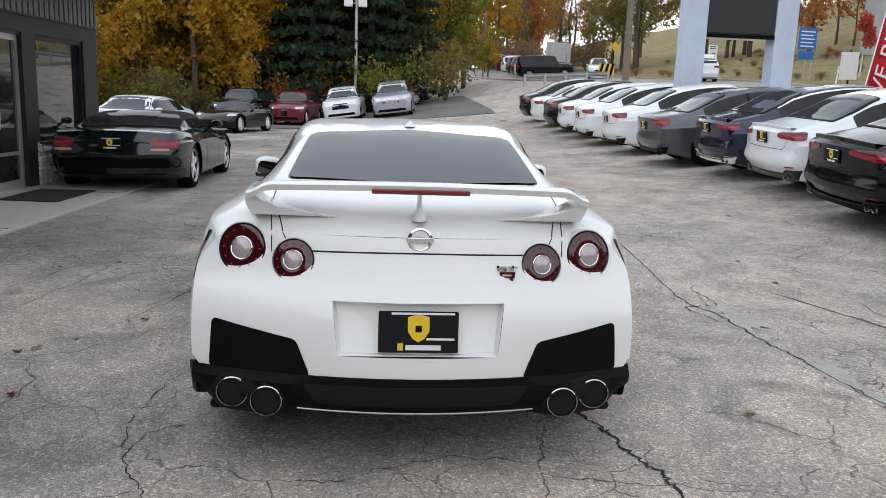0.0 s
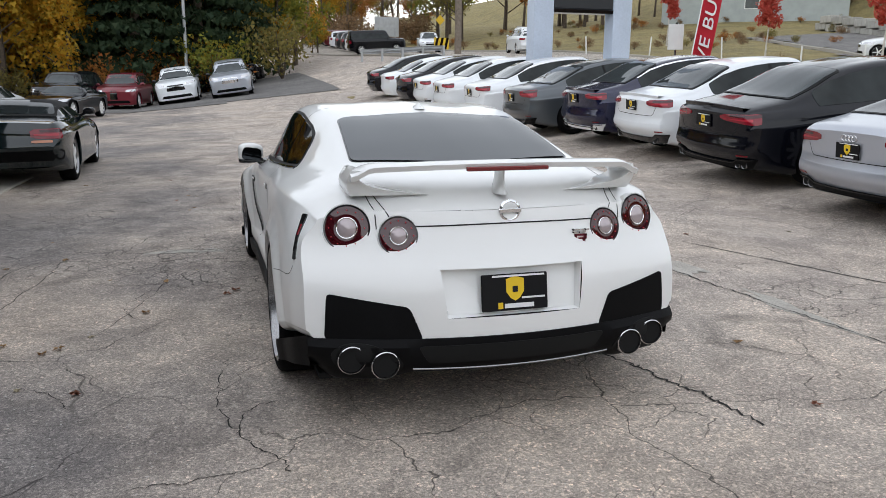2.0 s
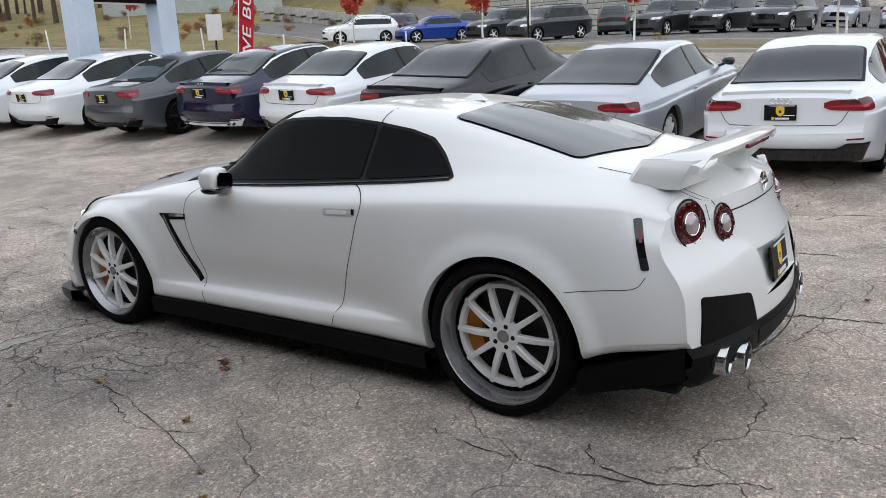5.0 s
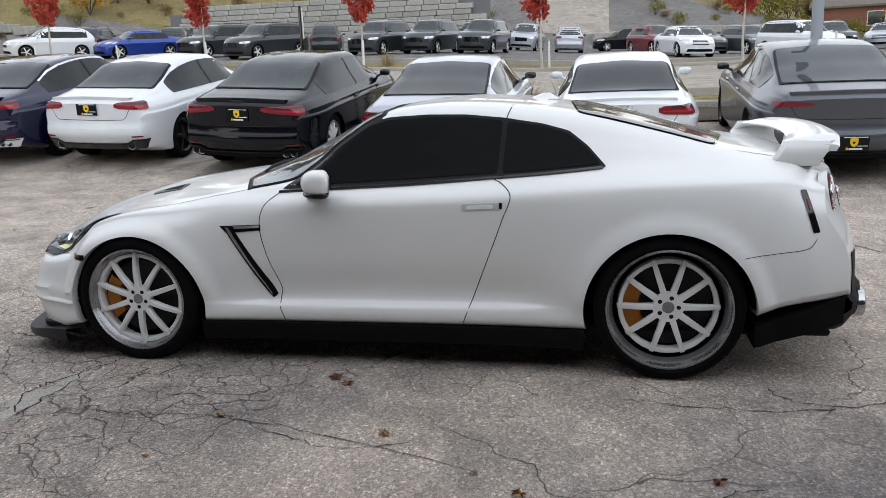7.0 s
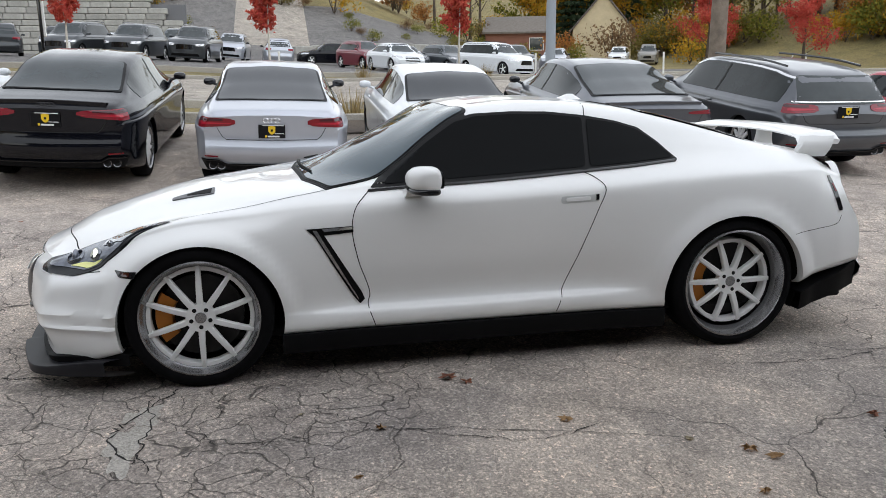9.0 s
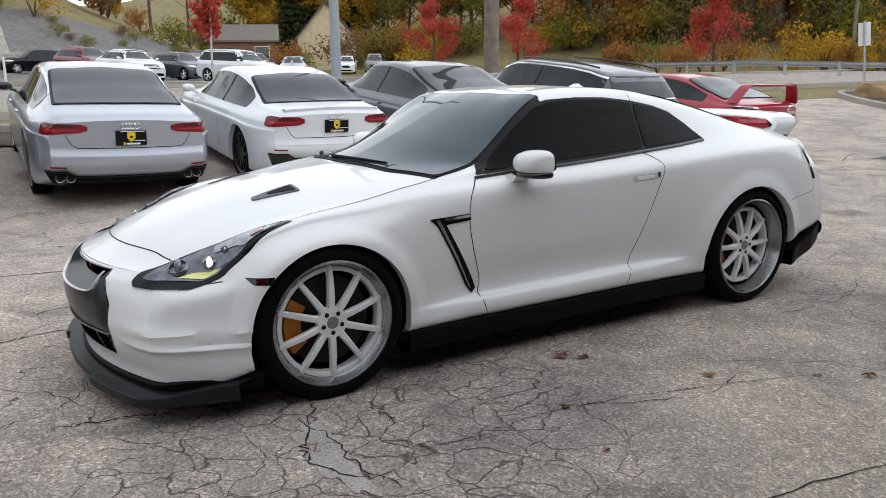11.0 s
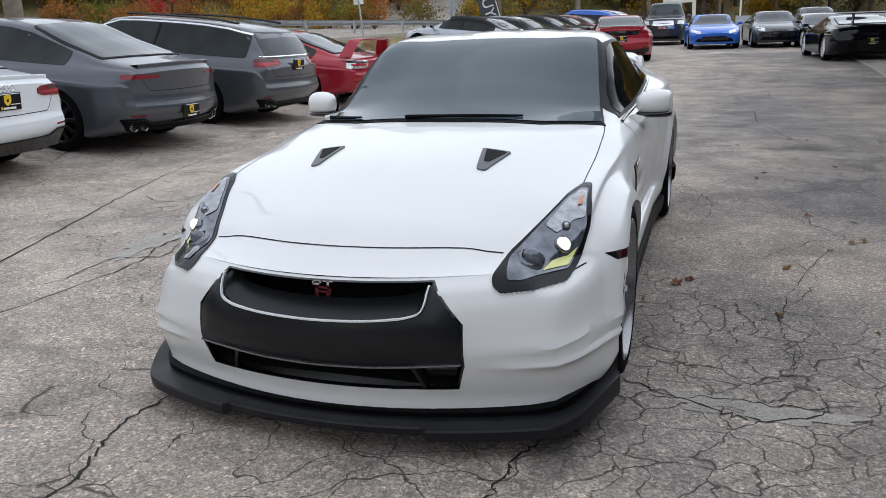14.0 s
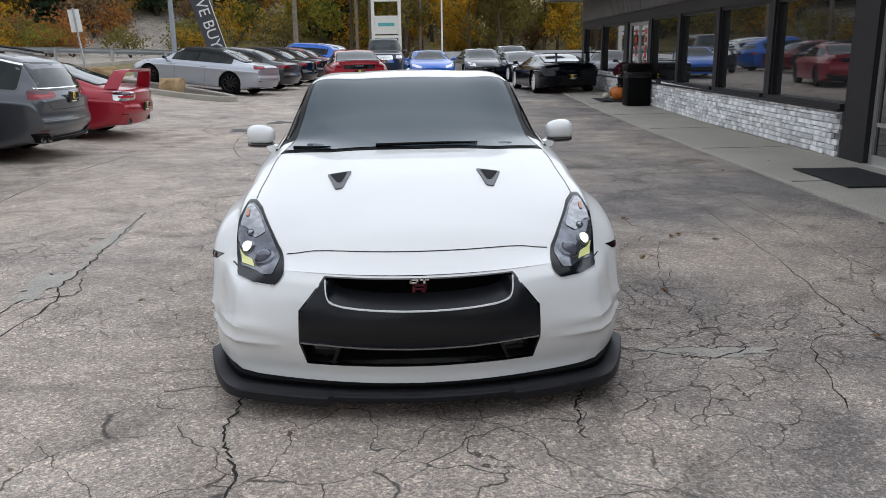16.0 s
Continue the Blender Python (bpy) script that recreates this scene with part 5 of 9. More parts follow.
def gtr_place(s, x, z):
    r, f = smooth01((-0.1 - s) / 0.88), smooth01((s - 2.9) / 0.76)
    rl, fl = smooth01((-0.62 - s) / 0.36), smooth01((s - 3.3) / 0.36)
    ws = math.exp(-((s - 2.05) / 0.45) ** 2) * 0.32 * smooth01((z - 0.9) / 0.06)
    s = (-0.45 + 0.868 * (s + 0.45) if s < -0.45 else s) + 0.045 * smooth01((s - 2.2) / 1.4)
    return Vector((x, s + bow_rear(z) * r * x * x - bow_front(z) * f * x * x + lean_rear(z) * rl + lean_front(z) * fl - ws * x * x, z))


body_bm = shell(gtr_keys, -0.98, 3.66, gtr_place, n=6, step=0.022, cap_to=9)
# flared wheel arches with a crisp band, two ribs in each front corner
for v in body_bm.verts:
    if abs(v.co.x) > 0.6 and v.co.z > 0.25:
        for yc, zc, r in ((2.778, 0.312, 0.383), (0.024, 0.325, 0.395)):
            d = math.hypot(v.co.y - yc, v.co.z - zc) - r
            if d < 0.085 and v.co.z < 0.86:
                v.co.x += math.copysign(0.024 * min(1.0, (0.085 - d) / 0.06) * smooth01((v.co.z - 0.26) / 0.16), v.co.x)
    if v.co.y > 3.0 and 0.24 < v.co.z < 0.44 and 0.5 < abs(v.co.x):
        k = smooth01((abs(v.co.x) - 0.56) / 0.1) * smooth01((v.co.y - 3.08) / 0.1)
        rib = 0.7 * max(0.0, 1 - abs(v.co.z - 0.382) / 0.022) + max(0.0, 1 - abs(v.co.z - 0.318) / 0.022) - 0.5 * max(0.0, 1 - abs(v.co.z - 0.35) / 0.02)
        v.co.x += math.copysign(0.010 * k * rib, v.co.x)
        v.co.y += 0.010 * k * rib
body_bm.normal_update()
GTR = BVHTree.FromBMesh(body_bm)
FRONT_Y, REAR_Y = 2.785, 0.022
cut_arch(body_bm, 2.778, 0.312, 0.383)
cut_arch(body_bm, 0.024, 0.325, 0.395)
grille_outline = [(-0.372, 0.592), (0.372, 0.592), (0.474, 0.468), (0.478, 0.335), (0.452, 0.243), (-0.452, 0.243), (-0.478, 0.335), (-0.474, 0.468)]
plate_outline = [(-0.325, 0.697), (0.325, 0.697), (0.302, 0.496), (-0.302, 0.496)]
cut_hole(body_bm, grille_outline, "+y", 3.2)
cut_hole(body_bm, plate_outline, "-y", 0.8)
body = part("body", body_bm, WHITE, gtr, "pearl white body shell")
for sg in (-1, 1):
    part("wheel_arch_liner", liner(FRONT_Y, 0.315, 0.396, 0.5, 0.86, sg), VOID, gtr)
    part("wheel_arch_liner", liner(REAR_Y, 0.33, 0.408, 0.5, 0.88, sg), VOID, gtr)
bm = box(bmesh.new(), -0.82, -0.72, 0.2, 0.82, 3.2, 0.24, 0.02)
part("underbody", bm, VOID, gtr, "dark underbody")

# wheels
for sg in (-1, 1):
    wheel(gtr, sg * 0.915, FRONT_Y, 0.345, 0.345, 0.276, 0.25, spin=0.32, caliper="front", dish=0.045, spoke_w=0.0108, ring=0.90)
    wheel(gtr, sg * 0.938, REAR_Y, 0.35, 0.35, 0.288, 0.28, spin=0.0, caliper="front", dish=0.085, spoke_w=0.0108, ring=0.81)

# side skirts, front lip and splitter, rear valance
for sg in (-1, 1):
    bm = bmesh.new()
    rows = []
    for y in np.linspace(0.415, 2.41, 24):
        xo = x_low(y) + 0.012
        rows.append([(sg * (xo - 0.1), y, 0.235), (sg * xo, y, 0.231), (sg * (xo + 0.006), y, 0.212), (sg * (xo - 0.005), y, 0.14), (sg * (xo - 0.03), y, 0.125), (sg * (xo - 0.2), y, 0.125)])
    grid_faces(bm, rows)
    bmesh.ops.recalc_face_normals(bm, faces=bm.faces)
    part("side_skirt", bm, BLACK_PLASTIC, gtr, "satin black side skirt")


def nose_line(x, out=0.0):
    """The plan line of the front bumper's foot."""
    a = abs(x)
    return 3.658 + out - 0.30 * x * x - 0.36 * max(0.0, (a - 0.70) / 0.22) ** 2.4


bm = bmesh.new()
rows = []
for x in np.linspace(-0.905, 0.905, 73):
    y = nose_line(x)
    up = 0.03 * smooth01((abs(x) - 0.66) / 0.25)
    rows.append([(x * 0.94, y - 0.08, 0.172 + up), (x, y - 0.008, 0.166 + up), (x, y + 0.008, 0.158 + up), (x, y + 0.004, 0.138), (x, y - 0.06, 0.132)])
grid_faces(bm, rows)
bmesh.ops.recalc_face_normals(bm, faces=bm.faces)
part("front_lip", bm, BLACK_PLASTIC, gtr, "satin black front lip")
bm = bmesh.new()
rows = []
for x in sorted(set([round(v, 4) for v in np.linspace(-0.925, 0.925, 75)] + [-0.372, -0.350, 0.350, 0.372])):
    ends = smooth01((abs(x) - 0.350) / 0.022)
    y = nose_line(x * 0.972, 0.072 + 0.022 * ends)
    up = 0.035 * smooth01((abs(x) - 0.80) / 0.125)
    low = 0.110 - 0.012 * ends
    rows.append([(x * 0.93, y - 0.16, 0.141 + up), (x * 0.995, y - 0.022, 0.141 + up), (x, y - 0.004, 0.138 + up), (x * 1.002, y, 0.132 + up), (x * 1.002, y - 0.004, low + up * 0.2), (x * 0.995, y - 0.02, low - 0.006 + up * 0.2), (x * 0.93, y - 0.16, low - 0.006)])
grid_faces(bm, rows)
bmesh.ops.recalc_face_normals(bm, faces=bm.faces)
part("splitter", bm, mat("grey_splitter", (0.010, 0.010, 0.013), rough=0.42, spec=0.35, var=0.2, scale=12), gtr, "dark grey front splitter")

def tail_line(x):
    return -0.952 + 0.244 * x * x + 0.9 * max(0.0, abs(x) - 0.80) ** 1.6


bm = bmesh.new()
rows = []
for x in np.linspace(-0.868, 0.868, 73):
    a = abs(x)
    y = tail_line(x)
    top = 0.415
    low = 0.245 - 0.03 * smooth01((a - 0.42) / 0.15) + 0.075 * smooth01((a - 0.74) / 0.12)
    mid = 0.02 * smooth01((a - 0.38) / 0.12)
    rows.append([(x * 0.95, y + 0.2, top), (x, y - 0.004, top), (x, y - 0.01 - mid, top - 0.03), (x, y - 0.005 - mid, (top + low) / 2), (x, y + 0.03, low + 0.02), (x, y + 0.07, low), (x * 0.95, y + 0.3, low)])
grid_faces(bm, rows)
bmesh.ops.recalc_face_normals(bm, faces=bm.faces)
VAL = BVHTree.FromBMesh(bm)
part("rear_valance", bm, BLACK_PLASTIC, gtr, "satin black rear valance")
# no hole here: black patch stands for the shaded mesh opening
part("diffuser_mesh", patch(VAL, rounded([(-0.43, 0.385), (0.43, 0.385), (0.38, 0.305), (-0.38, 0.305)], 0.02), "-y", 0.004), VOID, gtr, "black patch painted as the shaded mesh opening")
bm = bmesh.new()
tube(bm, [(x, tail_line(x) - 0.012, 0.288 - 0.004 * math.cos(x * 3)) for x in np.linspace(-0.45, 0.45, 21)], 0.004, 6)
part("valance_trim", bm, LIPMETAL, gtr, "thin metal trim line")
for sg in (-1, 1):
    # black side corner behind the rear wheel
    bm = bmesh.new()
    rows = []
    for t in np.linspace(0, 1, 12):
        y = -0.355 - 0.40 * t
        hit = GTR.ray_cast(Vector((sg * 6, y, 0.43)), Vector((-sg, 0, 0)))[0]
        xo = (abs(hit.x) if hit else 0.87) + 0.002
        top = 0.285 + 0.135 * t
        rows.append([(sg * (xo - 0.2), y, top), (sg * (xo + 0.004), y, top), (sg * (xo + 0.004), y, top - 0.03), (sg * (xo - 0.005), y, 0.185 + 0.10 * t), (sg * (xo - 0.2), y, 0.185 + 0.10 * t)])
    grid_faces(bm, rows)
    bmesh.ops.recalc_face_normals(bm, faces=bm.faces)
    part("rear_corner_trim", bm, BLACK_PLASTIC, gtr, "satin black corner trim")
    # corner inserts in the rear bumper
    out = rounded([(0.786, 0.603), (0.458, 0.548), (0.403, 0.410), (0.799, 0.412)], 0.022)
    part("bumper_insert", patch(GTR, [(sg * a, b) for a, b in out], "-y", 0.005), BLACK_PLASTIC, gtr, "satin black bumper insert")
    # exhausts
    for x, z in ((0.567, 0.314), (0.700, 0.335)):
        y = tail_line(x) - 0.042
        bm = revolve(bmesh.new(), [(0.050, 0.14), (0.053, 0.006), (0.056, -0.003), (0.060, 0.0), (0.061, 0.006), (0.061, 0.14)], 36, Matrix.Translation((sg * x, y, z)) @ Matrix.Rotation(radians(90), 4, "Z"))
        ex = part("exhaust_tip", bm, mat("smoked_chrome", (0.5, 0.5, 0.5), rough=0.12, metal=1.0), gtr, "round smoked chrome exhaust tip")
        # flat disc coloured black as the shade inside the pipe
        bm = bmesh.new()
        cyl(bm, (sg * x, y + 0.006, z), (sg * x, y + 0.03, z), 0.052, seg=30)
        part("exhaust_inside", bm, VOID, ex, "flat black disc for the shade inside the pipe")
    # oval cut in the valance drawn as a black patch, shade in its colour
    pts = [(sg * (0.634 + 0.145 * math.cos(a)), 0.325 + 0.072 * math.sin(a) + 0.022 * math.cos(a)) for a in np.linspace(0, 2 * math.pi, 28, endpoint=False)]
    part("exhaust_surround", patch(VAL, pts, "-y", 0.003), VOID, gtr, "black oval painted as the shaded cut around the exhausts")

# glass
for sg, side in ((-1, "-x"), (1, "+x")):
    front = [(1.885, 0.93), (1.80, 1.005), (1.64, 1.125), (1.50, 1.215), (1.40, 1.243), (1.20, 1.252), (1.0, 1.247), (0.815, 1.228), (0.835, 0.985)]
    rear = [(0.79, 1.222), (0.62, 1.195), (0.50, 1.158), (0.42, 1.10), (0.335, 1.018), (0.56, 1.0), (0.81, 0.985)]
    trim = [(1.955, 0.915), (1.82, 1.015), (1.65, 1.14), (1.50, 1.232), (1.40, 1.258), (1.20, 1.267), (1.0, 1.262), (0.80, 1.24), (0.62, 1.208), (0.49, 1.17), (0.40, 1.10), (0.31, 1.005), (0.56, 0.985), (0.83, 0.967), (1.3, 0.94)]
    part("window_trim", patch(GTR, rounded(trim, 0.015), side, 0.003, 0.02), PILLAR, gtr, "black window surround")
    part("side_window", patch(GTR, rounded(front, 0.02), side, 0.007, 0.02, 0.003), TINT, gtr, "dark tinted door glass")
    part("quarter_window", patch(GTR, rounded(rear, 0.02), side, 0.007, 0.02, 0.003), TINT, gtr, "dark tinted quarter glass")
for sg, side in ((-1, "-x"), (1, "+x")):
    pts = []
    for y, z in catmull([(1.965, 0.905), (1.80, 0.915), (1.3, 0.938), (0.83, 0.968), (0.56, 0.985), (0.33, 1.005)], 8):
        hit = GTR.ray_cast(Vector((sg * 6, float(y), float(z))), Vector((-sg, 0, 0)))[0]
        pts.append(hit + Vector((sg * 0.004, 0, 0)))
    part("window_seal", tube(bmesh.new(), pts, 0.009, 8), GLOSS_BLACK, gtr, "black seal below the side glass")


def section(s, k, out):
    """A point of the body shell at section s and key k, pushed out along the shell's normal."""
    def at(ss, kk):
        q = catmull(gtr_keys(ss), 6)[int(round(kk * 6))]
        return gtr_place(ss, float(q[0]), float(q[1]))
    p = at(s, k)
    nn = (at(s, k + 1 / 6) - at(s, k - 1 / 6)).cross(at(s + 0.01, k) - at(s - 0.01, k)).normalized()
    if nn.x < 0:
        nn = -nn
    return p + nn * out


for sg in (-1, 1):
    rows = []
    for s in np.linspace(1.46, 2.03, 29):
        rows.append([section(float(s), k / 6, 0.0045) for k in range(60, 68)])
    rows = [[Vector((sg * q.x, q.y, q.z)) for q in r] for r in rows]
    bm = bmesh.new()
    grid_faces(bm, rows)
    bmesh.ops.recalc_face_normals(bm, faces=bm.faces)
    part("a_pillar", bm, PILLAR, gtr, "gloss black windscreen pillar")
ws_frame = [(-0.722, 2.150), (-0.455, 2.258), (0, 2.300), (0.455, 2.258), (0.722, 2.150), (0.60, 1.42), (0.3, 1.455), (0, 1.465), (-0.3, 1.455), (-0.60, 1.42)]
ws = [(-0.710, 2.143), (-0.45, 2.248), (0, 2.290), (0.45, 2.248), (0.710, 2.143), (0.582, 1.436), (0.3, 1.470), (0, 1.480), (-0.3, 1.470), (-0.582, 1.436)]
part("windscreen_surround", patch(GTR, rounded(ws_frame, 0.03), "+z", 0.006, 0.025), PILLAR, gtr, "black windscreen border")
part("windscreen", patch(GTR, rounded(ws, 0.03), "+z", 0.010, 0.025, 0.0), SCREEN, gtr, "windscreen with sky reflection put into its colour")
rw_frame = [(-0.522, 0.457), (0, 0.507), (0.522, 0.457), (0.572, -0.207), (0, -0.312), (-0.572, -0.207)]
rw = [(-0.515, 0.45), (0, 0.50), (0.515, 0.45), (0.565, -0.2), (0, -0.305), (-0.565, -0.2)]
body.data.materials.append(PILLAR)
for q in body.data.polygons:
    c = q.center
    if c.z > 0.9 and (q.normal.z > 0.25 and (inside((c.x, c.y), ws) or inside((c.x, c.y), [(a * 0.93, b_) for a, b_ in rw])) or abs(q.normal.x) > 0.3 and abs(c.x) > 0.5 and (inside((c.y, c.z), front) or inside((c.y, c.z), rear))):
        q.material_index = 1
part("rear_window_surround", patch(GTR, rounded(rw_frame, 0.05), "+z", 0.003, 0.03), GLOSS_BLACK, gtr, "black rear window border")
# grey base replaces most of the sky reflection on this pane
part("rear_window", patch(GTR, rounded(rw, 0.05), "+z", 0.007, 0.03, 0.0), mat("sky_sheen_rear_glass", (0.11, 0.115, 0.12), rough=0.05, spec=0.2), gtr, "rear window with grey sky reflection as its colour")


def seam(pts, side, w=0.0045, n=6):
    """A dark panel gap along a smooth line."""
    line = [tuple(p) for p in catmull(pts, n)]
    part("panel_gap", patch(GTR, strip(line, w), side, 0.0012, 0.03, 0.0), SEAM, body, "dark panel gap")


def mirror(sg):
    """A door mirror: white cap over a black lower band, white foot, dark glass facing back."""
    def ring(t, shrink, lo, hi):
        x = sg * (0.828 + 0.170 * t)
        cy = 1.735 - 0.05 * t
        w = shrink
        pts = []
        for a in np.linspace(0, 2 * math.pi, 33):
            c, q = math.cos(a), math.sin(a)
            dy = (0.085 if c > 0 else 0.068) * w * math.copysign(abs(c) ** (0.9 if c > 0 else 0.45), c)
            pts.append((x, cy + dy, (lo + hi) / 2 + (hi - lo) / 2 * (0.2 + 0.8 * w) * math.copysign(abs(q) ** 0.95, q)))
        return pts
    shape = ((0.0, 0.25), (0.05, 0.5), (0.15, 0.74), (0.35, 0.93), (0.6, 1.0), (0.8, 0.95), (0.92, 0.8), (0.98, 0.58), (1.0, 0.35))
    out = None
    for name, lo, hi, m_, lab in (("door_mirror", 0.907, 1.030, WHITE, "white door mirror with black lower band"), ("mirror_band", 0.892, 0.936, GLOSS_BLACK, "gloss black lower band")):
        b = bmesh.new()
        grid_faces(b, [ring(t, w * (1.0 if out is None else 0.9), lo, hi + (0.004 * math.sin(3 * t))) for t, w in shape])
        bmesh.ops.holes_fill(b, edges=b.edges)
        bmesh.ops.remove_doubles(b, verts=b.verts, dist=1e-4)
        bmesh.ops.recalc_face_normals(b, faces=b.faces)
        p = part(name, b, m_, gtr if out is None else out, lab)
        out = out or p
    b = bmesh.new()
    grid_faces(b, [[(sg * x, y + dy, z) for dy in (0.045, 0.02, -0.02, -0.04)] for x, y, z in ((0.79, 1.755, 0.862), (0.83, 1.75, 0.868), (0.862, 1.745, 0.882), (0.875, 1.74, 0.907))])
    grid_faces(b, [[(sg * x, y + dy, z) for dy in (0.045, 0.02, -0.02, -0.04)] for x, y, z in ((0.79, 1.755, 0.905), (0.815, 1.75, 0.91), (0.83, 1.74, 0.918))])
    grid_faces(b, [[(sg * 0.79, 1.80, 0.862), (sg * 0.83, 1.795, 0.868), (sg * 0.862, 1.79, 0.882), (sg * 0.875, 1.785, 0.907)], [(sg * 0.79, 1.80, 0.905), (sg * 0.80, 1.797, 0.91), (sg * 0.815, 1.795, 0.91), (sg * 0.83, 1.785, 0.918)]])
    part("mirror_foot", b, WHITE, out)
    b = bmesh.new()
    o = rounded([(sg * 0.845, 0.915), (sg * 0.842, 0.992), (sg * 0.965, 1.012), (sg * 0.985, 0.93)], 0.03)
    lo_ = [b.verts.new((x, 1.735 - 0.05 * (abs(x) - 0.815) / 0.19 - 0.0715, z)) for x, z in o]
    b.faces.new(lo_)
    part("mirror_glass", b, mat("mirror_glass", (0.05, 0.055, 0.06), rough=0.03, metal=1.0), out, "dark mirror glass", smooth=False)
    return out


for sg, side in ((-1, "-x"), (1, "+x")):
    seam([(1.96, 0.905), (2.03, 0.84), (2.055, 0.74), (2.03, 0.58), (1.975, 0.40), (1.985, 0.345), (1.955, 0.245)], side)
    seam([(0.86, 0.965), (0.80, 0.935), (0.762, 0.89), (0.80, 0.78), (0.89, 0.55), (1.01, 0.25)], side)
    seam([(0.80, 0.985), (0.80, 1.225), (0.775, 1.30)], side, 0.005)
    seam([(-0.30, 0.607), (-0.45, 0.628), (-0.58, 0.65), (-0.61, 0.69)], side, 0.003)
    # marker lamps, vents, handles, mirrors
    part("side_marker", patch(GTR, rounded([(-0.538, 0.900), (-0.566, 0.900), (-0.622, 0.716), (-0.592, 0.714)], 0.008), side, 0.004), GLOSS_BLACK, gtr, "slim dark rear side marker")
    part("marker_lens", patch(GTR, [(-0.562, 0.858), (-0.572, 0.858), (-0.585, 0.815), (-0.575, 0.815)], side, 0.006), REDLENS, gtr, "small red lens")
    part("front_marker", patch(GTR, rounded([(3.150, 0.592), (3.045, 0.594), (3.058, 0.563), (3.128, 0.566)], 0.005), side, 0.0025, 0.03), GLOSS_BLACK, gtr, "slim black front side marker")
    part("marker_lens", patch(GTR, [(3.115, 0.589), (3.075, 0.589), (3.08, 0.572), (3.115, 0.572)], side, 0.0045, 0.03), mat("maroon_lens", (0.045, 0.003, 0.006), rough=0.05, coat=0.7, spec=0.5), gtr, "dark red lens")
    seam([(3.35, 0.575), (3.29, 0.568), (3.225, 0.576)], side, 0.003)
    vent = [(2.275, 0.742), (2.235, 0.705), (2.06, 0.395), (2.025, 0.35), (2.0, 0.372), (2.02, 0.42), (2.19, 0.71), (2.05, 0.72), (2.05, 0.75)]
    part("fender_vent", patch(GTR, vent, side, 0.004), BLACK_PLASTIC, gtr, "black hockey-stick fender vent")
    part("vent_blade", patch(GTR, [(2.20, 0.742), (2.055, 0.748), (2.055, 0.735), (2.19, 0.728)], side, 0.007), CHROME, gtr, "chrome vent blade")
    part("vent_blade", patch(GTR, [(2.245, 0.735), (2.225, 0.735), (2.035, 0.385), (2.03, 0.365)], side, 0.006), LIPMETAL, gtr, "thin bright vent edge")
    # flat patch of greyer white paints the shade in the handle recess
    part("handle_recess", patch(GTR, rounded([(1.0, 0.815), (1.0, 0.852), (0.80, 0.858), (0.80, 0.822)], 0.015), side, 0.0015, 0.02), mat("handle_shade", (0.55, 0.56, 0.55), rough=0.3, coat=0.6), gtr, "door handle recess shaded by its greyer colour")
    part("door_handle", patch(GTR, rounded([(0.975, 0.826), (0.975, 0.844), (0.845, 0.848), (0.845, 0.830)], 0.008), side, 0.006, 0.02), SILVER, gtr, "flush bright door handle")
    part("key_slot", patch(GTR, [(0.815, 0.83), (0.815, 0.858), (0.80, 0.858), (0.80, 0.83)], side, 0.005, 0.02), GLOSS_BLACK, gtr, "black key slot")
    mir = mirror(sg)

# bonnet seams and boot seams
seam([(-0.722, 2.15), (-0.735, 2.25), (-0.742, 2.45), (-0.745, 2.7), (-0.742, 2.93)], "+z", 0.004)
seam([(0.722, 2.15), (0.735, 2.25), (0.742, 2.45), (0.745, 2.7), (0.742, 2.93)], "+z", 0.004)
seam([(-0.548, 0.636), (-0.50, 0.643), (-0.42, 0.656), (0, 0.667), (0.42, 0.656), (0.50, 0.643), (0.548, 0.636)], "+y", 0.0028)
seam([(-0.405, 0.868), (0, 0.874), (0.405, 0.868)], "-y", 0.006)
for sg in (-1, 1):
    seam([(sg * 0.60, -0.30), (sg * 0.59, -0.55), (sg * 0.565, -0.75)], "+z")
    seam([(sg * 0.555, 0.985), (sg * 0.53, 0.94), (sg * 0.51, 0.905)], "-y")
    wl_ = [(0.66, 2.13), (0.56, 2.185), (0.45, 2.22)] if sg > 0 else [(0.20, 2.265), (0.05, 2.270), (-0.15, 2.255), (-0.36, 2.215)]
    wl_ = [GTR.ray_cast(Vector((a, b_, 3)), Vector((0, 0, -1)))[0] + Vector((0, 0.004, 0.016)) for a, b_ in wl_]
    part("wiper", tube(bmesh.new(), wl_, [0.010] + [0.008] * (len(wl_) - 2) + [0.005], 6), BLACK_PLASTIC, gtr, "black wiper arm")
part("cowl", patch(GTR, [(-0.730, 2.165), (-0.455, 2.274), (0, 2.317), (0.455, 2.274), (0.730, 2.165), (0.715, 2.12), (0.44, 2.23), (0, 2.275), (-0.44, 2.23), (-0.715, 2.12)], "+z", 0.004), BLACK_PLASTIC, gtr, "black scuttle panel")

# bonnet ducts
for sg in (-1, 1):
    o = rounded([(sg * 0.305, 2.72), (sg * 0.425, 2.72), (sg * 0.37, 2.935), (sg * 0.335, 2.935)], 0.015)
    part("bonnet_duct", patch(GTR, o, "+z", 0.006, 0.03), mat("duct_grey", (0.11, 0.11, 0.115), rough=0.45), gtr, "grey triangular bonnet duct")
    # duct mouth is a raised patch with its inner shade as black colour
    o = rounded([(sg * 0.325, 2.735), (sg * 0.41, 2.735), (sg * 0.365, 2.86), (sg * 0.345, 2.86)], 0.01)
    part("duct_opening", patch(GTR, o, "+z", 0.0085, 0.03, 0.002), VOID, gtr, "black patch painted as the shaded duct opening")

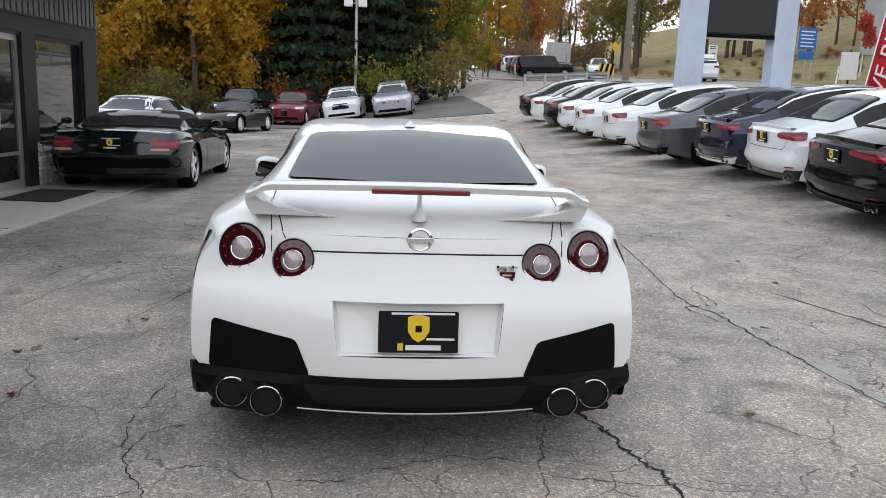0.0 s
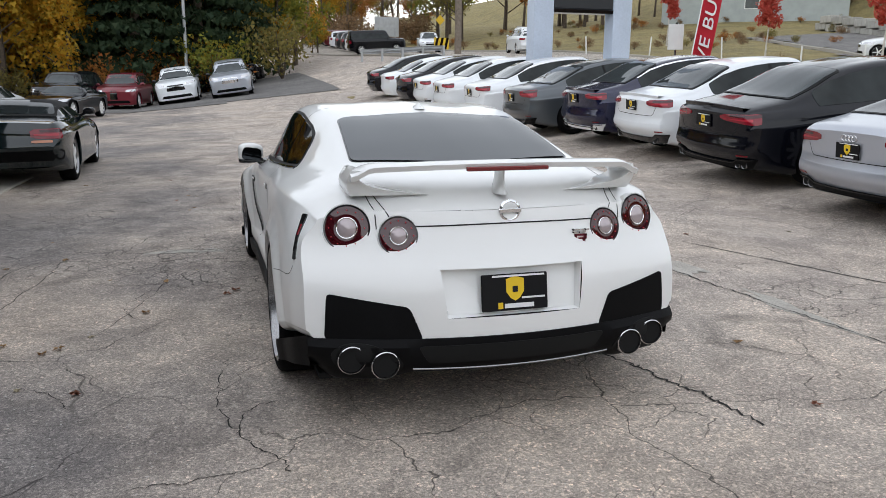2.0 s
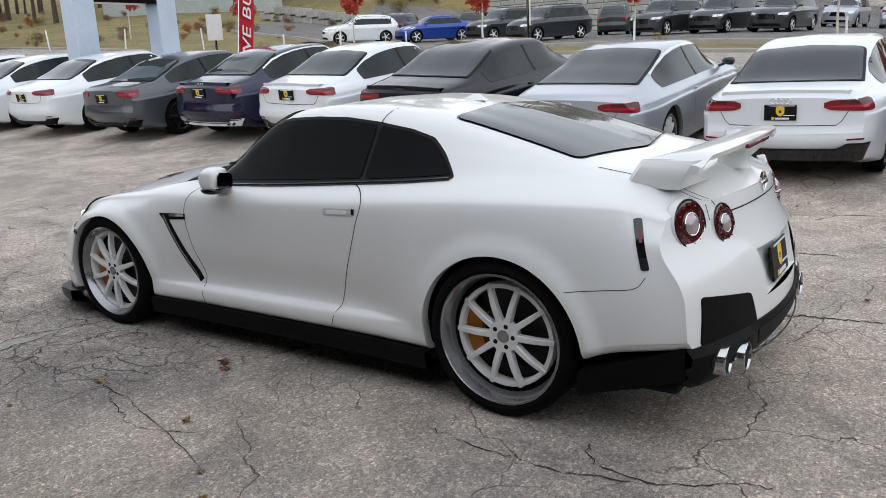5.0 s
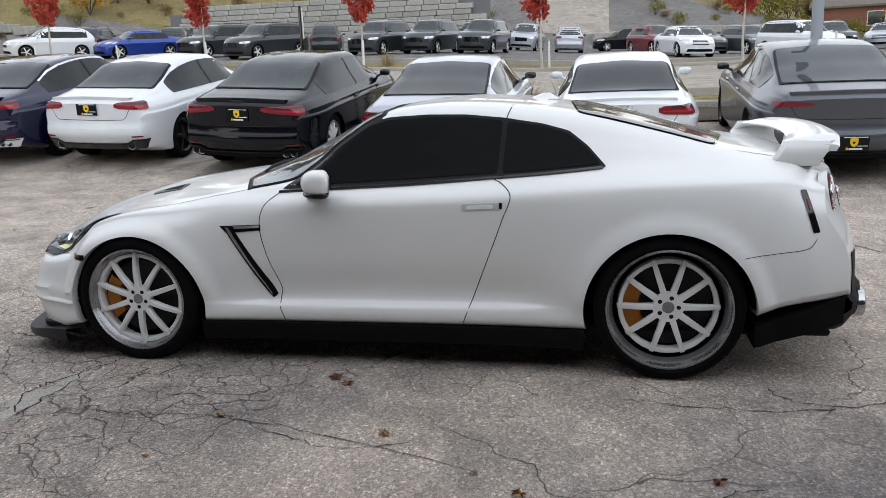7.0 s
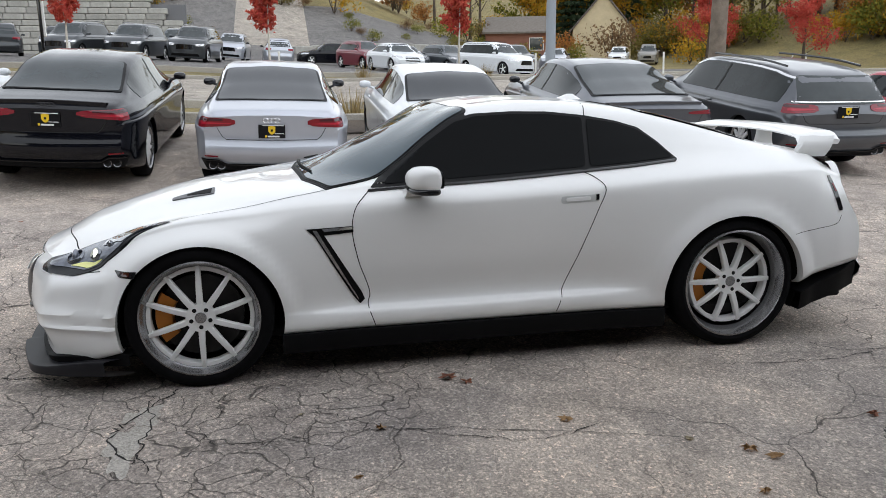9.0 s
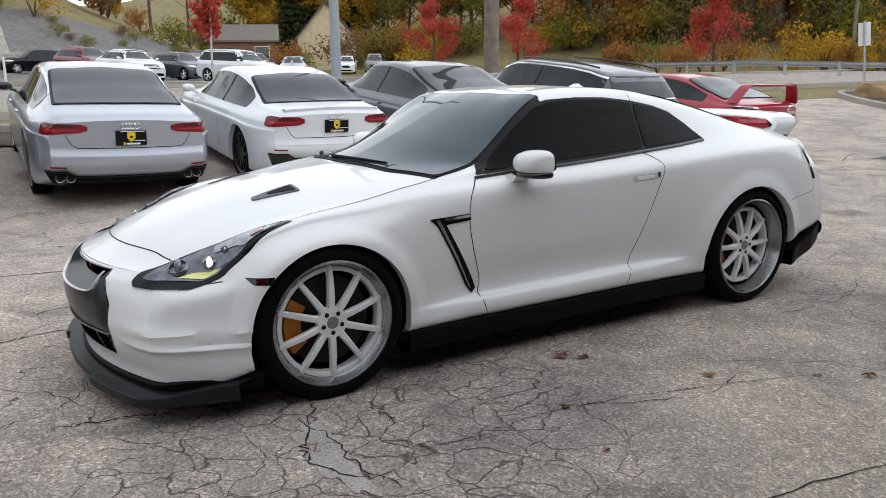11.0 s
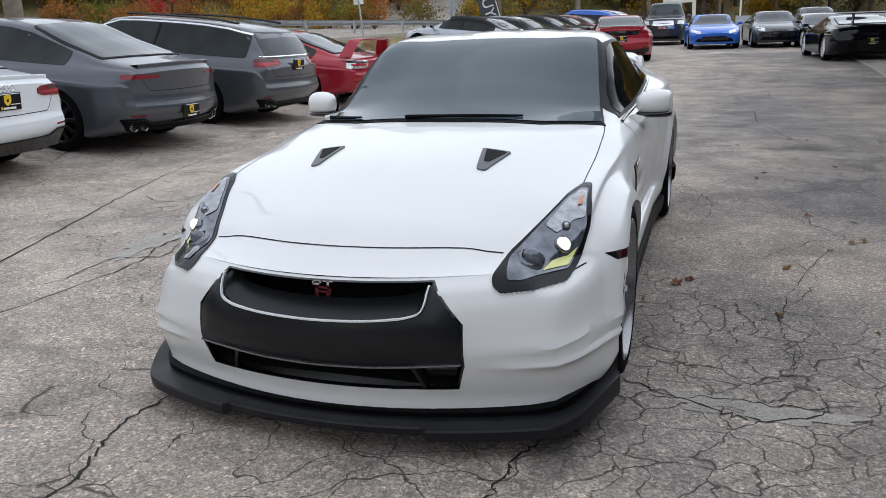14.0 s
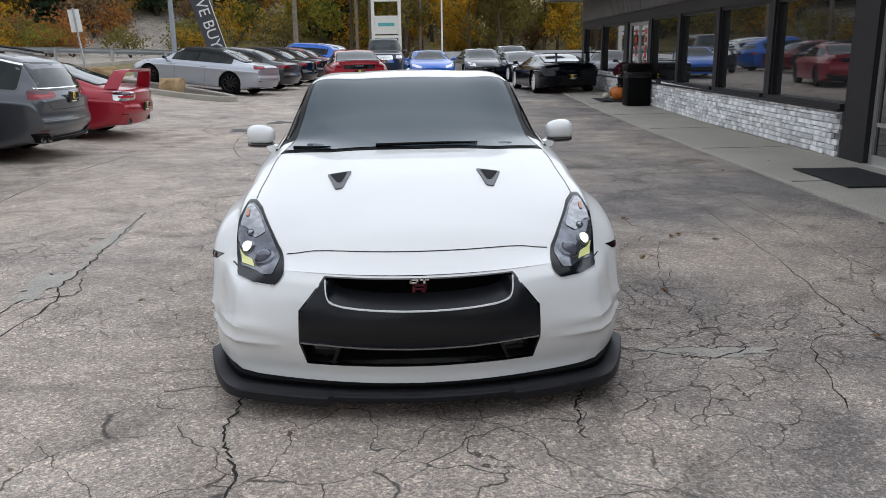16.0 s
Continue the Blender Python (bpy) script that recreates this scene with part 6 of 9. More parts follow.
# lamps at the front
for sg in (-1, 1):
    o = [(sg * 0.541, 0.594), (sg * 0.552, 0.570), (sg * 0.578, 0.549), (sg * 0.66, 0.550), (sg * 0.760, 0.549), (sg * 0.780, 0.585), (sg * 0.795, 0.67), (sg * 0.792, 0.735), (sg * 0.775, 0.786), (sg * 0.74, 0.786), (sg * 0.70, 0.765), (sg * 0.64, 0.705), (sg * 0.566, 0.637)]
    hl = part("headlamp", patch(GTR, rounded(o, 0.010), "+y", 0.005, 0.014, 0.012), mat("headlamp_housing", (0.008, 0.009, 0.011), rough=0.15, spec=0.2, coat=0.04), gtr, "angular lit headlamp")
    inner = [(sg * 0.570, 0.622), (sg * 0.590, 0.580), (sg * 0.69, 0.573), (sg * 0.752, 0.571), (sg * 0.772, 0.63), (sg * 0.784, 0.69), (sg * 0.770, 0.774), (sg * 0.742, 0.776), (sg * 0.700, 0.752), (sg * 0.642, 0.695)]
    part("lamp_reflector", patch(GTR, rounded(inner, 0.01), "+y", 0.008, 0.014, 0.003), mat("lamp_reflector", (0.13, 0.14, 0.165), rough=0.15, metal=0.6, coat=0.5, var=0.5, scale=18), hl, "dark silvery lamp reflector")
    upper = [(sg * 0.655, 0.690), (sg * 0.70, 0.668), (sg * 0.745, 0.700), (sg * 0.779, 0.705), (sg * 0.768, 0.768), (sg * 0.743, 0.770), (sg * 0.703, 0.745)]
    part("lamp_reflector", patch(GTR, rounded(upper, 0.01), "+y", 0.011, 0.014, 0.003), mat("bright_reflector", (0.30, 0.31, 0.33), rough=0.2, metal=0.7, coat=1.0, var=0.3, scale=30), hl, "bright upper reflector")
    # patch that carries the lamp's yellow glow as colour and emission
    glow = [(sg * 0.675, 0.580), (sg * 0.748, 0.577), (sg * 0.764, 0.628), (sg * 0.735, 0.606), (sg * 0.70, 0.604)]
    part("lamp_reflector", patch(GTR, rounded(glow, 0.006), "+y", 0.011, 0.014, 0.003), LAMPGREEN, hl, "reflector with the lamp's yellow glow put into it")
    for x, z, r, m_ in ((0.722, 0.640, 0.025, LAMPON), (0.640, 0.613, 0.036, mat("projector_glass", (0.16, 0.17, 0.21), rough=0.05, metal=0.3, coat=1.0)), (0.722, 0.684, 0.013, CLEAR)):
        hit, nrm, *_ = GTR.ray_cast(Vector((sg * x, 6, z)), Vector((0, -1, 0)))
        part("projector", ball(bmesh.new(), hit + nrm * 0.010, r, 18, 12, (1, 0.45, 1)), m_, hl, "lit projector lens" if m_ is LAMPON else "clear projector lens")
        bm = revolve(bmesh.new(), [(r * 1.0, 0.0), (r * 1.05, 0.010), (r * 1.2, 0.006), (r * 1.3, -0.004)], 24, Matrix.Translation(hit + nrm * 0.009) @ nrm.to_track_quat("X", "Z").to_matrix().to_4x4())
        part("projector_ring", bm, mat("dull_ring", (0.2, 0.21, 0.23), rough=0.2, metal=0.8), hl)
    part("amber_bulb", patch(GTR, rounded([(sg * 0.745, 0.735), (sg * 0.762, 0.735), (sg * 0.76, 0.757), (sg * 0.75, 0.757)], 0.006), "+y", 0.015, 0.02, 0.003), AMBER, hl, "amber bulb")
    for k in range(12):
        t = k / 11
        hit, nrm, *_ = GTR.ray_cast(Vector((sg * (0.585 + 0.168 * t), 6, 0.548 - 0.002 * t)), Vector((0, -1, 0)))
        part("led", ball(bmesh.new(), hit + nrm * 0.006, 0.0036, 8, 6), mat("white_led", (0.8, 0.8, 0.8), rough=0.3), hl, "small white lamp dot")

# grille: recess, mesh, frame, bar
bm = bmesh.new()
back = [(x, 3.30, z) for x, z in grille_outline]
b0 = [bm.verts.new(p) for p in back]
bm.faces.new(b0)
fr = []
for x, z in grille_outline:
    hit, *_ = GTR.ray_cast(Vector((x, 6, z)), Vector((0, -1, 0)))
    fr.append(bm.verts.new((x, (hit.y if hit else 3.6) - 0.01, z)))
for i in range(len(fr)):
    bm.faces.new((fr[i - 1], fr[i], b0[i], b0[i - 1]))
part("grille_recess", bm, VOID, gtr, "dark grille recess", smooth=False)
bm = bmesh.new()
for i in range(-9, 10):
    for d in (-1, 1):
        x = i * 0.032
        cyl(bm, (x - d * 0.05, 3.49 - 0.2 * x * x, 0.25), (x + d * 0.05, 3.49 - 0.2 * x * x, 0.35), 0.0028, seg=5)
part("grille_mesh", bm, mat("mesh_black", (0.02, 0.02, 0.021), rough=0.5), gtr, "black diamond grille mesh", smooth=False)
frame_out = [(a * 1.008, 0.418 + (b_ - 0.418) * 1.012) for a, b_ in grille_outline]
part("grille_frame", patch(GTR, frame_out, "+y", 0.001, 0.03, 0.02, holes=[[(a * 0.994, 0.418 + (b_ - 0.418) * 0.99) for a, b_ in grille_outline]]), GLOSS_BLACK, gtr, "thin black grille edge")
bar = [(-0.372, 0.588), (-0.352, 0.515), (-0.318, 0.500), (-0.24, 0.491), (0, 0.485), (0.24, 0.491), (0.318, 0.500), (0.352, 0.515), (0.372, 0.588), (0.470, 0.466), (0.474, 0.345), (0.38, 0.343), (0.2, 0.334), (0, 0.331), (-0.2, 0.334), (-0.38, 0.343), (-0.474, 0.345), (-0.470, 0.466)]
part("grille_bar", patch(GTR, rounded(bar, 0.008), "+y", 0.001, 0.03, 0.04, bulge=0.010), GRAPHITE, gtr, "graphite U-shaped grille bar")
bm = bmesh.new()
rows = []
for x, z in catmull([(-0.366, 0.575), (-0.352, 0.515), (-0.318, 0.500), (-0.24, 0.491), (0, 0.485), (0.24, 0.491), (0.318, 0.500), (0.352, 0.515), (0.366, 0.575)], 6):
    y = GTR.ray_cast(Vector((x, 6, z)), Vector((0, -1, 0)))[0]
    y = (y.y if y else 3.5) if y is None or y.y > 3.4 else 3.64 - 0.45 * x * x
    rows.append([(x, y, z), (x * 0.97, y - 0.03, z + 0.012), (x * 0.93, y - 0.09, z + 0.045)])
grid_faces(bm, rows)
bmesh.ops.recalc_face_normals(bm, faces=bm.faces)
part("grille_shelf", bm, GRAPHITE, gtr, "graphite slope behind the bar")
line = [tuple(p) for p in catmull([(-0.366, 0.575), (-0.352, 0.515), (-0.318, 0.500), (-0.24, 0.491), (0, 0.485), (0.24, 0.491), (0.318, 0.500), (0.352, 0.515), (0.366, 0.575)], 5)]
part("grille_trim", patch(GTR, strip(line, 0.0045), "+y", 0.016, 0.03, 0.01), SILVER, gtr, "chrome grille line")
part("grille_trim", patch(GTR, strip([(-0.47, 0.345), (-0.38, 0.343), (-0.2, 0.334), (0, 0.331), (0.2, 0.334), (0.38, 0.343), (0.47, 0.345)], 0.006), "+y", 0.014, 0.03, 0.02), LIPMETAL, gtr, "thin grey lower line")
for sg in (-1, 1):
    part("grille_strut", patch(GTR, strip([(sg * 0.315, 0.338), (sg * 0.352, 0.246)], 0.012), "+y", 0.0, 0.03, 0.03), GRAPHITE, gtr, "slanted grille strut")
    part("side_intake", patch(GTR, [(sg * 0.32, 0.335), (sg * 0.465, 0.335), (sg * 0.447, 0.250), (sg * 0.357, 0.250)], "+y", -0.04, 0.03, 0.02), GLOSS_BLACK, gtr, "black side intake")


def badge(c, nrm_y, s=1.0, rear=True):
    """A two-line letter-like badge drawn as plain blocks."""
    d = 1 if rear else -1
    b = bmesh.new()
    for x0, x1, z0, z1 in ((-0.040, -0.004, 0.022, 0.028), (-0.040, -0.033, 0.012, 0.028), (-0.040, -0.004, 0.010, 0.016), (-0.012, -0.004, 0.010, 0.020), (0.002, 0.040, 0.022, 0.028), (0.017, 0.025, 0.010, 0.028)):
        box(b, c[0] + s * x0 * d, c[1] - 0.008, c[2] + s * z0, c[0] + s * x1 * d, c[1] + 0.008, c[2] + s * z1)
    p = part("badge", b, CHROME, gtr, "chrome two-line badge", smooth=False)
    b = bmesh.new()
    for x0, x1, z0, z1 in ((-0.030, -0.018, -0.034, 0.004), (-0.030, 0.030, -0.003, 0.005), (0.018, 0.030, -0.018, 0.004), (-0.020, 0.026, -0.018, -0.011), (0.010, 0.024, -0.034, -0.014)):
        box(b, c[0] + s * x0 * d, c[1] - 0.007, c[2] + s * z0, c[0] + s * x1 * d, c[1] + 0.007, c[2] + s * z1)
    part("badge_mark", b, REDPRINT, p, smooth=False)


badge((0.339, GTR.ray_cast(Vector((0.339, -6, 0.80)), Vector((0, 1, 0)))[0].y, 0.803), -1, 1.0)
badge((0.0, 3.605, 0.556), 1, 0.95, False)

# round tail lamps
for sg in (-1, 1):
    for x, z, r in ((0.682, 0.859, 0.0985), (0.479, 0.830, 0.083)):
        hit, nrm, *_ = GTR.ray_cast(Vector((sg * x, -6, z)), Vector((0, 1, 0)))
        nrm = (nrm * 0.8 + Vector((0, -1, 0)) * 0.2).normalized()
        m = Matrix.Translation(hit) @ nrm.to_track_quat("X", "Z").to_matrix().to_4x4()
        bm = revolve(bmesh.new(), [(r * 1.07, -0.035), (r * 1.07, -0.002), (r * 1.04, 0.003), (r * 1.0, 0.001), (r * 0.98, -0.012)], 48, m)
        lamp = part("tail_lamp", bm, WHITE, gtr, "round red tail lamp in a white surround")
        bm = revolve(bmesh.new(), [(r * 1.0, 0.0035), (r * 0.98, 0.006), (r * 0.93, 0.0055), (r * 0.93, -0.01)], 48, m)
        part("lamp_bezel", bm, GLOSS_BLACK, lamp)
        bm = revolve(bmesh.new(), [(r * 0.95, -0.004), (r * 0.93, 0.004), (r * 0.7, 0.008), (r * 0.5, 0.007), (0.0, 0.004)], 48, m)
        part("red_lens", bm, mat("maroon_lens", (0.045, 0.003, 0.006), rough=0.05, coat=0.7, spec=0.5), lamp, "dark maroon lens")
        bm = revolve(bmesh.new(), [(r * 0.47, 0.006), (r * 0.47, 0.011), (r * 0.44, 0.013), (r * 0.41, 0.012)], 36, m)
        part("lens_ring", bm, CHROME, lamp)
        bm = revolve(bmesh.new(), [(r * 0.42, 0.010), (r * 0.32, 0.019), (r * 0.16, 0.024), (0.0, 0.025)], 30, m)
        part("clear_lens", bm, mat("tail_centre_lens", (0.42, 0.36, 0.37), rough=0.15, metal=0.2, coat=1.0), lamp, "clear domed centre lens")
        for k in range(12):
            a = 2 * math.pi * k / 12
            bm = ball(bmesh.new(), m @ Vector((0.0085, r * 0.76 * math.cos(a), r * 0.76 * math.sin(a))), 0.0035, 8, 5)
            part("led", bm, mat("dim_led", (0.4, 0.02, 0.03), rough=0.3), lamp)

# number plate panel, emblem
bm = bmesh.new()
rim_, back_ = [], []
for x, z in plate_outline:
    y = GTR.ray_cast(Vector((x, -6, z)), Vector((0, 1, 0)))[0].y
    rim_.append(bm.verts.new((x, y, z)))
    back_.append(bm.verts.new((x * 0.965, y + (0.045 if z > 0.6 else 0.032), z - (0.006 if z > 0.6 else -0.006))))
mid_ = [bm.verts.new((0, GTR.ray_cast(Vector((0, -6, z)), Vector((0, 1, 0)))[0].y + d, z)) for z, d in ((0.691, 0.045), (0.502, 0.032))]
bm.faces.new((back_[0], mid_[0], mid_[1], back_[3]))
bm.faces.new((mid_[0], back_[1], back_[2], mid_[1]))
for i in range(4):
    bm.faces.new((rim_[i - 1], rim_[i], back_[i], back_[i - 1]))
bmesh.ops.recalc_face_normals(bm, faces=bm.faces)
part("plate_recess", bm, WHITE, gtr, "white recessed plate panel", smooth=False)
number_plate(gtr, (0, -0.908, 0.588), 0, 0.302, 0.157, tilt=-9)
EM = GTR.ray_cast(Vector((0, -6, 0.922)), Vector((0, 1, 0)))[0].y
bm = revolve(bmesh.new(), [(0.048, 0.0), (0.048, 0.010), (0.040, 0.014), (0.036, 0.010), (0.036, 0.0)], 36, Matrix.Translation((0, EM + 0.002, 0.926)) @ Matrix.Rotation(radians(-90), 4, "Z"))
box(bm, -0.052, EM - 0.014, 0.916, 0.052, EM + 0.004, 0.936, 0.003, 1)
part("emblem", bm, CHROME, gtr, "round chrome emblem with a cross bar")

# rear wing
bm = bmesh.new()
rows = []
for x in np.linspace(-0.665, 0.665, 57):
    a = abs(x) / 0.665
    z = 1.106 + 0.016 * (1 - a * a)
    y = -0.80 + 0.06 * a ** 2.5
    drop = 0.035 * smooth01((a - 0.86) / 0.14)
    c = 0.205 + 0.06 * a * a
    prof = [(0, 0.004), (0.08, 0.013), (0.3, 0.018), (0.6, 0.014), (0.9, 0.004), (1.0, -0.004), (0.97, -0.014), (0.6, -0.010), (0.3, -0.014), (0.05, -0.018), (0, 0.004)]
    rows.append([(x, y + c * p, z - drop + h - 0.012 * p) for p, h in prof])
grid_faces(bm, rows)
bmesh.ops.holes_fill(bm, edges=bm.edges)
bmesh.ops.remove_doubles(bm, verts=bm.verts, dist=1e-5)
bmesh.ops.recalc_face_normals(bm, faces=bm.faces)
wing = part("rear_wing", bm, WHITE, gtr, "white rear wing on the boot lid")
for sg in (-1, 1):
    bm = bmesh.new()
    rows = []
    for t in np.linspace(0, 1, 12):
        z = 0.985 + 0.115 * t
        xo = 0.655 + 0.02 * math.sin(math.pi * t)
        xi = xo - (0.30 * (1 - t) ** 3.2 + 0.035)
        y0 = -0.725 - 0.01 * t + 0.04 * (1 - t)
        y1 = -0.43 - 0.07 * t
        rows.append([(sg * xi, y0, z), (sg * xo, y0 + 0.03, z), (sg * (xo + 0.005), (y0 + y1) / 2, z), (sg * xo, y1 - 0.02, z), (sg * (xo - 0.02), y1, z), (sg * xi, (y0 + y1) / 2 + 0.05, z), (sg * xi, y0, z)])
    grid_faces(bm, rows)
    bmesh.ops.recalc_face_normals(bm, faces=bm.faces)
    part("wing_leg", bm, WHITE, wing, "swept white wing leg")
bm = bmesh.new()
rows = []
for t in np.linspace(0, 1, 8):
    w = 0.009 + 0.022 * (1 - t) ** 3
    z = 0.985 + 0.115 * t
    rows.append([(w * math.cos(a), -0.69 - 0.01 * t + (0.05 + w) * math.sin(a), z) for a in np.linspace(0, 2 * math.pi, 13)])
grid_faces(bm, rows)
bmesh.ops.recalc_face_normals(bm, faces=bm.faces)
part("wing_strut", bm, WHITE, wing, "thin white centre strut")
bm = box(bmesh.new(), -0.187, -0.806, 1.094, 0.187, -0.785, 1.113, 0.004, 1)
part("brake_light", bm, mat("dim_red_lens", (0.16, 0.012, 0.012), rough=0.2, coat=0.6), wing, "red strip brake light")
bm = bmesh.new()
rows = []
for t in np.linspace(0, 1, 8):
    w = 0.03 * (1 - t) + 0.004
    rows.append([(w * math.cos(a), 0.66 - 0.02 * t + (0.075 * (1 - t) + 0.02) * math.sin(a), z_top(0.66) - 0.004 + 0.034 * t) for a in np.linspace(0, 2 * math.pi, 13)])
grid_faces(bm, rows)
bmesh.ops.holes_fill(bm, edges=bm.edges)
bmesh.ops.recalc_face_normals(bm, faces=bm.faces)
part("roof_antenna", bm, WHITE, gtr, "small white roof antenna")

# ---- parked cars ----
def paint(name, c, metal=0.0, rough=0.3):
    return mat(name, c, rough=rough, metal=metal, coat=0.7, var=0.03, scale=3.0)


PAINT = {
    "white": paint("white_paint", (0.72, 0.74, 0.76)), "silver": paint("silver_paint", (0.46, 0.48, 0.53), 0.55), "grey": paint("graphite_paint", (0.095, 0.102, 0.118), 0.6),
    "grey2": paint("selenite_paint", (0.10, 0.106, 0.118), 0.6), "black": mat("black_paint", (0.003, 0.0034, 0.006), rough=0.1, spec=0.35, coat=0.15, var=0.03, scale=3.0), "navy": paint("navy_paint", (0.006, 0.007, 0.035), 0.3, 0.2),
    "red": paint("red_paint", (0.36, 0.012, 0.028), 0.2), "darkred": paint("dark_red_paint", (0.16, 0.01, 0.02), 0.2), "blue": paint("blue_paint", (0.015, 0.05, 0.30), 0.3),
    "ferro": paint("bright_blue_paint", (0.02, 0.13, 0.55), 0.2), "green": paint("green_black_paint", (0.002, 0.008, 0.010), 0.1, 0.1), "steel": paint("steel_grey_paint", (0.075, 0.085, 0.095), 0.4),
    "darkgrey": paint("dark_grey_paint", (0.035, 0.04, 0.045), 0.4), "tan": paint("champagne_paint", (0.25, 0.24, 0.22), 0.4),
}
FARGLASS = mat("car_window_glass", (0.032, 0.040, 0.042), rough=0.03, spec=0.45, coat=0.1, var=0.25, scale=3)
SMOKED = mat("smoked_car_glass", (0.02, 0.023, 0.026), rough=0.03, spec=0.55, coat=0.1)
SIDEGLASS = mat("car_side_glass", (0.018, 0.022, 0.022), rough=0.03, spec=0.3, var=0.4, scale=2.5)
SOFTTOP = mat("black_fabric_roof", (0.012, 0.012, 0.013), rough=0.9, bump=0.2, bump_scale=400)
ALLOY_DARK = mat("dark_alloy", (0.011, 0.011, 0.012), rough=0.25, metal=0.3)

# roofline styles: (distance from the tail as a share of the length, height as a share of the height), and where the glass lies
STYLES = {
    "sedan": dict(top=((0, 0.675), (0.01, 0.708), (0.06, 0.735), (0.135, 0.765), (0.30, 0.955), (0.38, 0.99), (0.45, 1.0), (0.56, 0.985), (0.735, 0.70), (0.86, 0.635), (0.95, 0.565), (1, 0.46)), rear=(0.135, 0.305), wind=(0.575, 0.735), side=(0.21, 0.70), belt=0.655),
    "coupe": dict(top=((0, 0.70), (0.01, 0.728), (0.07, 0.747), (0.12, 0.755), (0.29, 0.945), (0.38, 0.99), (0.45, 1.0), (0.55, 0.98), (0.72, 0.70), (0.86, 0.635), (0.95, 0.565), (1, 0.46)), rear=(0.125, 0.30), wind=(0.56, 0.72), side=(0.20, 0.69), belt=0.655),
    "fast": dict(top=((0, 0.685), (0.01, 0.718), (0.05, 0.738), (0.10, 0.758), (0.22, 0.86), (0.36, 0.985), (0.44, 1.0), (0.55, 0.98), (0.72, 0.69), (0.86, 0.63), (0.95, 0.56), (1, 0.46)), rear=(0.11, 0.33), wind=(0.56, 0.72), side=(0.20, 0.69), belt=0.655),
    "wagon": dict(top=((0, 0.60), (0.015, 0.68), (0.035, 0.80), (0.075, 0.93), (0.12, 0.965), (0.3, 1.0), (0.5, 0.995), (0.58, 0.965), (0.735, 0.68), (0.86, 0.62), (0.95, 0.55), (1, 0.45)), rear=None, wind=(0.585, 0.735), side=(0.08, 0.70), belt=0.64),
    "suv": dict(top=((0, 0.58), (0.012, 0.68), (0.03, 0.80), (0.07, 0.94), (0.12, 0.975), (0.3, 1.0), (0.5, 0.995), (0.60, 0.955), (0.735, 0.68), (0.85, 0.645), (0.94, 0.60), (1, 0.48)), rear=None, wind=(0.60, 0.735), side=(0.07, 0.70), belt=0.63),
    "boxy": dict(top=((0, 0.60), (0.01, 0.80), (0.02, 0.95), (0.04, 0.99), (0.3, 1.0), (0.62, 0.985), (0.655, 0.95), (0.72, 0.66), (0.85, 0.645), (0.97, 0.62), (1, 0.50)), rear=None, wind=(0.645, 0.715), side=(0.05, 0.69), belt=0.62),
    "hatch": dict(top=((0, 0.56), (0.015, 0.66), (0.04, 0.76), (0.10, 0.90), (0.16, 0.96), (0.35, 1.0), (0.52, 0.985), (0.73, 0.68), (0.86, 0.62), (0.95, 0.56), (1, 0.46)), rear=None, wind=(0.54, 0.73), side=(0.13, 0.70), belt=0.64),
    "pickup": dict(top=((0, 0.60), (0.005, 0.66), (0.32, 0.66), (0.335, 0.92), (0.36, 0.98), (0.45, 1.0), (0.58, 0.97), (0.70, 0.66), (0.85, 0.64), (0.96, 0.60), (1, 0.48)), rear=None, wind=(0.59, 0.70), side=(0.35, 0.67), belt=0.63),
    "super": dict(top=((0, 0.62), (0.02, 0.74), (0.08, 0.80), (0.2, 0.86), (0.36, 0.97), (0.45, 1.0), (0.54, 0.97), (0.76, 0.66), (0.9, 0.55), (1, 0.40)), rear=(0.10, 0.33), wind=(0.55, 0.76), side=(0.33, 0.70), belt=0.70),
    "roadster": dict(top=((0, 0.66), (0.02, 0.78), (0.08, 0.80), (0.20, 0.82), (0.27, 0.93), (0.34, 0.995), (0.42, 1.0), (0.47, 0.98), (0.56, 0.76), (0.75, 0.70), (0.92, 0.56), (1, 0.42)), rear=(0.205, 0.30), wind=(0.475, 0.56), side=(0.30, 0.53), belt=0.755),
}


LAMPSTRIP = mat("red_light_strip", (0.42, 0.012, 0.03), rough=0.15, coat=0.4)
DARKLENS = mat("dark_red_lens", (0.05, 0.004, 0.008), rough=0.08, coat=0.5)


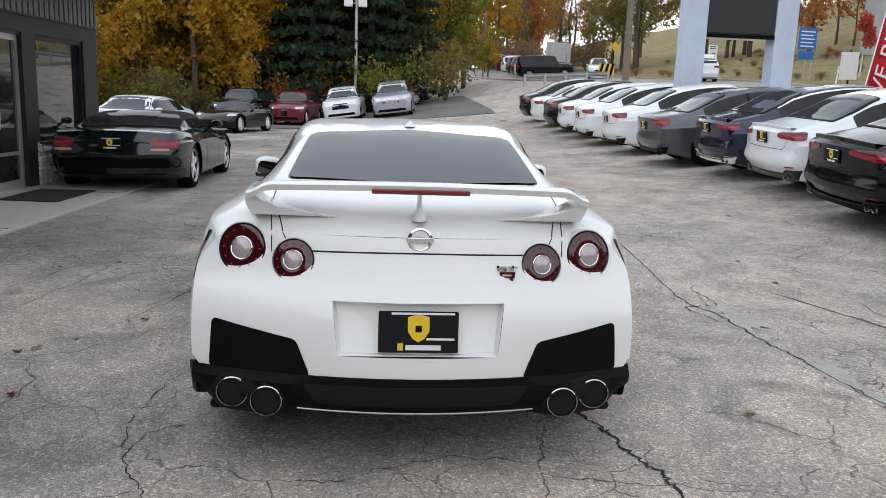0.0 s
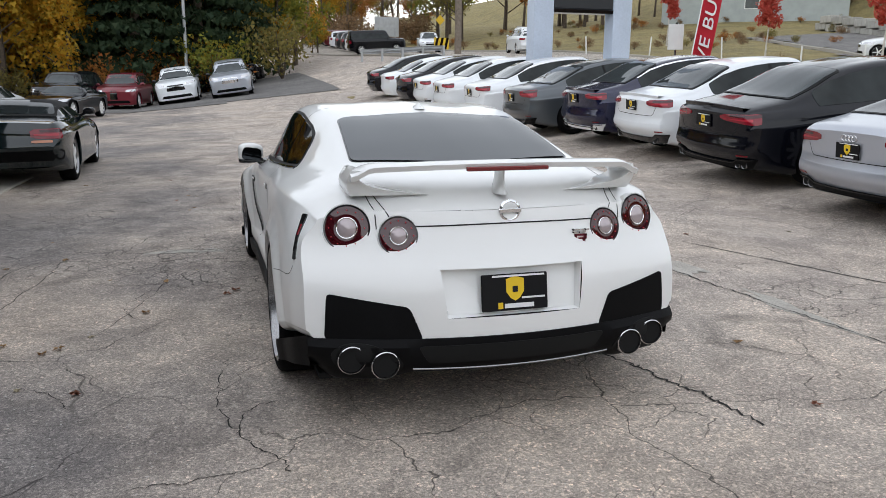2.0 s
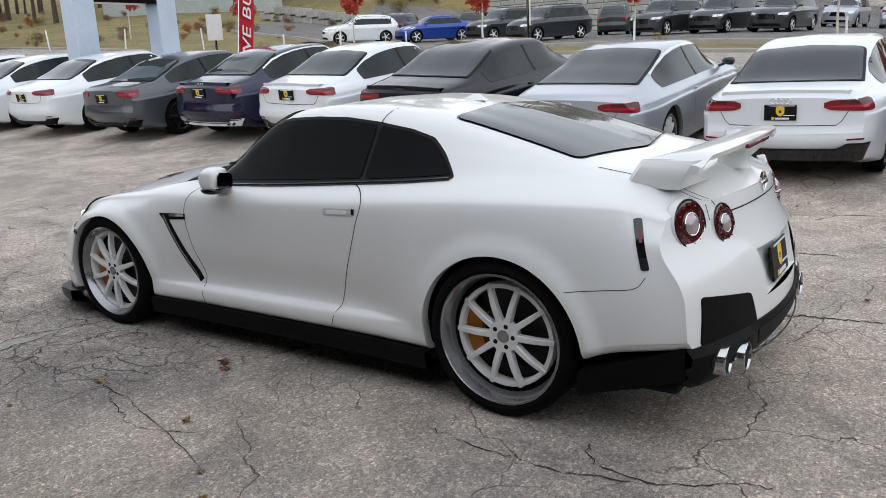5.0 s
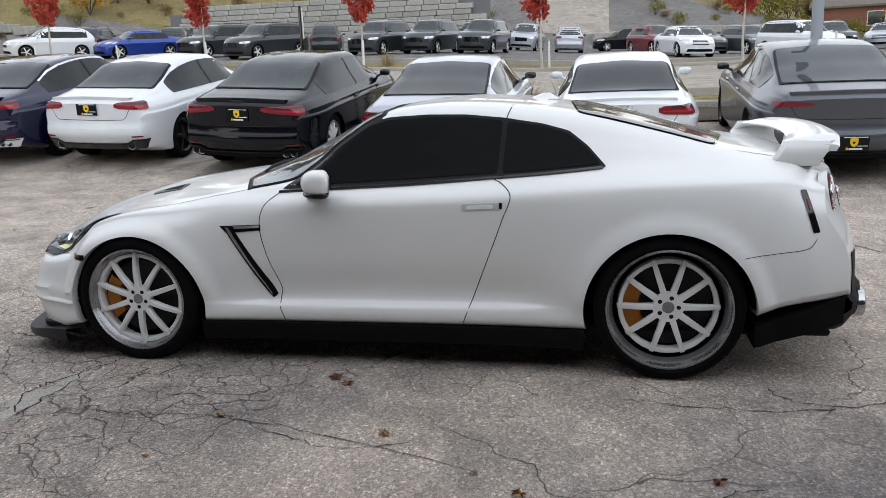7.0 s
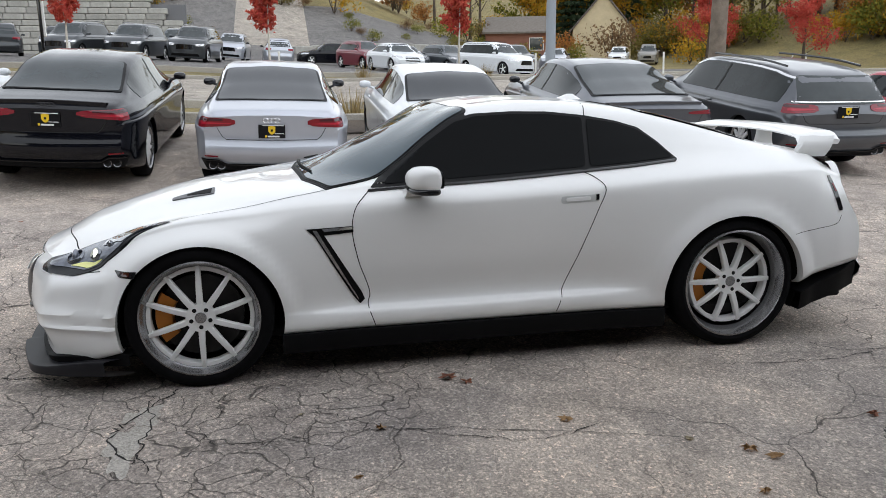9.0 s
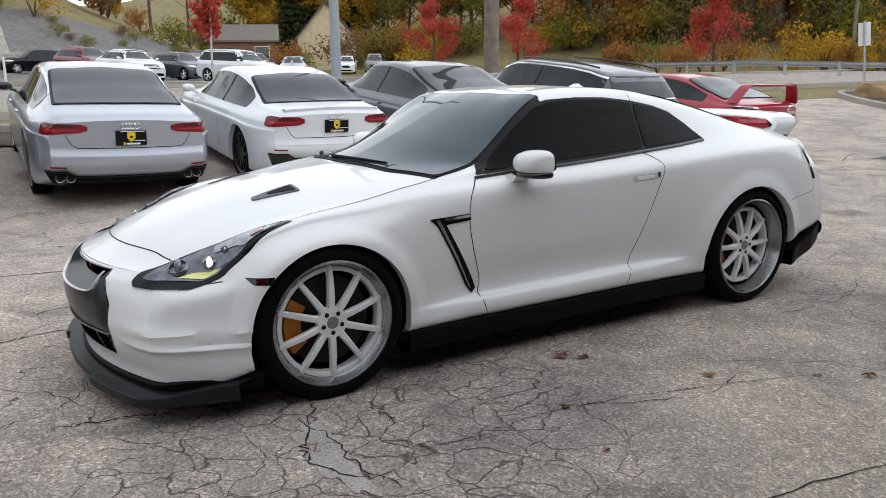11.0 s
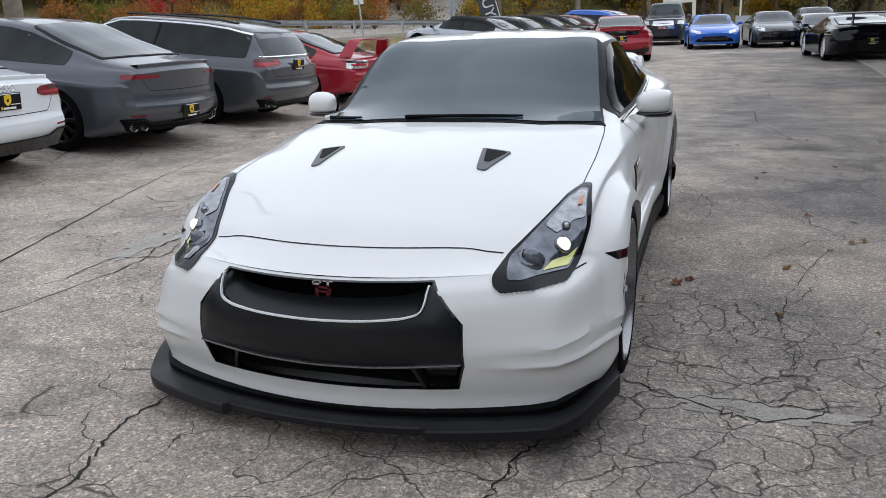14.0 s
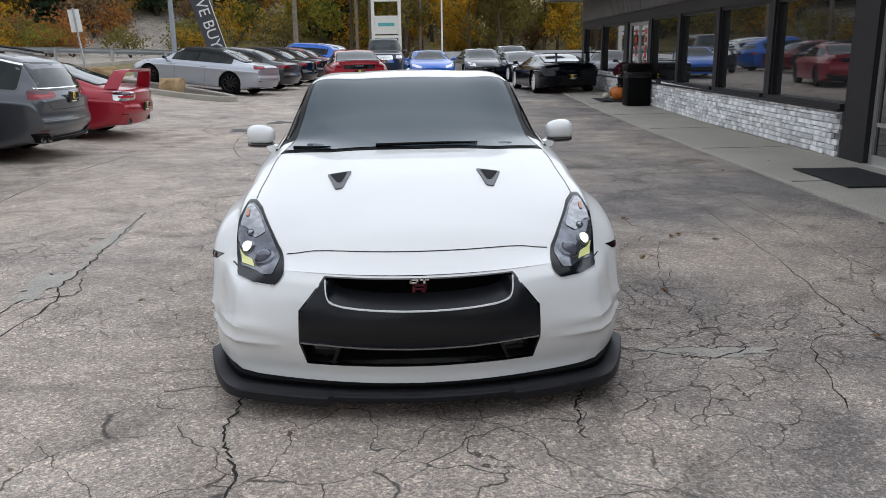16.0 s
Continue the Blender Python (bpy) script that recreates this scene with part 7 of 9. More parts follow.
def tail_lamp(tree, sg, x0, x1, hw, z0, z1, slant, lift, u0=0.0, u1=1.0):
    """A lens that follows the tail from x0 outwards and turns round the corner where x1 is near the side."""
    ox, oy = 0.3 * hw, 0.6
    end = (hw, 0.17) if x1 > 0.84 * hw else (x1, 0.03)
    a0, a1 = math.atan2(0.02 - oy, x0 - ox), math.atan2(end[1] - oy, end[0] - ox)
    rows = []
    for i in range(-1, 18):
        u = u0 + (u1 - u0) * min(max(i, 0), 16) / 16
        a = a0 + (a1 - a0) * u
        d = Vector((sg * math.cos(a), math.sin(a), 0))
        row = []
        for j in range(-1, 8):
            v = min(max(j, 0), 6) / 6
            pinch = 1 - 0.45 * (1 - smooth01(u / 0.15)) - 0.25 * smooth01((u - 0.9) / 0.1)
            lo, hi = z0 + slant * (1 - u), z1 - 0.3 * slant * (1 - u)
            z = 0.5 * (lo + hi) + (v - 0.5) * (hi - lo) * pinch
            hit = tree.ray_cast(Vector((sg * ox, oy, z)), d)[0]
            if hit is None:
                hit = tree.find_nearest(Vector((sg * x0, 0, z)))[0]
            row.append(hit + d * (lift if 0 <= j <= 6 and 0 <= i <= 16 else -0.012))
        rows.append(row)
    bm = bmesh.new()
    grid_faces(bm, rows)
    bmesh.ops.recalc_face_normals(bm, faces=bm.faces)
    if sum(f.normal.y for f in bm.faces) > 0:
        bmesh.ops.reverse_faces(bm, faces=bm.faces)
    return bm


def lot_car(name, label, style, paint_, L, W, Hh, at, wheelbase=2.8, rear_over=None, wheel_r=0.34, lamps=(), front_lamps=(), plate=None, exhausts=(), diffuser=None, spokes=10,
            wheel_mat=None, fine=True, roof_mat=None, glass=None, group="", spoiler=0.0, grille=None, mirrors=True, badge_z=None, rack=False, strip_z=None, sill=0.2, wing=False, bow=(0.16, 0.3), trim=None, tail_panel=None):
    """A car facing +y with its tail at y = 0; lamps are (x0, z0, x1, z1, slant, material) in the rear view, mirrored."""
    st = STYLES[style]
    top = curve(*[(a * L, b_ * Hh) for a, b_ in st["top"]])
    ro = rear_over if rear_over is not None else (L - wheelbase) * 0.53
    hw = W / 2
    belt0 = st["belt"] * Hh
    glass = glass or FARGLASS
    taper = curve((0, 0.82), (0.012 * L, 0.875), (0.035 * L, 0.925), (0.09 * L, 0.97), (0.18 * L, 0.995), (0.3 * L, 1.0), (0.75 * L, 1.0), (0.9 * L, 0.965), (0.97 * L, 0.9), (L, 0.80))

    def keys(s):
        t = top(s)
        k = taper(s)
        zb = sill + 0.10 * smooth01((0.13 * L - s) / (0.11 * L))
        belt = min(t - 0.035, belt0 + 0.045 * (0.5 - s / L) * Hh / 1.4)
        g = smooth01((t - belt - 0.04) / 0.3)
        xb = hw * k * (0.915 - 0.02 * (1 - g))
        xr = hw * k * (0.80 - 0.16 * g)
        zr = t - 0.012 - 0.035 * g - 0.02 * (1 - g)
        sh = belt - 0.05 - 0.02 * (1 - g)
        return [(0, zb), (hw * k * 0.94, zb), (hw * k * 0.972, zb + 0.04), (hw * k * 0.985, zb + 0.18), (hw * k * 0.992, 0.5 * (zb + 0.18 + sh) + 0.02), (hw * k, sh - 0.088), (hw * k * 0.984, sh - 0.068), (hw * k * 0.958, sh), (xb, belt),
                (0.45 * xb + 0.55 * xr + 0.012 * g, 0.5 * belt + 0.5 * zr), (xr, zr), (xr * 0.5, zr + 0.75 * (t - zr)), (0, t)]

    def place(s, x, z):
        r, f = smooth01((0.22 * L - s) / (0.22 * L)), smooth01((s - 0.78 * L) / (0.22 * L))
        rl = smooth01((0.06 * L - s) / (0.06 * L))
        low = 0.10 * max(0.0, (0.48 - z)) / 0.3 - 0.045 * math.exp(-((z - 0.54) / 0.1) ** 2)
        return Vector((x, s + bow[0] * r * x * x / (hw * hw) - bow[1] * f * x * x / (hw * hw) * 1.2 + rl * low - f * 0.25 * max(0.0, 0.35 - z), z))

    bm = shell(keys, 0, L, place, n=5 if fine else 3, step=0.045 if fine else 0.13, cap_to=12)
    tree = BVHTree.FromBMesh(bm)
    car = thing(name, label, "car", at, group)
    yr, yf = ro, ro + wheelbase
    for y in (yr, yf):
        cut_arch(bm, y, wheel_r * 0.98, wheel_r * 1.09, 0.06, hw * 0.55)
    part("body", bm, paint_, car)
    part("underbody", box(bmesh.new(), -hw * 0.74, 0.55, 0.19, hw * 0.74, L - 0.45, sill + 0.06, 0.02), VOID, car, "dark underbody")
    for y in (yr, yf):
        for sg in (-1, 1):
            part("wheel_arch_liner", liner(y, wheel_r * 0.98, wheel_r * 1.12, hw * 0.5, hw * 0.93, sg), VOID, car)
    stp = 0.09 if fine else 0.16
    for sg in (-1, 1):
        for y in (yr, yf):
            wheel(car, sg * hw * 0.955, y, wheel_r, wheel_r, wheel_r * 0.74, 0.22, spokes=spokes, silver=wheel_mat or SILVER, lip=wheel_mat or LIPMETAL, spin=0.2 + 0.3 * sg, dish=0.03, spoke_w=0.02, fine=False, lugs=False)
        side = "+x" if sg > 0 else "-x"
        y0, y1 = st["side"][0] * L, st["side"][1] * L
        pts_top, pts_bot = [], []
        for y in np.linspace(y0, y1, 9):
            t, k = top(y), keys(y)
            zt = k[10][1] - 0.035
            zl = k[8][1] + 0.03
            if zt - zl > 0.04:
                pts_top.append((y, zt))
                pts_bot.append((y, zl))
        if len(pts_top) > 3:
            out = pts_top + [(pts_bot[-1][0] + 0.06, pts_bot[-1][1])] + pts_bot[::-1]
            part("side_window", patch(tree, rounded(out, 0.03, 3), side, 0.004, stp), SIDEGLASS, car, "dark side windows")
            if trim:
                part("window_trim", patch(tree, strip([(a, b_ + 0.018) for a, b_ in pts_top], 0.022), side, 0.006, stp), trim, car, "bright window trim")
            if fine and style not in ("roadster", "super"):
                ym = y0 + (y1 - y0) * (0.52 if style != "coupe" else 0.40)
                part("door_pillar", patch(tree, strip([(ym, belt0 + 0.03), (ym - 0.05, top(ym) - 0.09)], 0.05), side, 0.007, stp), PILLAR, car, "black door pillar")
        if fine:
            for yy in (ro + wheelbase * 0.30, ro + wheelbase * 0.68):
                part("door_gap", patch(tree, strip([(yy, sill + 0.12), (yy - 0.03, belt0 - 0.02)], 0.008), side, 0.0015, stp, 0.0), SEAM, car)
            for yy in (ro + wheelbase * 0.36, ro + wheelbase * 0.74)[(1 if style in ("coupe", "super", "roadster") else 0):]:
                part("door_handle", patch(tree, rounded([(yy - 0.16, belt0 - 0.12), (yy, belt0 - 0.115), (yy, belt0 - 0.09), (yy - 0.16, belt0 - 0.095)], 0.008), side, 0.02, 0.04, 0.02), paint_, car)
        if mirrors:
            ymir = st["wind"][1] * L - 0.22
            bmm = bmesh.new()
            grid_faces(bmm, [[(sg * (hw * 0.915 + 0.02 + 0.175 * t), ymir + 0.065 * w_ * math.copysign(abs(math.cos(a)) ** 0.7, math.cos(a)) - 0.03 * t, belt0 + 0.075 + 0.058 * w_ * math.sin(a)) for a in np.linspace(0, 2 * math.pi, 13)] for t, w_ in ((0, 0.45), (0.15, 0.8), (0.5, 1.0), (0.85, 0.9), (1.0, 0.5))])
            bmesh.ops.holes_fill(bmm, edges=bmm.edges)
            bmesh.ops.remove_doubles(bmm, verts=bmm.verts, dist=1e-4)
            part("door_mirror", tube(bmm, [(sg * hw * 0.88, ymir, belt0 + 0.005), (sg * (hw * 0.915 + 0.07), ymir, belt0 + 0.05)], 0.022, 6), GLOSS_BLACK if paint_ in (PAINT["silver"], PAINT["grey"]) or "black" in label else paint_, car)
        if exhausts:
            for x, z, r in exhausts:
                z = max(z, sill + 0.155)
                yy = tree.ray_cast(Vector((sg * x, -3, z)), Vector((0, 1, 0)))[0].y - 0.022
                b2 = revolve(bmesh.new(), [(r * 0.86, 0.12), (r * 0.88, 0.0), (r, -0.004), (r, 0.14)], 20, Matrix.Translation((sg * x, yy, z)) @ Matrix.Rotation(radians(90), 4, "Z"))
                ex = part("exhaust_tip", b2, LIPMETAL, car, "dark chrome exhaust tip")
                # the pipe's inner shade is a flat black disc
                part("exhaust_inside", cyl(bmesh.new(), (sg * x, yy + 0.006, z), (sg * x, yy + 0.012, z), r * 0.87, seg=14), VOID, ex)
        for x0, z0, x1, z1, slant, m_ in lamps:
            lamp = part("tail_lamp", tail_lamp(tree, sg, x0, x1, hw, z0, z1, slant, 0.009), m_, car, "red tail lamp")
            if fine and x1 > 0.84 * hw and z1 - z0 > 0.08:
                part("lamp_strip", tail_lamp(tree, sg, x0, x1, hw, z0 + 0.30 * (z1 - z0), z0 + 0.56 * (z1 - z0), slant * 0.6, 0.011, 0.1, 0.84), LAMPSTRIP, lamp, "brighter red light strip")
                part("lamp_shade", tail_lamp(tree, sg, x0, x1, hw, z0 + 0.64 * (z1 - z0), z1 - 0.012, slant * 0.2, 0.011, 0.3, 1.0), DARKLENS, lamp, "dark upper lens")
        for x0, z0, x1, z1, slant, m_ in front_lamps:
            out = [(sg * x0, z0), (sg * x1, z0 + slant), (sg * x1, z1 + slant), (sg * x0, z1)]
            part("headlamp", patch(tree, rounded(out, 0.02, 3), "+y", 0.005, 0.08, 0.02), m_, car, "clear headlamp")
    # windscreen, rear window
    w0, w1 = st["wind"][0] * L, st["wind"][1] * L
    xk0, xk1 = keys(w0)[10][0] * 0.97, keys(w1)[10][0] * 1.0
    out = [(-xk0, w0 + 0.05), (0, w0 + 0.02), (xk0, w0 + 0.05), (xk1, w1 - 0.12), (xk1 * 0.6, w1 - 0.04), (0, w1), (-xk1 * 0.6, w1 - 0.04), (-xk1, w1 - 0.12)]
    part("windscreen", patch(tree, rounded(out, 0.04, 3), "+z", 0.004, stp), glass if glass is not SMOKED else SCREEN, car, "windscreen")
    if st["rear"]:
        r0, r1 = st["rear"][0] * L, st["rear"][1] * L
        a0, a1 = keys(r0 + 0.12)[10][0] * 0.93, keys(r1)[10][0] * 0.93
        out = [(-a0, r0 + 0.07), (0, r0), (a0, r0 + 0.07), (a1, r1), (0, r1 + 0.04), (-a1, r1)]
        part("rear_window_surround", patch(tree, rounded([(p * 1.05, q + (0.02 if q > (r0 + r1) / 2 else -0.02)) for p, q in out], 0.06, 3), "+z", 0.009, stp * 0.7), PILLAR, car)
        part("rear_window", patch(tree, rounded(out, 0.06, 3), "+z", 0.013, stp * 0.7), glass, car, "rear window")
    else:
        zt, zl = Hh * 0.915, belt0 + 0.05
        out = [(-hw * 0.70, zl), (hw * 0.70, zl), (hw * 0.60, zt), (-hw * 0.60, zt)]
        part("rear_window", patch(tree, rounded(out, 0.06, 3), "-y", 0.006, stp), glass, car, "rear window")
    if roof_mat:
        r0, r1 = (st["rear"] or st["side"])[0] * L, w0 + 0.03
        a = keys((r0 + r1) / 2)[10][0]
        part("soft_top", patch(tree, rounded([(-a * 1.1, r0 - 0.05), (a * 1.1, r0 - 0.05), (a * 1.12, r1), (-a * 1.12, r1)], 0.08), "+z", 0.012, 0.08, 0.04), roof_mat, car, "black fabric soft top")
        if st["rear"]:
            part("rear_window", patch(tree, rounded([(-a * 0.55, r0 + 0.06), (a * 0.55, r0 + 0.06), (a * 0.5, r1 * 0.45 + r0 * 0.55), (-a * 0.5, r1 * 0.45 + r0 * 0.55)], 0.06), "+z", 0.02, 0.08, 0.01), glass, car, "small rear window")
    if diffuser:
        z0, z1, m_ = diffuser
        zl = max(z0, sill + 0.108)
        out = [(-hw * 0.87, z1 + 0.03), (-hw * 0.66, z1 + 0.03), (-hw * 0.56, z1 - 0.025), (hw * 0.56, z1 - 0.025), (hw * 0.66, z1 + 0.03), (hw * 0.87, z1 + 0.03), (hw * 0.80, zl), (-hw * 0.80, zl)]
        dif = part("rear_diffuser", patch(tree, rounded(out, 0.02), "-y", 0.014, 0.035, 0.03), m_, car, "dark rear diffuser")
        if fine:
            part("diffuser_edge", patch(tree, strip([(-hw * 0.84, z1 + 0.022), (-hw * 0.655, z1 + 0.022), (-hw * 0.555, z1 - 0.033), (hw * 0.555, z1 - 0.033), (hw * 0.655, z1 + 0.022), (hw * 0.84, z1 + 0.022)], 0.014), "-y", 0.022, 0.035, 0.012), ALLOY_DARK, dif, "gloss edge of the diffuser")
    if tail_panel:
        x, z0, z1, m_ = tail_panel
        part("tail_panel", patch(tree, rounded([(-x, z0), (x, z0), (x * 1.02, z1), (-x * 1.02, z1)], 0.04), "-y", 0.004, 0.08, 0.01), m_, car, "tail panel")
    if strip_z:
        part("tail_trim", patch(tree, strip([(-hw * 0.75, strip_z), (0, strip_z + 0.005), (hw * 0.75, strip_z)], 0.014), "-y", 0.008, 0.06, 0.01), CHROME, car, "chrome tail trim")
    if fine and style in ("sedan", "coupe", "fast", "wagon"):
        for sg in (-1, 1):
            zq = (diffuser[1] if diffuser else 0.42) + 0.055
            part("bumper_reflector", patch(tree, rounded([(sg * hw * 0.66, zq), (sg * hw * 0.82, zq + 0.004), (sg * hw * 0.82, zq + 0.022), (sg * hw * 0.66, zq + 0.018)], 0.006), "-y", 0.006, 0.05, 0.01), REDLENS, car, "red bumper reflector")
        zl = min([q[1] for q in lamps] or [0.8])
        part("boot_gap", patch(tree, strip([(-hw * 0.66, zl + 0.01), (-hw * 0.60, zl - 0.09), (-hw * 0.55, zl - 0.125), (hw * 0.55, zl - 0.125), (hw * 0.60, zl - 0.09), (hw * 0.66, zl + 0.01)], 0.008), "-y", 0.0015, 0.05, 0.0), SEAM, car)
        part("bumper_crease", patch(tree, strip([(-hw * 0.78, 0.60), (0, 0.595), (hw * 0.78, 0.60)], 0.012), "-y", 0.004, 0.05, 0.006), paint_, car)
    if plate:
        z, w = plate
        yp = min(tree.ray_cast(Vector((a, -3, z + dz)), Vector((0, 1, 0)))[0].y for a in (0, 0.15) for dz in (-0.08, -0.04, 0, 0.04, 0.08))
        number_plate(car, (0, yp - 0.012, z), 0, 0.31, 0.158)
    if badge_z:
        hit, *_ = tree.ray_cast(Vector((0, -3, badge_z)), Vector((0, 1, 0)))
        b2 = bmesh.new()
        for i in range(4):
            revolve(b2, [(0.026, -0.004), (0.030, -0.008), (0.034, -0.004)], 14, Matrix.Translation((-0.066 + i * 0.044, hit.y - 0.002, badge_z)) @ Matrix.Rotation(radians(90), 4, "Z"))
        part("emblem", b2, CHROME if "black" not in label else GLOSS_BLACK, car, "row of plain rings")
    if spoiler:
        rows = []
        for x in np.linspace(-hw * 0.66, hw * 0.66, 25):
            yy = 0.012 * L + bow[0] * (x / hw) ** 2
            z, zr = (tree.ray_cast(Vector((x, yy + q, 3)), Vector((0, 0, -1)))[0].z for q in (0.10, 0.0))
            h = 0.018 + 0.6 * spoiler * math.cos(x / hw * 2.2)
            rows.append([(x, yy + 0.10, z - 0.01), (x, yy + 0.10, z + 0.002), (x, yy - 0.006, max(z, zr) + h), (x, yy - 0.014, max(z, zr) + h - 0.006), (x, yy - 0.004, zr - 0.015)])
        b2 = bmesh.new()
        grid_faces(b2, rows)
        bmesh.ops.recalc_face_normals(b2, faces=b2.faces)
        bmesh.ops.holes_fill(b2, edges=[e for e in b2.edges if e.is_boundary and abs(e.verts[0].co.x) > hw * 0.655 and abs(e.verts[1].co.x) > hw * 0.655])
        part("boot_spoiler", b2, paint_, car, "small boot lid spoiler")
    if wing:
        b2 = bmesh.new()
        rows = []
        for x in np.linspace(-hw * 0.86, hw * 0.86, 25):
            a = abs(x) / (hw * 0.86)
            dz = 0.0 if a < 0.72 else -0.33 * ((a - 0.72) / 0.28) ** 1.3
            c = 0.22 + 0.12 * max(0, a - 0.7)
            yy = -0.02 + 0.18 * a * a
            rows.append([(x, yy + c * p, Hh * 0.97 + dz + h) for p, h in ((0, 0.02), (0.3, 0.03), (1, 0.0), (0.6, -0.012), (0.1, -0.012), (0, 0.02))])
        grid_faces(b2, rows)
        bmesh.ops.recalc_face_normals(b2, faces=b2.faces)
        part("rear_wing", b2, paint_, car, "tall hoop rear wing")
    if grille:
        x, z0, z1, m_ = grille
        part("grille", patch(tree, rounded([(-x, z0), (x, z0), (x * 0.85, z1), (-x * 0.85, z1)], 0.04), "+y", 0.005, 0.08, 0.02), m_, car, "dark front grille")
        part("lower_intake", patch(tree, rounded([(-hw * 0.7, sill + 0.08), (hw * 0.7, sill + 0.08), (hw * 0.62, sill + 0.2), (-hw * 0.62, sill + 0.2)], 0.03), "+y", 0.005, 0.08, 0.02), BLACK_PLASTIC, car, "black lower intake")
    if rack:
        for sg in (-1, 1):
            xr = hw * 0.60
            b2 = tube(bmesh.new(), [(sg * xr, y, top(y) + 0.03) for y in np.linspace(0.13 * L, 0.53 * L, 7)], 0.018, 6)
            part("roof_rail", b2, GLOSS_BLACK, car, "black roof rail")
    return car


def stand(x, y, yaw, L=4.7):
    """The pose of a car whose tail's middle stands at (x, y) and that faces yaw (0 is +y), lying along the ground."""
    d = Vector((-math.sin(radians(yaw)), math.cos(radians(yaw)), 0))
    n = Vector((d.y, -d.x, 0))
    a, b_ = Vector((x, y, 0)) + d * 0.9, Vector((x, y, 0)) + d * (L - 0.95)
    za, zb = H(a.x, a.y), H(b_.x, b_.y)
    c = a.lerp(b_, 0.5)
    zl, zr_ = H(c.x - n.x * 0.75, c.y - n.y * 0.75), H(c.x + n.x * 0.75, c.y + n.y * 0.75)
    fwd = (d + Vector((0, 0, (zb - za) / (L - 1.85)))).normalized()
    rgt = (n + Vector((0, 0, (zr_ - zl) / 1.5))).normalized()
    up = rgt.cross(fwd).normalized()
    rgt = fwd.cross(up)
    m = Matrix((rgt, fwd, up)).transposed().to_4x4()
    z0 = za - 0.9 * (zb - za) / (L - 1.85)
    m.translation = Vector((x, y, z0 + 0.003))
    return m


RL, BR, DK = REDLENS, BRIGHTRED, mat("smoked_lamp", (0.05, 0.004, 0.008), rough=0.08, coat=1.0)
ROW = "row of parked cars beside the road"
# the row that faces the road, from south to north
lot_car("sports_car", "bright red hatchback sports car with a hoop wing", "fast", PAINT["red"], 4.52, 1.81, 1.24, stand(4.72, -7.95, -92, 4.5), 2.55, wheel_r=0.33, group=ROW, wing=True, plate=(0.60, 0),
        lamps=((0.36, 0.70, 0.80, 0.86, 0.02, CLEAR), (0.42, 0.73, 0.56, 0.83, 0, BR), (0.62, 0.73, 0.76, 0.83, 0, BR)), exhausts=((0.45, 0.24, 0.05),), bow=(0.2, 0.3))
lot_car("station_wagon", "graphite grey station wagon with roof rails", "wagon", PAINT["grey2"], 4.98, 1.87, 1.47, stand(4.82, -5.08, -92, 5.0), 2.94, wheel_r=0.35, group=ROW, plate=(0.90, 0), rack=True, strip_z=1.02, trim=CHROME,
        lamps=((0.40, 0.87, 0.86, 1.0, 0.03, BR),), exhausts=((0.56, 0.30, 0.05), (0.68, 0.30, 0.05)), diffuser=(0.26, 0.40, BLACK_PLASTIC))
lot_car("fastback", "satin grey four-door fastback on black wheels", "fast", PAINT["grey"], 5.03, 1.95, 1.44, stand(4.88, -2.4, -91.5, 5.0), 2.95, wheel_r=0.36, group=ROW, plate=(0.50, 0), wheel_mat=ALLOY_DARK, spoiler=0.012,
        lamps=((0.42, 0.885, 0.93, 0.945, 0.02, BR),), exhausts=((0.62, 0.28, 0.05), (0.74, 0.28, 0.05)), diffuser=(0.27, 0.42, BLACK_PLASTIC), bow=(0.26, 0.35))
lot_car("coupe", "white two-door coupe with smoked rear glass", "coupe", PAINT["white"], 4.72, 1.86, 1.37, stand(5.08, 0.06, -90.5, 4.7), 2.77, wheel_r=0.35, group=ROW, plate=(0.81, 0), badge_z=0.93, wheel_mat=ALLOY_DARK, spokes=10, spoiler=0.014, glass=SMOKED,
        lamps=((0.40, 0.80, 0.90, 0.93, 0.03, RL),), diffuser=(0.27, 0.47, GLOSS_BLACK))
lot_car("fastback", "silver five-door fastback with smoked lamps", "fast", PAINT["silver"], 4.97, 1.91, 1.41, stand(5.04, 2.47, -91, 4.9), 2.91, wheel_r=0.36, group=ROW, plate=(0.78, 0), badge_z=0.905, glass=SMOKED, trim=CHROME,
        lamps=((0.42, 0.80, 0.92, 0.93, 0.04, RL), (0.46, 0.835, 0.86, 0.85, 0.02, BR)), exhausts=((0.60, 0.32, 0.045), (0.70, 0.32, 0.045)), diffuser=(0.28, 0.41, BLACK_PLASTIC))
lot_car("saloon", "black saloon car with long red tail lamps", "sedan", PAINT["black"], 4.95, 1.89, 1.45, stand(5.08, 4.95, -92, 4.9), 2.92, wheel_r=0.36, group=ROW, plate=(0.86, 0), badge_z=1.01, spokes=10, spoiler=0.012,
        lamps=((0.32, 0.84, 0.91, 0.98, 0.06, BR),), exhausts=((0.60, 0.33, 0.045), (0.70, 0.33, 0.045)), diffuser=(0.27, 0.41, BLACK_PLASTIC))
lot_car("saloon", "white compact saloon with a small boot spoiler", "sedan", PAINT["white"], 4.48, 1.80, 1.40, stand(5.4, 7.3, -91, 4.4), 2.63, wheel_r=0.33, group=ROW, plate=(0.86, 0), badge_z=1.0, wheel_mat=ALLOY_DARK, spokes=5, spoiler=0.014,
        lamps=((0.40, 0.84, 0.86, 0.96, 0.03, BR),), exhausts=((0.55, 0.30, 0.06),), diffuser=(0.27, 0.42, GLOSS_BLACK))
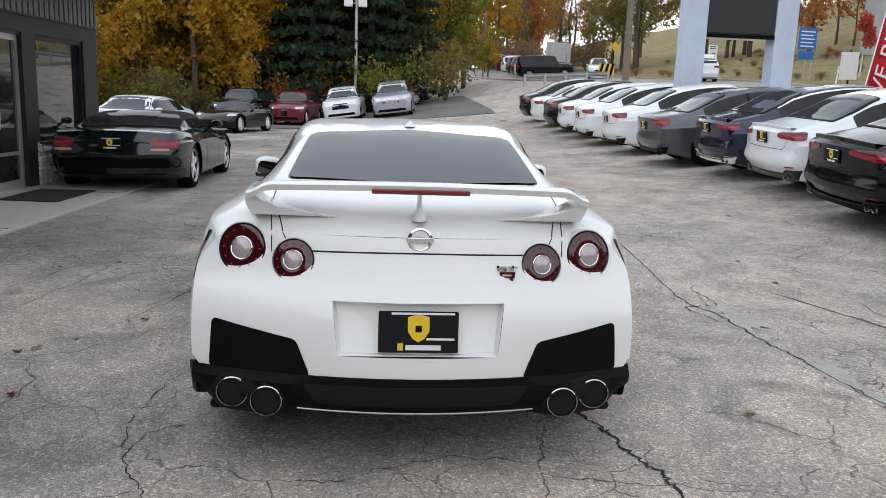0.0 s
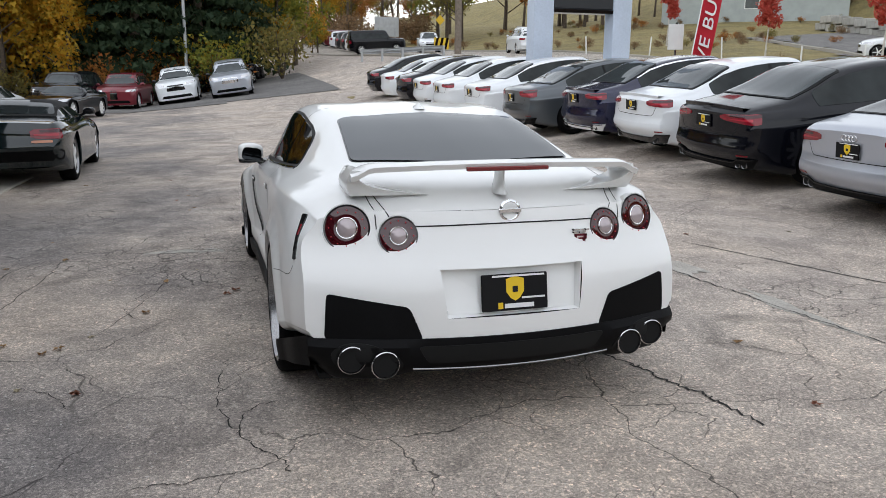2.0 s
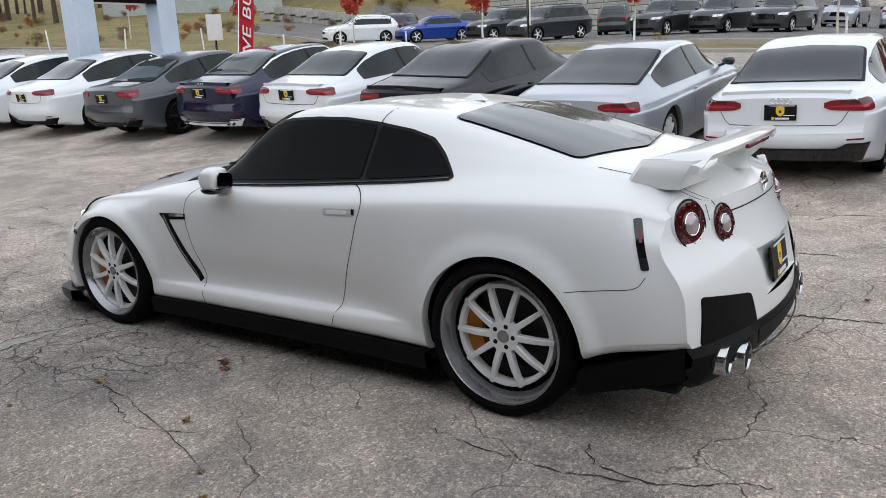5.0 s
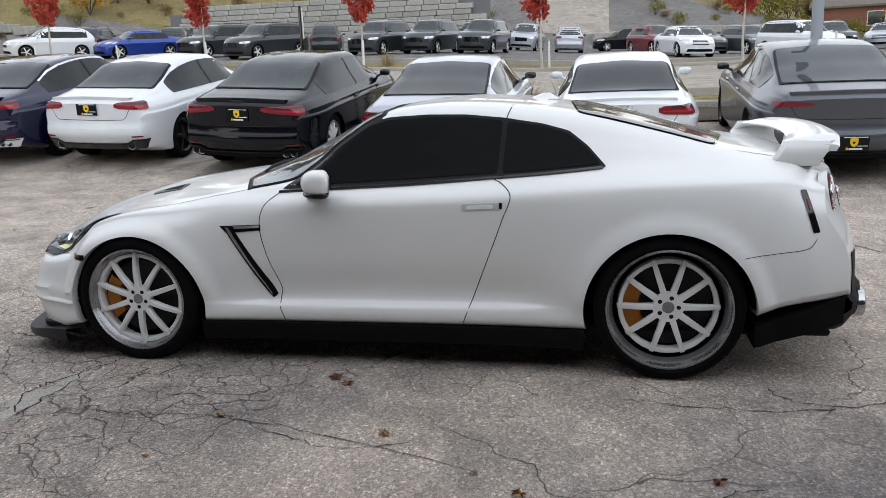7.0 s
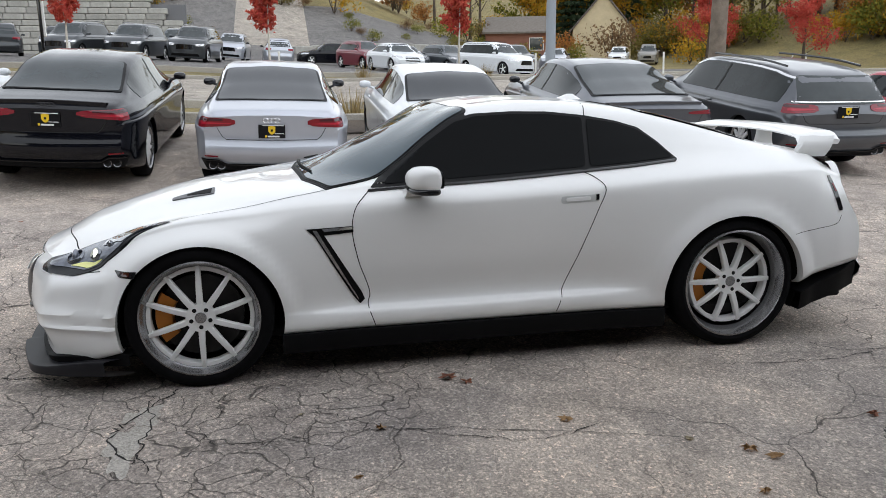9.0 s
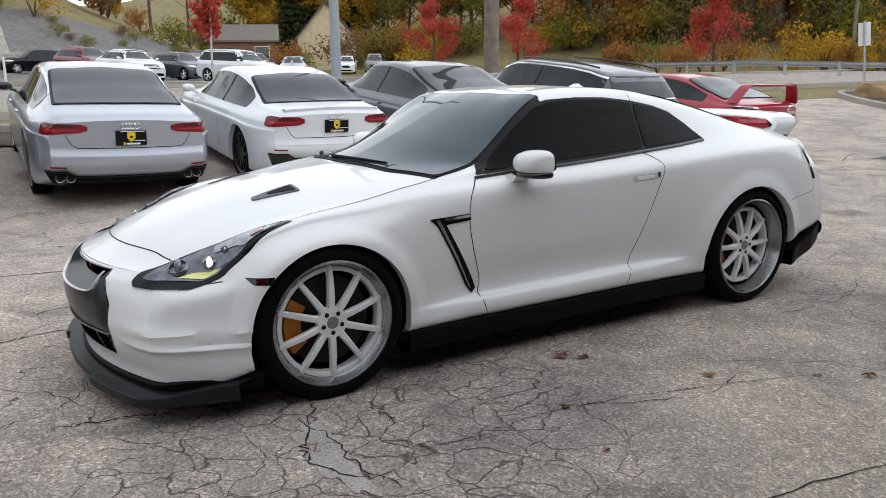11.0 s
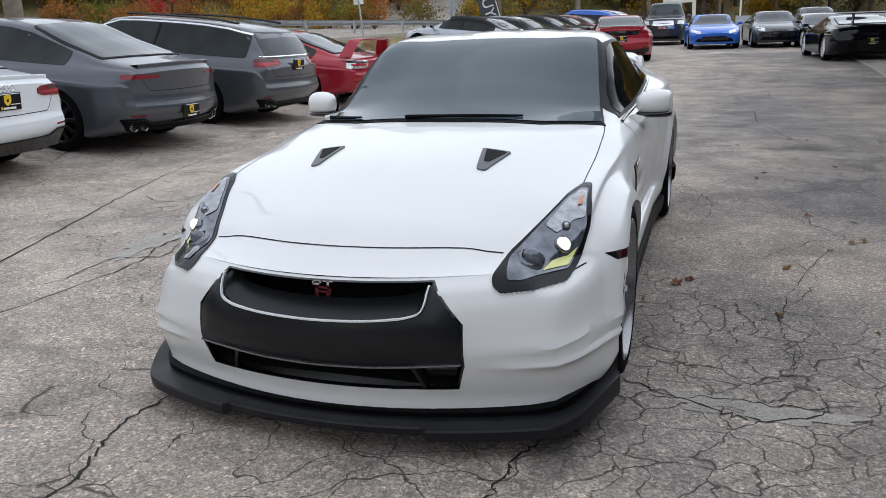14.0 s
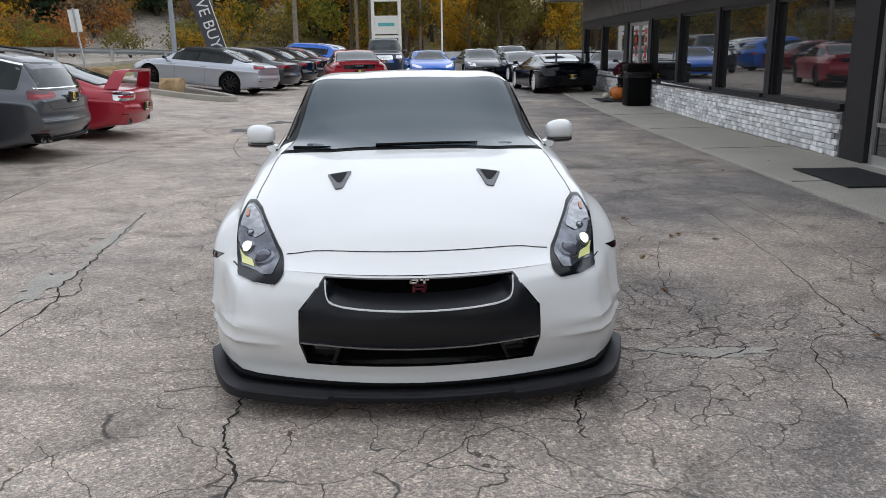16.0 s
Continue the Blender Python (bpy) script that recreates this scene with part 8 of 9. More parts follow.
lot_car("saloon", "navy blue compact saloon with bright window trim", "sedan", PAINT["navy"], 4.45, 1.80, 1.41, stand(5.4, 9.32, -91, 4.4), 2.63, wheel_r=0.33, group=ROW, plate=(0.86, 0), badge_z=1.0, spokes=10, trim=CHROME, spoiler=0.012,
        lamps=((0.40, 0.84, 0.86, 0.96, 0.03, BR),), exhausts=((0.52, 0.30, 0.04), (0.62, 0.30, 0.04)), diffuser=(0.27, 0.40, SILVER))
lot_car("coupe", "dark grey coupe with bright red tail lamps", "coupe", PAINT["steel"], 4.65, 1.83, 1.38, stand(5.1, 11.6, -91, 4.6), 2.81, wheel_r=0.34, group=ROW, plate=(0.82, 0), wheel_mat=ALLOY_DARK, spokes=5,
        lamps=((0.42, 0.82, 0.88, 0.97, 0.03, BR),), exhausts=((0.45, 0.3, 0.04),), diffuser=(0.27, 0.4, BLACK_PLASTIC))
lot_car("saloon", "white saloon with bright window trim", "sedan", PAINT["white"], 4.73, 1.84, 1.43, stand(5.1, 14.25, -91, 4.7), 2.82, wheel_r=0.34, group=ROW, plate=(0.84, 0), trim=CHROME, lamps=((0.40, 0.86, 0.88, 0.98, 0.03, BR),), diffuser=(0.27, 0.4, BLACK_PLASTIC))
white3 = lot_car("saloon", "white saloon on dark wheels", "sedan", PAINT["white"], 4.71, 1.83, 1.44, stand(5.1, 16.95, -91, 4.7), 2.85, wheel_r=0.34, group=ROW, plate=(0.84, 0), wheel_mat=ALLOY_DARK, lamps=((0.40, 0.86, 0.88, 0.98, 0.03, BR),), diffuser=(0.27, 0.4, BLACK_PLASTIC))
copy_thing(white3, stand(5.15, 19.3, -91, 4.7))
blk = lot_car("saloon", "black saloon with red tail lamps", "sedan", PAINT["black"], 4.75, 1.84, 1.44, stand(5.2, 21.7, -91, 4.7), 2.85, wheel_r=0.34, group=ROW, lamps=((0.40, 0.86, 0.88, 0.98, 0.03, BR),), fine=False)
lot_car("coupe", "white coupe with red tail lamps", "coupe", PAINT["white"], 4.7, 1.84, 1.40, stand(5.25, 24.2, -91, 4.7), 2.8, group=ROW, lamps=((0.40, 0.84, 0.88, 0.96, 0.03, BR),), fine=False)
copy_thing(blk, stand(5.3, 26.9, -91, 4.7))

# low roadster by the showroom
lot_car("roadster", "dark green two-seat roadster with its black soft top up", "roadster", PAINT["green"], 4.45, 1.92, 1.12, stand(-3.84, 7.45, 0, 4.4), 2.44, 0.93, wheel_r=0.335, plate=(0.70, 0), roof_mat=SOFTTOP,
        lamps=((0.52, 0.64, 0.88, 0.78, 0.02, BR), (0.52, 0.60, 0.80, 0.635, 0.0, AMBER)), tail_panel=(0.86, 0.36, 0.50, BLACK_PLASTIC), sill=0.18, bow=(0.14, 0.4), spokes=5)

# cars at the north edge
lot_car("suv", "black sports utility vehicle with a pale windscreen", "suv", PAINT["black"], 4.9, 2.0, 1.72, stand(-6.2, 38.2, 168, 4.9), 2.95, wheel_r=0.38, fine=False, front_lamps=((0.5, 0.78, 0.88, 0.9, 0.03, CLEAR),), grille=(0.42, 0.62, 0.9, GLOSS_BLACK))
lot_car("suv", "dark red sports utility vehicle", "suv", PAINT["darkred"], 4.69, 1.9, 1.67, stand(-4.1, 39.4, 172, 4.7), 2.82, wheel_r=0.37, fine=False, front_lamps=((0.5, 0.76, 0.86, 0.86, 0.04, CLEAR),), grille=(0.16, 0.45, 0.85, GLOSS_BLACK))
lot_car("suv", "white sports utility vehicle with a black grille", "suv", PAINT["white"], 5.0, 1.97, 1.68, stand(-1.85, 40.2, 178, 5.0), 3.0, wheel_r=0.38, fine=False, front_lamps=((0.5, 0.82, 0.88, 0.92, 0.05, CLEAR),), grille=(0.42, 0.60, 0.86, GLOSS_BLACK))
lot_car("suv", "silver coupe-backed utility vehicle", "suv", PAINT["silver"], 4.9, 2.0, 1.70, stand(0.75, 39.6, 176, 4.9), 2.92, wheel_r=0.38, fine=False, front_lamps=((0.52, 0.82, 0.9, 0.94, 0.05, CLEAR),), grille=(0.40, 0.66, 0.9, CHROME))
lot_car("suv", "long black utility vehicle parked side-on", "boxy", PAINT["black"], 5.6, 2.04, 1.9, stand(-2.6, 44.6, -78, 5.6), 3.3, wheel_r=0.40, fine=False, front_lamps=((0.6, 0.9, 0.95, 1.05, 0.0, CLEAR),), grille=(0.5, 0.7, 1.0, CHROME), trim=CHROME)
lot_car("hatchback", "white car behind the showroom corner", "sedan", PAINT["white"], 4.6, 1.82, 1.3, stand(-6.6, 21.5, 172, 4.6), 2.7, fine=False)
lot_car("convertible", "black open convertible by the wood", "roadster", PAINT["black"], 4.3, 1.8, 1.15, stand(-5.2, 29.5, 165, 4.3), 2.5, fine=False, front_lamps=((0.5, 0.6, 0.8, 0.7, 0.03, CLEAR),))
for i, (x, y, col) in enumerate(((10.6, 60.5, "black"), (11.2, 65, "white"), (11.5, 69, "darkgrey"), (11.7, 73, "darkgrey"), (11.8, 77, "white"), (11.8, 81, "darkred"), (11.7, 85, "darkgrey"), (11.4, 90, "white"))):
    lot_car("suv", {"black": "black boxy off-road vehicle", "white": "white sports utility vehicle", "darkgrey": "dark grey utility vehicle", "darkred": "dark red utility vehicle"}[col] + " in the far row", "boxy" if i == 0 else "suv", PAINT[col], 4.7, 1.9, 1.85 if i == 0 else 1.72, stand(x, y, -95, 4.7), 2.8, wheel_r=0.38, fine=False, group="far row",
            lamps=((0.6, 0.85, 0.9, 1.1, 0.0, BR),))

# cars at the south end
lot_car("convertible", "silver convertible with a black soft top", "sedan", PAINT["silver"], 4.75, 1.81, 1.36, stand(4.25, -19.4, -107, 4.7), 2.84, wheel_r=0.35, roof_mat=SOFTTOP, lamps=((0.45, 0.84, 0.86, 0.97, 0.03, BR),), front_lamps=((0.5, 0.68, 0.85, 0.78, 0.04, CLEAR),), wheel_mat=ALLOY_DARK, group="south row")
for i, (x, y, st_, col, lab) in enumerate(((3.9, -22.3, "coupe", "darkgrey", "dark grey coupe"), (3.6, -25.2, "coupe", "black", "black coupe"), (3.4, -28.2, "coupe", "black", "black coupe"), (3.2, -31.2, "coupe", "darkred", "dark red coupe"), (3.0, -34.4, "hatch", "ferro", "blue crossover"), (2.9, -37.8, "hatch", "white", "white hatchback"))):
    lot_car("coupe" if st_ == "coupe" else "hatchback", lab + " parked in the south row", st_, PAINT[col], 4.6, 1.84, 1.38 if st_ == "coupe" else 1.62, stand(x, y, -106, 4.6), 2.75, fine=False, group="south row", lamps=((0.42, 0.82, 0.88, 0.95, 0.03, BR),), roof_mat=SOFTTOP if i in (1, 2) else None)
lot_car("muscle_car", "red coupe with black stripes", "coupe", PAINT["red"], 4.8, 1.92, 1.38, stand(1.35, -18.6, 180 + 8, 4.8), 2.72, wheel_r=0.35, lamps=((0.50, 0.84, 0.84, 0.96, 0.0, BR),), tail_panel=(0.48, 0.80, 0.98, GLOSS_BLACK), plate=(0.70, 0), spoiler=0.03, diffuser=(0.26, 0.42, GLOSS_BLACK), fine=False, group="south cars", wheel_mat=ALLOY_DARK)
lot_car("suv", "dark grey pickup-nosed utility vehicle", "boxy", PAINT["darkgrey"], 5.2, 2.0, 1.85, stand(0.9, -36.5, 0, 5.2), 3.0, wheel_r=0.4, fine=False, front_lamps=((0.6, 0.9, 0.92, 1.05, 0, CLEAR),), grille=(0.5, 0.7, 1.05, CHROME), group="south cars")
lot_car("sports_car", "bright blue grand tourer facing the lot", "coupe", PAINT["ferro"], 4.65, 1.97, 1.28, stand(-0.95, -30.9, 4, 4.6), 2.72, wheel_r=0.36, fine=False, front_lamps=((0.5, 0.56, 0.85, 0.66, 0.08, CLEAR),), grille=(0.5, 0.32, 0.48, GLOSS_BLACK), group="south cars")
lot_car("coupe", "dark green grand tourer facing the lot", "coupe", PAINT["darkgrey"], 4.79, 1.89, 1.32, stand(-3.2, -31.2, 4, 4.7), 2.75, wheel_r=0.35, fine=False, front_lamps=((0.5, 0.6, 0.8, 0.72, 0.05, CLEAR),), grille=(0.32, 0.4, 0.62, GLOSS_BLACK), group="south cars")
lot_car("coupe", "dark silver saloon behind the tourers", "sedan", PAINT["steel"], 4.7, 1.85, 1.42, stand(-5.2, -36.5, 6, 4.7), 2.8, fine=False, front_lamps=((0.5, 0.64, 0.8, 0.76, 0.05, CLEAR),), group="south cars")
lot_car("supercar", "black wedge-shaped supercar with a tall wing", "super", PAINT["black"], 4.5, 1.96, 1.17, stand(-5.05, -17.4, 185, 4.5), 2.62, wheel_r=0.35, fine=False, wing=False, plate=(0.52, 0), sill=0.16, group="south cars")
b2 = bmesh.new()
m = stand(-5.05, -17.4, 185, 4.5)
sup = [o for o in scene.objects if o.name.startswith("supercar")][0]
box(b2, -0.86, 0.02, 1.20, 0.86, 0.30, 1.22, 0.008, 1)
for x in (-0.45, 0.45):
    box(b2, x - 0.015, 0.10, 0.90, x + 0.015, 0.25, 1.20)
part("rear_wing", b2, GLOSS_BLACK, sup, "black carbon rear wing", smooth=False)
lot_car("sports_car", "dark low sports car with a pink reflection", "super", PAINT["navy"], 4.4, 1.9, 1.2, stand(-4.6, -29.3, 8, 4.4), 2.6, fine=False, front_lamps=((0.55, 0.5, 0.85, 0.6, 0.06, CLEAR),), group="south cars")

# cars across the road
protos = {}


def far_car(style, col, x, y, yaw, lab, hh=None, group="cars across the road"):
    key = (style, col)
    dims = {"suv": (4.75, 1.87, 1.70), "sedan": (4.65, 1.80, 1.46), "hatch": (4.45, 1.80, 1.60), "pickup": (5.5, 2.0, 1.9)}[style]
    if key not in protos:
        protos[key] = lot_car({"suv": "suv", "sedan": "saloon", "hatch": "crossover", "pickup": "pickup_truck"}[style], lab, style, PAINT[col], *dims, stand(x, y, yaw, dims[0]), dims[0] * 0.6, wheel_r=0.36, fine=False, group=group,
                              lamps=((0.5, 0.85, 0.86, 1.0, 0.03, BR),), front_lamps=((0.48, 0.74, 0.84, 0.84, 0.03, CLEAR),), grille=(0.4, 0.58, 0.8, GLOSS_BLACK), rack=style == "suv", spokes=5)
    else:
        copy_thing(protos[key], stand(x, y, yaw, dims[0]))


FAR = (("hatch", "white", 33.2, 28.4, 52, "white crossover"), ("sedan", "blue", 34.9, 24.4, 58, "bright blue saloon"), ("hatch", "navy", 40.4, 30.4, -80, "dark blue crossover"), ("suv", "darkgrey", 44.6, 27.3, -75, "dark grey utility vehicle"),
       ("suv", "darkgrey", 35.6, 20.2, 68, "dark grey utility vehicle"), ("suv", "darkgrey", 33.6, 16.6, 68, "dark grey utility vehicle"), ("suv", "darkgrey", 42.0, 16.3, -75, "dark grey utility vehicle"), ("suv", "darkgrey", 45.5, 14.2, -80, "dark grey utility vehicle"),
       ("suv", "darkgrey", 35.8, 11.3, 78, "dark grey utility vehicle"), ("sedan", "white", 46.5, 11.5, 80, "white saloon"), ("suv", "darkgrey", 36.6, 8.8, 80, "dark grey utility vehicle"), ("suv", "darkgrey", 36.6, 6.1, 82, "dark grey utility vehicle"), ("suv", "steel", 43.6, 7.6, 82, "grey utility vehicle"),
       ("suv", "silver", 47.4, 4.9, 86, "silver utility vehicle"), ("hatch", "silver", 46.6, 2.2, -87, "silver crossover"), ("hatch", "black", 55.0, -1.4, 12, "black crossover"), ("hatch", "darkred", 42.5, -2.7, 112, "burgundy crossover"), ("sedan", "white", 36.7, -3.7, 104, "white saloon"),
       ("sedan", "steel", 44.2, -5.3, 108, "grey saloon"), ("sedan", "steel", 51.0, -4.2, 100, "grey saloon"), ("hatch", "steel", 43.4, -7.8, 110, "dark brown crossover"), ("suv", "white", 37.0, -9.1, 118, "white utility vehicle"), ("suv", "darkgrey", 45.2, -12.6, 92, "dark grey utility vehicle"),
       ("hatch", "white", 56.0, -11.5, -85, "white crossover"), ("sedan", "silver", 46.0, -15.7, 66, "silver saloon"), ("suv", "white", 69.5, -30.6, 62, "white long utility vehicle"), ("pickup", "tan", 70.5, -34.2, 62, "tan pickup truck"))
for st_, col, cx, cy, yaw, lab in FAR:
    half = {"suv": 2.37, "sedan": 2.32, "hatch": 2.22, "pickup": 2.75}[st_]
    far_car(st_, col, cx + half * math.sin(radians(yaw)), cy - half * math.cos(radians(yaw)), yaw, lab + " parked on the far lot")
far_car("hatch", "white", 17.6, 62.0, 168, "white hatchback on the road", group="cars on the road")
far_car("suv", "white", 19.5, 44.0, -10, "white utility vehicle on the road", group="cars on the road")

# ---- signs, poles, walls and clutter ----
POSTBLUE = mat("pale_blue_post", (0.50, 0.56, 0.66), rough=0.45, var=0.05, scale=1.5, fine=0.05)
SCREENBLACK = mat("dark_led_screen", (0.022, 0.023, 0.026), rough=0.45, var=0.1, scale=3)
WOODPOLE = mat("weathered_pole_wood", (0.19, 0.155, 0.125), rough=0.9, var=0.25, scale=5, fine=0.2, bump=0.5, bump_scale=20)
GALV = mat("galvanised_steel", (0.42, 0.43, 0.44), rough=0.45, metal=0.6, var=0.1, scale=4)
POLEGREY = mat("grey_painted_pole", (0.30, 0.33, 0.37), rough=0.5)
SIGNWHITE = mat("white_sign_plate", (0.72, 0.72, 0.70), rough=0.5, var=0.04)
SIGNBLUE = mat("blue_sign_plate", (0.02, 0.12, 0.42), rough=0.45)
SIGNYELLOW = mat("yellow_sign_plate", (0.65, 0.42, 0.02), rough=0.45)
FLAGRED = mat("red_flag_cloth", (0.62, 0.035, 0.06), rough=0.8, var=0.06, scale=3)
FLAGGREY = mat("grey_flag_cloth", (0.14, 0.145, 0.16), rough=0.8, var=0.06, scale=3)
BLOCK = mat("grey_wall_block", (0.34, 0.33, 0.30), rough=0.9, var=0.16, scale=3, fine=0.12, bump=0.5, bump_scale=18, per_object=0.14)
BOULDER = mat("sandstone_boulder", (0.33, 0.23, 0.12), rough=0.9, var=0.3, scale=3, fine=0.2, bump=0.9, bump_scale=9)


def up(x, y):
    return H(x, y)


# the dealer's sign
sign = thing("roadside_sign", "large dark screen between two pale blue posts", "sign", pose(0, 0, 0))
for x in (7.35, 9.6):
    part("post", box(bmesh.new(), x - 0.27, 15.3, up(x, 15.5) - 0.1, x + 0.27, 15.78, 7.2, 0.015, 1), POSTBLUE, sign, "pale blue square post", smooth=False)
part("screen", box(bmesh.new(), 7.63, 15.33, 3.28, 9.32, 15.75, 5.4, 0.02, 1), SCREENBLACK, sign, "dark screen", smooth=False)
part("screen_frame", box(bmesh.new(), 7.62, 15.31, 3.18, 9.33, 15.77, 3.28, 0.01, 1), GLOSS_BLACK, sign, "black lower frame", smooth=False)
part("post_lamp", box(bmesh.new(), 6.96, 15.4, 4.25, 7.08, 15.6, 4.45, 0.01, 1), SIGNWHITE, sign, "small white box", smooth=False)


def text(body_, size, m, material, parent, name="lettering"):
    cu = bpy.data.curves.new(name, "FONT")
    cu.body, cu.size, cu.extrude, cu.align_x, cu.align_y = body_, size, 0.004, "CENTER", "CENTER"
    cu.materials.append(material)
    ob = new(name, cu)
    ob.parent = parent
    ob.matrix_local = m
    return ob


def feather_flag(x, y, yaw, lean, cloth, words, label, hgt=4.2, w=0.72, base=0.5, down=False):
    f = thing("feather_flag", label, "flag", pose(x, y, up(x, y), 0, lean, yaw))
    part("pole", tube(bmesh.new(), [(0, 0, 0), (0, 0, hgt), (0.12, 0, hgt + 0.35), (0.45, 0, hgt + 0.45)], [0.018, 0.014, 0.01, 0.006], 7), SIGNWHITE, f, "thin white pole")
    bm = bmesh.new()
    rows = []
    for t in np.linspace(0, 1, 22):
        z = base + (hgt + 0.4 - base) * t
        ww = w * (1 if t < 0.75 else 1 - 0.75 * ((t - 0.75) / 0.25) ** 2)
        rows.append([(0.02 + ww * u, 0.035 * math.sin(5 * t + 3 * u), z + 0.05 * u) for u in np.linspace(0, 1, 7)])
    grid_faces(bm, rows)
    bmesh.ops.solidify(bm, geom=bm.faces[:], thickness=0.004)
    c = part("cloth", bm, cloth, f, "printed flag cloth")
    for sgn in (1, -1):
        text(words, w * 0.86, Matrix.Translation((w * 0.5, -sgn * 0.055, base + 1.35)) @ Matrix.Rotation(radians(90 if sgn > 0 else -90), 4, "X") @ Matrix.Rotation(radians(-90 if down else 90), 4, "Z") if sgn > 0 else
             Matrix.Translation((w * 0.5, 0.06, base + 1.35)) @ Matrix.Rotation(radians(180), 4, "Z") @ Matrix.Rotation(radians(90), 4, "X") @ Matrix.Rotation(radians(-90 if down else 90), 4, "Z"), PRINT, f)
    return f


feather_flag(11.5, 15.15, 18, 12, FLAGRED, "WE BUY", "red feather flag with white lettering", 4.6, 0.75, 0.6)
feather_flag(6.9, -27.5, 10, 16, FLAGGREY, "WE BUY C", "grey feather flag with white lettering", 4.4, 0.72, 0.9, True)


def post_sign(name, x, y, h, plate, pm, post_m, label, yaw=0.0, lean=0.0, r=0.03):
    t = thing(name, label, "sign", pose(x, y, up(x, y), 0, lean, yaw))
    part("post", cyl(bmesh.new(), (0, 0, -0.1), (0, 0, h), r, seg=8), post_m, t, "thin post")
    w, z0, z1 = plate
    part("plate", box(bmesh.new(), -w / 2, -r - 0.02, z0, w / 2, -r, z1, 0.004, 1), pm, t, "flat sign plate", smooth=False)
    return t


post_sign("small_sign", 11.9, 16.3, 2.0, (0.42, 1.25, 1.95), SIGNWHITE, GLOSS_BLACK, "white sign plate on a black post", -40)
post_sign("small_sign", 12.4, 6.75, 2.0, (0.40, 1.3, 1.95), SIGNWHITE, GLOSS_BLACK, "white sign plate on a black post", 25)
post_sign("small_sign", 10.3, -20.3, 2.3, (0.34, 1.55, 2.25), SIGNWHITE, GALV, "narrow white sign on a leaning steel post", 30, 5)
s40 = post_sign("speed_limit_sign", 24.6, 55.5, 2.6, (0.75, 1.5, 2.5), SIGNWHITE, GALV, "white speed limit sign by the road", 10)
text("40", 0.42, Matrix.Translation((0, -0.056, 1.8)) @ Matrix.Rotation(radians(90), 4, "X"), GLOSS_BLACK, s40)
for z in (2.35, 2.2):
    part("print_bar", box(bmesh.new(), -0.25, -0.056, z, 0.25, -0.05, z + 0.06), GLOSS_BLACK, s40, smooth=False)
bs = post_sign("route_sign", 26.2, 45.0, 3.2, (1.3, 1.9, 3.2), SIGNBLUE, GALV, "blue route signs on two posts", 10)
part("plate", box(bmesh.new(), -0.55, -0.05, 1.3, 0.55, -0.03, 1.8), SIGNBLUE, bs, "smaller blue plate", smooth=False)
for i in range(5):
    part("print_bar", box(bmesh.new(), -0.5, -0.056, 2.05 + i * 0.22, 0.5 - 0.1 * (i % 2), -0.05, 2.12 + i * 0.22), PRINT, bs, smooth=False)
part("post", cyl(bmesh.new(), (0.5, 0, -0.1), (0.5, 0, 3.2), 0.04, seg=8), GALV, bs, "thin post")
yd = post_sign("warning_sign", 24.8, 82, 3.0, (0.1, 1.9, 2.0), SIGNYELLOW, GALV, "yellow diamond warning sign", 0)
part("plate", box(bmesh.new(), -0.38, -0.05, -0.38, 0.38, -0.03, 0.38), SIGNYELLOW, yd, "yellow diamond plate", smooth=False).matrix_local = Matrix.Translation((0, 0, 2.6)) @ Matrix.Rotation(radians(45), 4, "Y")
bk = thing("road_sign_back", "grey back of a large road sign", "sign", pose(16.5, 72, up(16.5, 72), 0, 0, 15))
for x in (-0.9, 0.9):
    part("post", cyl(bmesh.new(), (x, 0, -0.1), (x, 0, 2.0), 0.06, seg=8), GALV, bk)
part("plate", box(bmesh.new(), -1.3, 0.05, 1.2, 1.3, 0.09, 3.0), GALV, bk, smooth=False)
# black and yellow marker
mk = thing("hazard_marker", "black and yellow striped hazard board", "sign", pose(12.6, 41.5, up(12.6, 41.5), 0, 0, 0))
part("post", cyl(bmesh.new(), (0, 0, -0.1), (0, 0, 1.1), 0.04, seg=8), GALV, mk)
part("plate", box(bmesh.new(), -0.45, -0.06, 0.5, 0.45, -0.04, 1.15), SIGNYELLOW, mk, smooth=False)
for i in range(3):
    bm = bmesh.new()
    bm.faces.new([bm.verts.new((-0.45 + 0.3 * i + a, -0.064, z)) for a, z in ((0, 0.5), (0.15, 0.5), (0.3, 1.15), (0.15, 1.15))])
    part("stripe", bm, GLOSS_BLACK, mk, smooth=False)


def pole(name, x, y, h, r, m_, label, lean=0.0):
    t = thing(name, label, "pole", pose(x, y, up(x, y) - 0.1, lean, 0, 0))
    part("shaft", cyl(bmesh.new(), (0, 0, 0), (0, 0, h), r, r * 0.72, seg=12), m_, t)
    return t


np_ = pole("utility_pole", 15.6, 47.5, 11, 0.24, WOODPOLE, "tall weathered wooden utility pole")
for x, y in ((9.5, 98), (14.5, 112), (4.0, 108)):
    p = pole("utility_pole", x, y, 13, 0.2, WOODPOLE, "distant wooden utility pole", 1)
    part("crossarm", box(bmesh.new(), -1.1, -0.08, 11.6, 1.1, 0.08, 11.8), WOODPOLE, p, smooth=False)
p = pole("utility_pole", 12.9, -7.9, 11, 0.20, WOODPOLE, "weathered wooden utility pole with steel conduit")
part("conduit", cyl(bmesh.new(), (0.30, -0.15, 0), (0.30, -0.15, 8), 0.07, seg=8), SIGNWHITE, p, "pale conduit")
part("meter_box", box(bmesh.new(), -0.3, -0.25, 0.5, 0.35, 0.2, 0.9, 0.02, 1), GALV, p, smooth=False)
